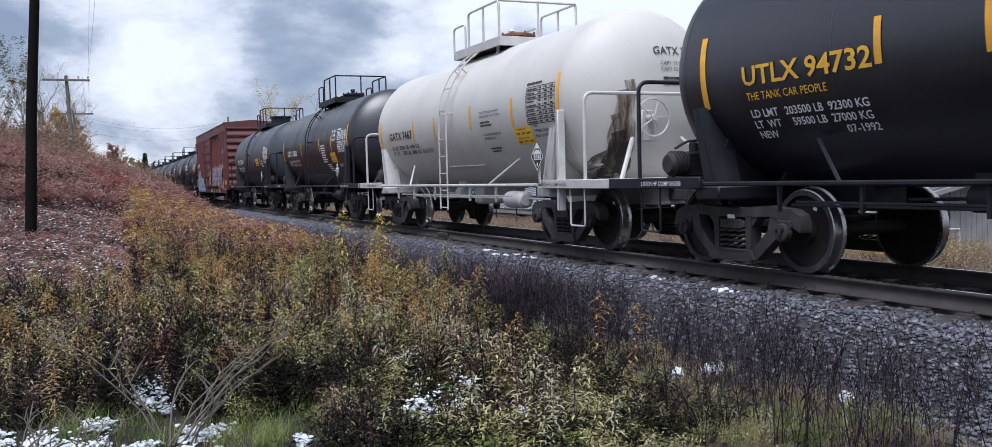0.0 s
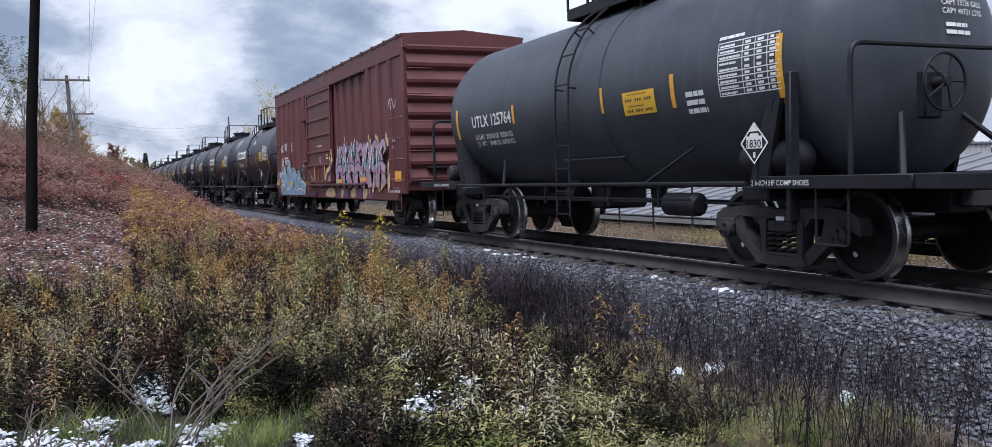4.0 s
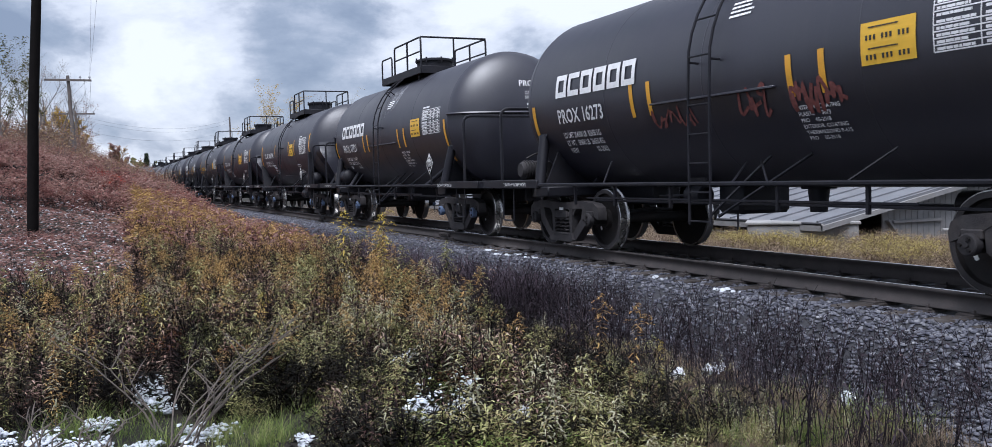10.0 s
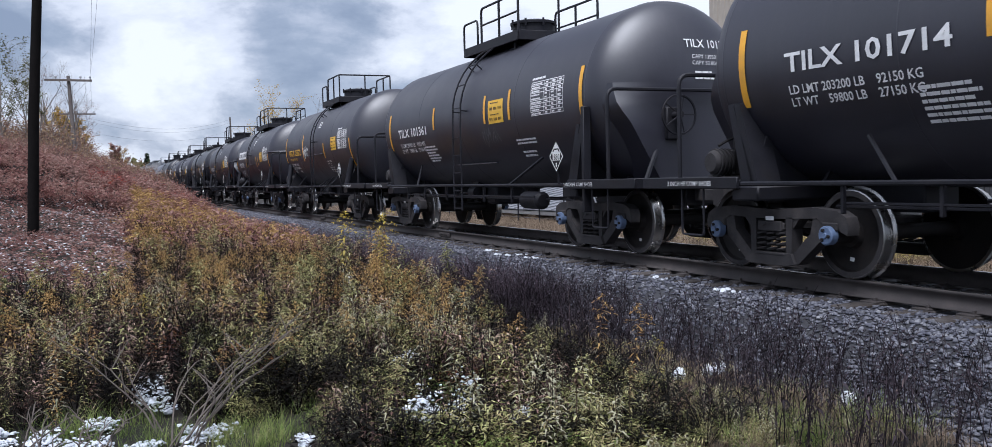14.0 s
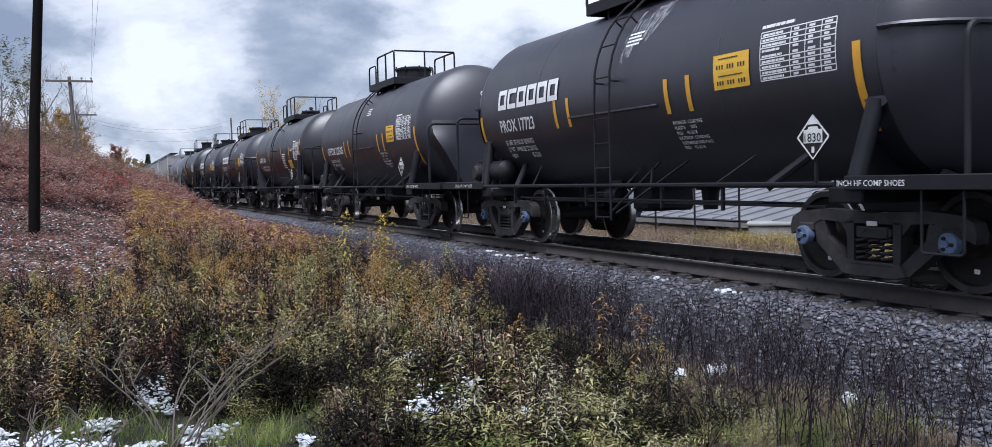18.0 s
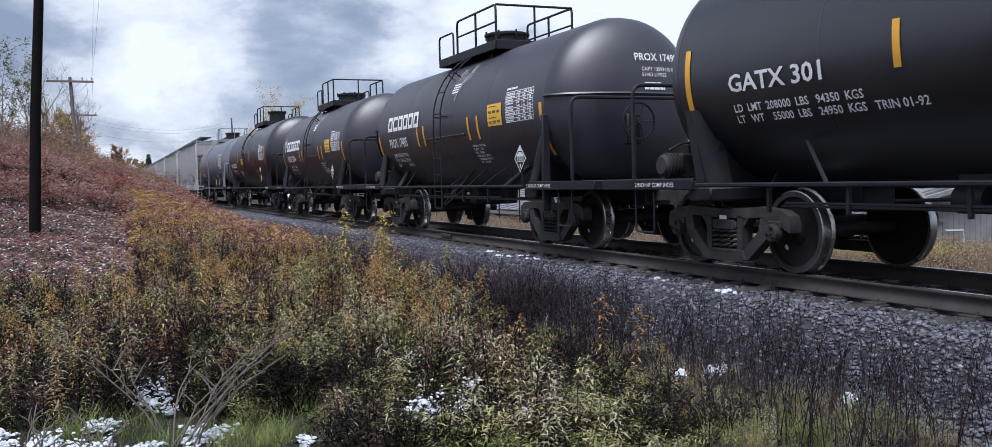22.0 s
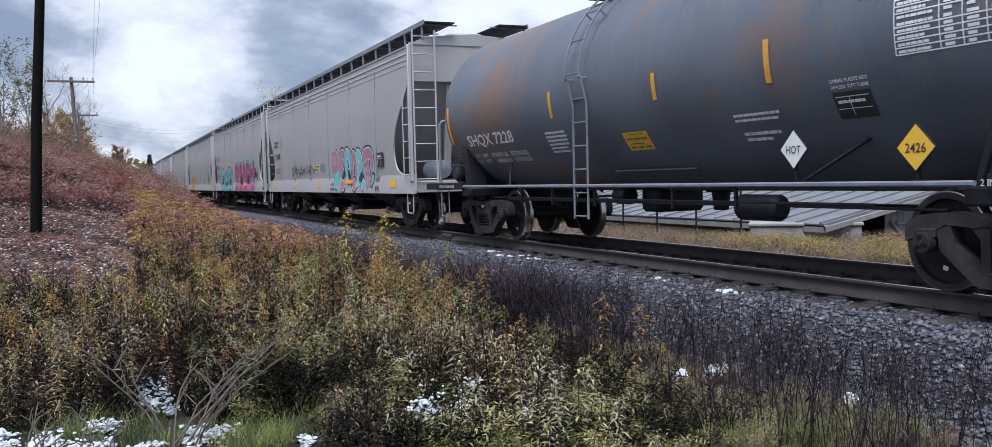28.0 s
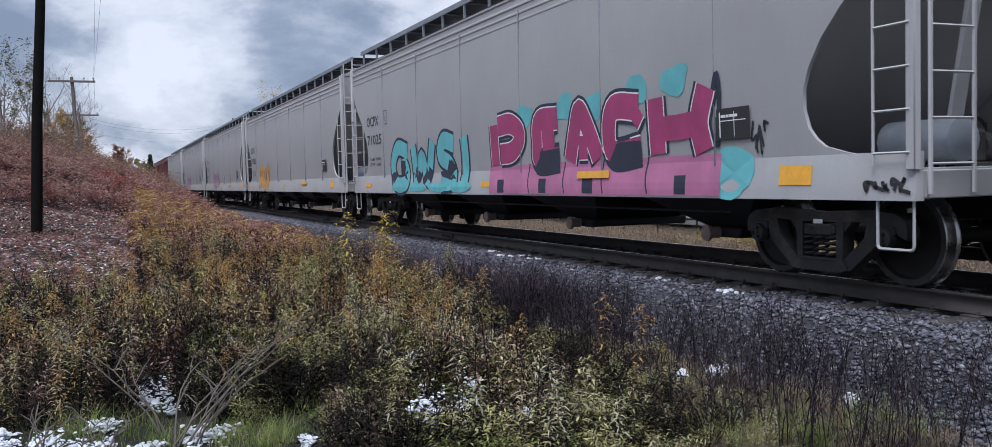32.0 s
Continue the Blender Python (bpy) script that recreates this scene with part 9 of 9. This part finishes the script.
TREES = [
    ("bare grey tree with a few olive leaves", (-3.9, 56, 0), 5.6, "green_leaf", 800, 0.13), ("olive leafed tree on the bank", (-3.2, 60, 0), 4.6, "green_leaf", 900, 0.13), ("leafy olive tree at the top of the bank", (-4.6, 64, 0), 6.0, "green_leaf", 1200, 0.14), ("bare thin grey tree on the bank", (-1.6, 66, 0), 5.6, None, 0, 0), ("bare thin grey tree on the bank", (-2.6, 62, 0), 5.0, None, 0, 0), ("bare thin grey tree on the bank", (-1.0, 76, 0), 5.6, None, 0, 0), ("bare thin grey tree on the bank", (-2.0, 74, 0), 5.0, "rose_leaf", 150, 0.1), ("bare thin grey tree on the bank", (-3.6, 74, 0), 6.4, None, 0, 0), ("bare thin grey tree on the bank", (-0.9, 70, 0), 4.4, None, 0, 0),
    ("bare grey tree on the bank", (-2.2, 70, 0), 7.0, None, 0, 0), ("bare thin tree on the bank", (-3.0, 80, 0), 6.6, "rose_leaf", 200, 0.08), ("bare thin tree on the bank", (-0.2, 82, 0), 5.0, "rose_leaf", 300, 0.08),
    ("yellow leafed tree behind the line poles", (-1.6, 104, 0), 5.2, "gold_leaf", 7000, 0.19), ("yellow leafed tree behind the line poles", (-0.2, 112, 0), 4.8, "gold_leaf", 7000, 0.19), ("golden tree at the end of the bank", (-2.6, 110, 0), 5.2, "gold_leaf", 3000, 0.17),
    ("golden scrubby tree on the bank", (3.2, 116, 0), 3.8, "weed_gold", 2200, 0.13), ("rusty scrubby tree on the bank", (4.4, 122, 0), 3.2, "rose_leaf", 2200, 0.13), ("olive scrubby tree on the bank", (5.4, 126, 0), 2.8, "green_leaf", 2200, 0.13), ("golden scrubby tree on the bank", (6.3, 134, 0), 2.6, "weed_gold", 2200, 0.13),
    ("rusty scrubby tree on the bank", (2.0, 96, 0), 2.8, "rose_leaf", 2200, 0.12), ("olive scrubby tree on the bank", (2.9, 102, 0), 2.6, "green_leaf", 2200, 0.12),
    ("bare tree with a few yellow leaves beyond the track", (28.5, 147, 0), 15.0, "gold_leaf", 1500, 0.24), ("bare tree with a few yellow leaves beyond the track", (25.5, 150, 0), 14.0, "gold_leaf", 900, 0.24), ("bare grey tree beyond the track", (33.5, 136, 0), 15.5, "rose_leaf", 200, 0.18),
    ("bare grey tree beyond the track", (35.5, 140, 0), 14.0, "yellow_leaf", 260, 0.18), ("bare grey tree beyond the track", (38.0, 134, 0), 13.5, None, 0, 0), ("bare grey tree beyond the track", (31.5, 142, 0), 12.0, "yellow_leaf", 300, 0.2),
    ("yellow tree among the mill buildings", (62, 62, 0), 7.5, "yellow_leaf", 1500, 0.22), ("yellow tree among the mill buildings", (66, 58, 0), 6.5, "yellow_leaf", 1300, 0.22),
]
for k, (lab, (x, y, _), h, lm, n, lf) in enumerate(TREES):
    tree(lab, on_bank(x, y), h, 100 + k, lm, n, lf)

# spruce with whorls of drooping boughs
sp = thing("spruce_tree", "small dark spruce on the skyline", "tree", "trees")
x, y, z = on_bank(9.6, 170)
s = Shape()
s.tube([(x, y, z - 0.3), (x, y, z + 7.6)], [0.14, 0.02], 8)
part("trunk", s, M["bark"], sp)
q, g2 = [], random.Random(3)
for i in range(1300):
    t = g2.uniform(0.05, 1)
    rr = 1.5 * (1 - t) * g2.uniform(0.3, 1)
    a = g2.uniform(0, 6.28)
    c = np.array([x + rr * math.cos(a), y + rr * math.sin(a), z + 7.6 * t - 0.25 * rr])
    q.append(quad_leaf(c, np.array([math.cos(a), math.sin(a), -0.35]), np.array([-math.sin(a), math.cos(a), 0.2]), np.array([0, 0, 1.0]), 0.42, 0.18, 0.1))
v, f = packed(q)
part("crown", raw_mesh("crown", v, f, [M["needle"]]), None, sp, "dark needled boughs")

# ---- beyond the track: a low tin-roofed shed, a concrete block, a fence ----
shed = thing("shed", "low grey shed with a tin roof and weathered board wall", "shed")
def roof_z(x):
    return -0.14 + 0.19 * (x - 16.3)


s = Shape()
s.slab([(15.9, roof_z(15.9)), (24.5, roof_z(24.5)), (24.5, roof_z(24.5) + 0.07), (15.9, roof_z(15.9) + 0.07)], 17.2, 46.0, "y")
part("roof", s, M["tin"], shed, "weathered tin roof", 0)
for k in range(36):
    s = Shape()
    yy = 17.3 + k * 0.82
    s.slab([(15.9, roof_z(15.9) + 0.068), (24.5, roof_z(24.5) + 0.068), (24.5, roof_z(24.5) + 0.11), (15.9, roof_z(15.9) + 0.11)], yy, yy + 0.05, "y")
    part("roof_batten", s, M["tin"], shed, "", 0)
s = Shape()
s.box(15.9, 15.98, 17.15, 46.0, -0.36, -0.17, 0.01)
s.slab([(15.9, roof_z(15.9) - 0.12), (24.5, roof_z(24.5) - 0.12), (24.5, roof_z(24.5)), (15.9, roof_z(15.9))], 17.12, 17.2, "y")
part("fascia", s, M["boards"], shed, "grey fascia board")
for k in range(32):
    s = Shape()
    x0 = 18.2 + k * 0.2
    s.box(x0, x0 + 0.19, 17.55, 17.6, -1.5, roof_z(x0) - 0.01, 0.008)
    part("wall_board", s, M["boards"], shed, "")
for k in range(9):
    s = Shape()
    yy = 18.0 + k * 3.4
    s.box(16.3, 16.48, yy, yy + 0.18, -1.5, roof_z(16.3), 0.01)
    part("post", s, M["pole_grey"], shed)
# inner wall in near black: the shade under the roof is painted in
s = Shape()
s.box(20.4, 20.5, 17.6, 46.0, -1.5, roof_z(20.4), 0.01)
part("back_wall", s, M["hollow"], shed, "inner wall coloured near black as the shed's shade")
s = Shape()
s.bar((18.3, 17.5, -0.2), (18.9, 17.5, -0.85), 0.16, 0.05)
s.box(18.5, 20.2, 17.46, 17.54, -0.28, -0.20, 0.01)
part("brace", s, M["boards"], shed, "leaning board and rail")
s = Shape()
s.tube([(20.1, 17.4, -0.5), (20.75, 17.4, -0.52), (20.8, 17.4, -1.2)], 0.04, 6)
part("pipe", s, M["steel_white"], shed, "pale pipe")

blk = thing("concrete_block", "long grey concrete block on the ground", "concrete block")
a, b = Vector((14.97, 18.76)), Vector((16.91, 17.03))
d = (b - a).normalized()
nrm = Vector((d.y, -d.x))
nrm = nrm if nrm.x > 0 else -nrm
s = Shape()
mm = Matrix.Translation((a.x, a.y, 0)) @ Matrix.Rotation(math.atan2(d.y, d.x), 4, "Z")
s.box(0, (b - a).length, 0, 1.1, -1.1, -0.22, 0.03, 0, mm)
part("block", s, M["concrete"], blk, "", 0.4)
s = Shape()
s.box(-0.05, (b - a).length + 0.05, -0.05, 1.15, -0.22, -0.14, 0.02, 0, mm)
part("cap", s, M["concrete"], blk, "flat concrete cap", 0.4)

for k in range(13):
    f_ = thing("fence_post", "thin dark steel fence post", "fence post", "fence beyond the track")
    y = 19.0 + k * 1.9
    x = float(track_x(y)) + 7.0
    z = float(ground_z(x, y))
    s = Shape()
    s.tube([(x, y, z - 0.2), (x + 0.03 * math.sin(k * 3), y, z + 1.55)], 0.028, 6)
    part("post", s, M["frame"], f_)
for h in (0.35, 0.8, 1.25, 1.5):
    s = Shape()
    pts = [(float(track_x(y)) + 7.0, y, float(ground_z(track_x(y) + 7.0, y)) + h) for y in np.arange(19, 42.5, 1.9)]
    s.tube(pts, 0.006, 4)
    tagged(new("fence_wire", s.mesh("fence_wire", M["wire"])), "thin fence wire between the posts", "fence wire", "fence beyond the track")

# ---- mill in the distance: silos on steelwork, tan tower, pale sheds ----
def silo(label, x, y, r, z0, z1, cage=False):
    ob = thing("silo", label, "silo", "silos of the mill")
    s = Shape()
    s.lathe([(z0 - 1.6, 0.35), (z0, r), (z1, r), (z1 + 0.25, r * 0.9), (z1 + 0.9, 0.3), (z1 + 1.0, 0.05)], "z", 32, (x, y, 0))
    part("shell", s, M["silo"], ob, "pale green steel shell", 0.5)
    z = z0
    while z < z1:
        s = Shape()
        s.lathe([(z, r + 0.002), (z, r + 0.03), (z + 0.06, r + 0.03), (z + 0.06, r + 0.002)], "z", 32, (x, y, 0), closed=True)
        part("hoop", s, M["silo"], ob)
        z += 2.4
    for k in range(4):
        a = math.pi / 4 + k * math.pi / 2
        s = Shape()
        px, py = x + r * 0.92 * math.cos(a), y + r * 0.92 * math.sin(a)
        s.box(px - 0.12, px + 0.12, py - 0.12, py + 0.12, -1.6, z0 + 0.4, 0.02)
        part("leg", s, M["steelwork"], ob)
        a2 = a + math.pi / 2
        qx, qy = x + r * 0.92 * math.cos(a2), y + r * 0.92 * math.sin(a2)
        for u, w_ in ((0.2, z0 * 0.5), (z0 * 0.5, 0.2), (z0 * 0.5, z0), (z0, z0 * 0.5)):
            s = Shape()
            s.bar((px, py, u), (qx, qy, w_), 0.10, 0.06)
            part("cross_brace", s, M["steelwork"], ob)
    if cage:
        s = Shape()
        for z in (z1 + 0.3, z1 + 0.8, z1 + 1.3):
            s.tube([(x + (r + 0.1) * math.cos(a), y + (r + 0.1) * math.sin(a), z) for a in np.linspace(0, 6.28, 20)], 0.03, 4, caps=False)
        for k in range(8):
            a = k * math.pi / 4
            s.tube([(x + (r + 0.1) * math.cos(a), y + (r + 0.1) * math.sin(a), z1), (x + (r + 0.1) * math.cos(a), y + (r + 0.1) * math.sin(a), z1 + 1.3)], 0.03, 4)
        part("guard_rail", s, M["steelwork"], ob, "top guard rail")
        s = Shape()
        lx, ly = x - r * 0.5 - 0.1, y - r * 0.9 - 0.1
        for k in (-0.2, 0.2):
            s.tube([(lx + k, ly, z0), (lx + k, ly, z1 + 1.2)], 0.025, 4)
        part("ladder", s, M["steelwork"], ob)
    return ob


silo("wide pale green silo on steel legs", 47.4, 51.8, 2.05, 6.6, 21.0)
silo("pale green silo on steel legs", 49.5, 49.4, 1.38, 6.2, 20.0)
silo("slim pale green silo with a railed top", 51.0, 48.1, 0.95, 5.6, 11.8, True)


def clad_building(name, label, x0, x1, y0, y1, z0, z1, material, rib=0.35, windows=()):
    ob = thing(name, label, "building", "mill buildings")
    s = Shape()
    s.box(x0, x1, y0, y1, z0, z1, 0.05)
    part("wall", s, M[material], ob)
    s = Shape()
    n = int((x1 - x0) / rib)
    for k in range(n):
        s.box(x0 + k * rib, x0 + k * rib + rib * 0.5, y0 - 0.04, y0 + 0.01, z0, z1, 0.01)
    n = int((y1 - y0) / rib)
    for k in range(n):
        s.box(x0 - 0.04, x0 + 0.01, y0 + k * rib, y0 + k * rib + rib * 0.5, z0, z1, 0.01)
    tagged(part("cladding_rib", s, M[material], ob, "ribbed cladding"), kind="stuff")
    s = Shape()
    s.box(x0 - 0.15, x1 + 0.15, y0 - 0.15, y1 + 0.15, z1, z1 + 0.18, 0.04)
    part("roof", s, M["tin"], ob, "flat metal roof")
    for (a, b, c, e) in windows:
        s = Shape()
        s.box(x0 - 0.07, x0 - 0.02, a, b, c, e, 0.01)
        w_ = part("window", s, M["steelwork"], ob, "window frame")
        s = Shape()
        s.box(x0 - 0.08, x0 - 0.065, a + 0.08, b - 0.08, c + 0.08, e - 0.08, 0.004)
        part("pane", s, M["glass"], w_, "dark pane")
    return ob


clad_building("mill_tower", "tall tan mill tower with corrugated cladding", 43.0, 47.2, 53.6, 58.0, -1.5, 26.0, "tan", 0.42)
clad_building("mill_shed", "long pale mill shed beneath the silos", 43.5, 58.0, 46.0, 53.0, -1.5, 2.6, "hopper_sill", 0.5, ((47.5, 48.7, 0.8, 1.9), (50.0, 51.2, 0.8, 1.9)))
clad_building("red_shed", "low faded red shed before the mill", 38.0, 52.0, 42.0, 45.0, -1.5, 0.9, "brick_red", 0.5)
clad_building("rusty_store", "rust-stained tan store beside the mill", 36.0, 42.0, 52.0, 60.0, -1.5, 7.0, "tan", 0.45, ((54, 55.2, 3.0, 4.4), (56.5, 57.7, 3.0, 4.4)))
# inclined conveyor on lattice
cv = thing("conveyor", "grey lattice conveyor gallery climbing to the tower", "conveyor", "mill buildings")
a, b = Vector((45.0, 53.3, 11.0)), Vector((53.0, 46.0, 3.0))
for off in (0.0, 0.9):
    s = Shape()
    s.bar(a + Vector((0, 0, off)), b + Vector((0, 0, off)), 0.14, 0.14)
    part("chord", s, M["steelwork"], cv)
for k in range(12):
    s = Shape()
    p_, q_ = a.lerp(b, k / 12), a.lerp(b, (k + 1) / 12)
    s.bar(p_, q_ + Vector((0, 0, 0.9)), 0.07, 0.07)
    part("lattice", s, M["steelwork"], cv)

# wooded skyline far off
back = np.random.RandomState(21)
q = []
for i in range(5000):
    a = back.uniform(-0.35, 1.25)
    R_ = back.uniform(420, 520)
    h = back.uniform(0, 1) ** 0.7 * (9 + 4 * math.sin(a * 23) + 3 * math.sin(a * 61))
    c = np.array([R_ * math.sin(a), R_ * math.cos(a), h])
    t = back.uniform(0, 6.28)
    q.append(quad_leaf(c, np.array([math.cos(t), math.sin(t), 0.3]), np.array([-math.sin(t), math.cos(t), 0.8]), np.array([0, 0, 1.0]), 3.2, 2.6, 0.2))
v, f = packed(q)
tagged(new("far_woods", raw_mesh("far_woods", v, f, [M["green_leaf"]])), "distant autumn woods on the skyline", "woods", kind="stuff")
motions()
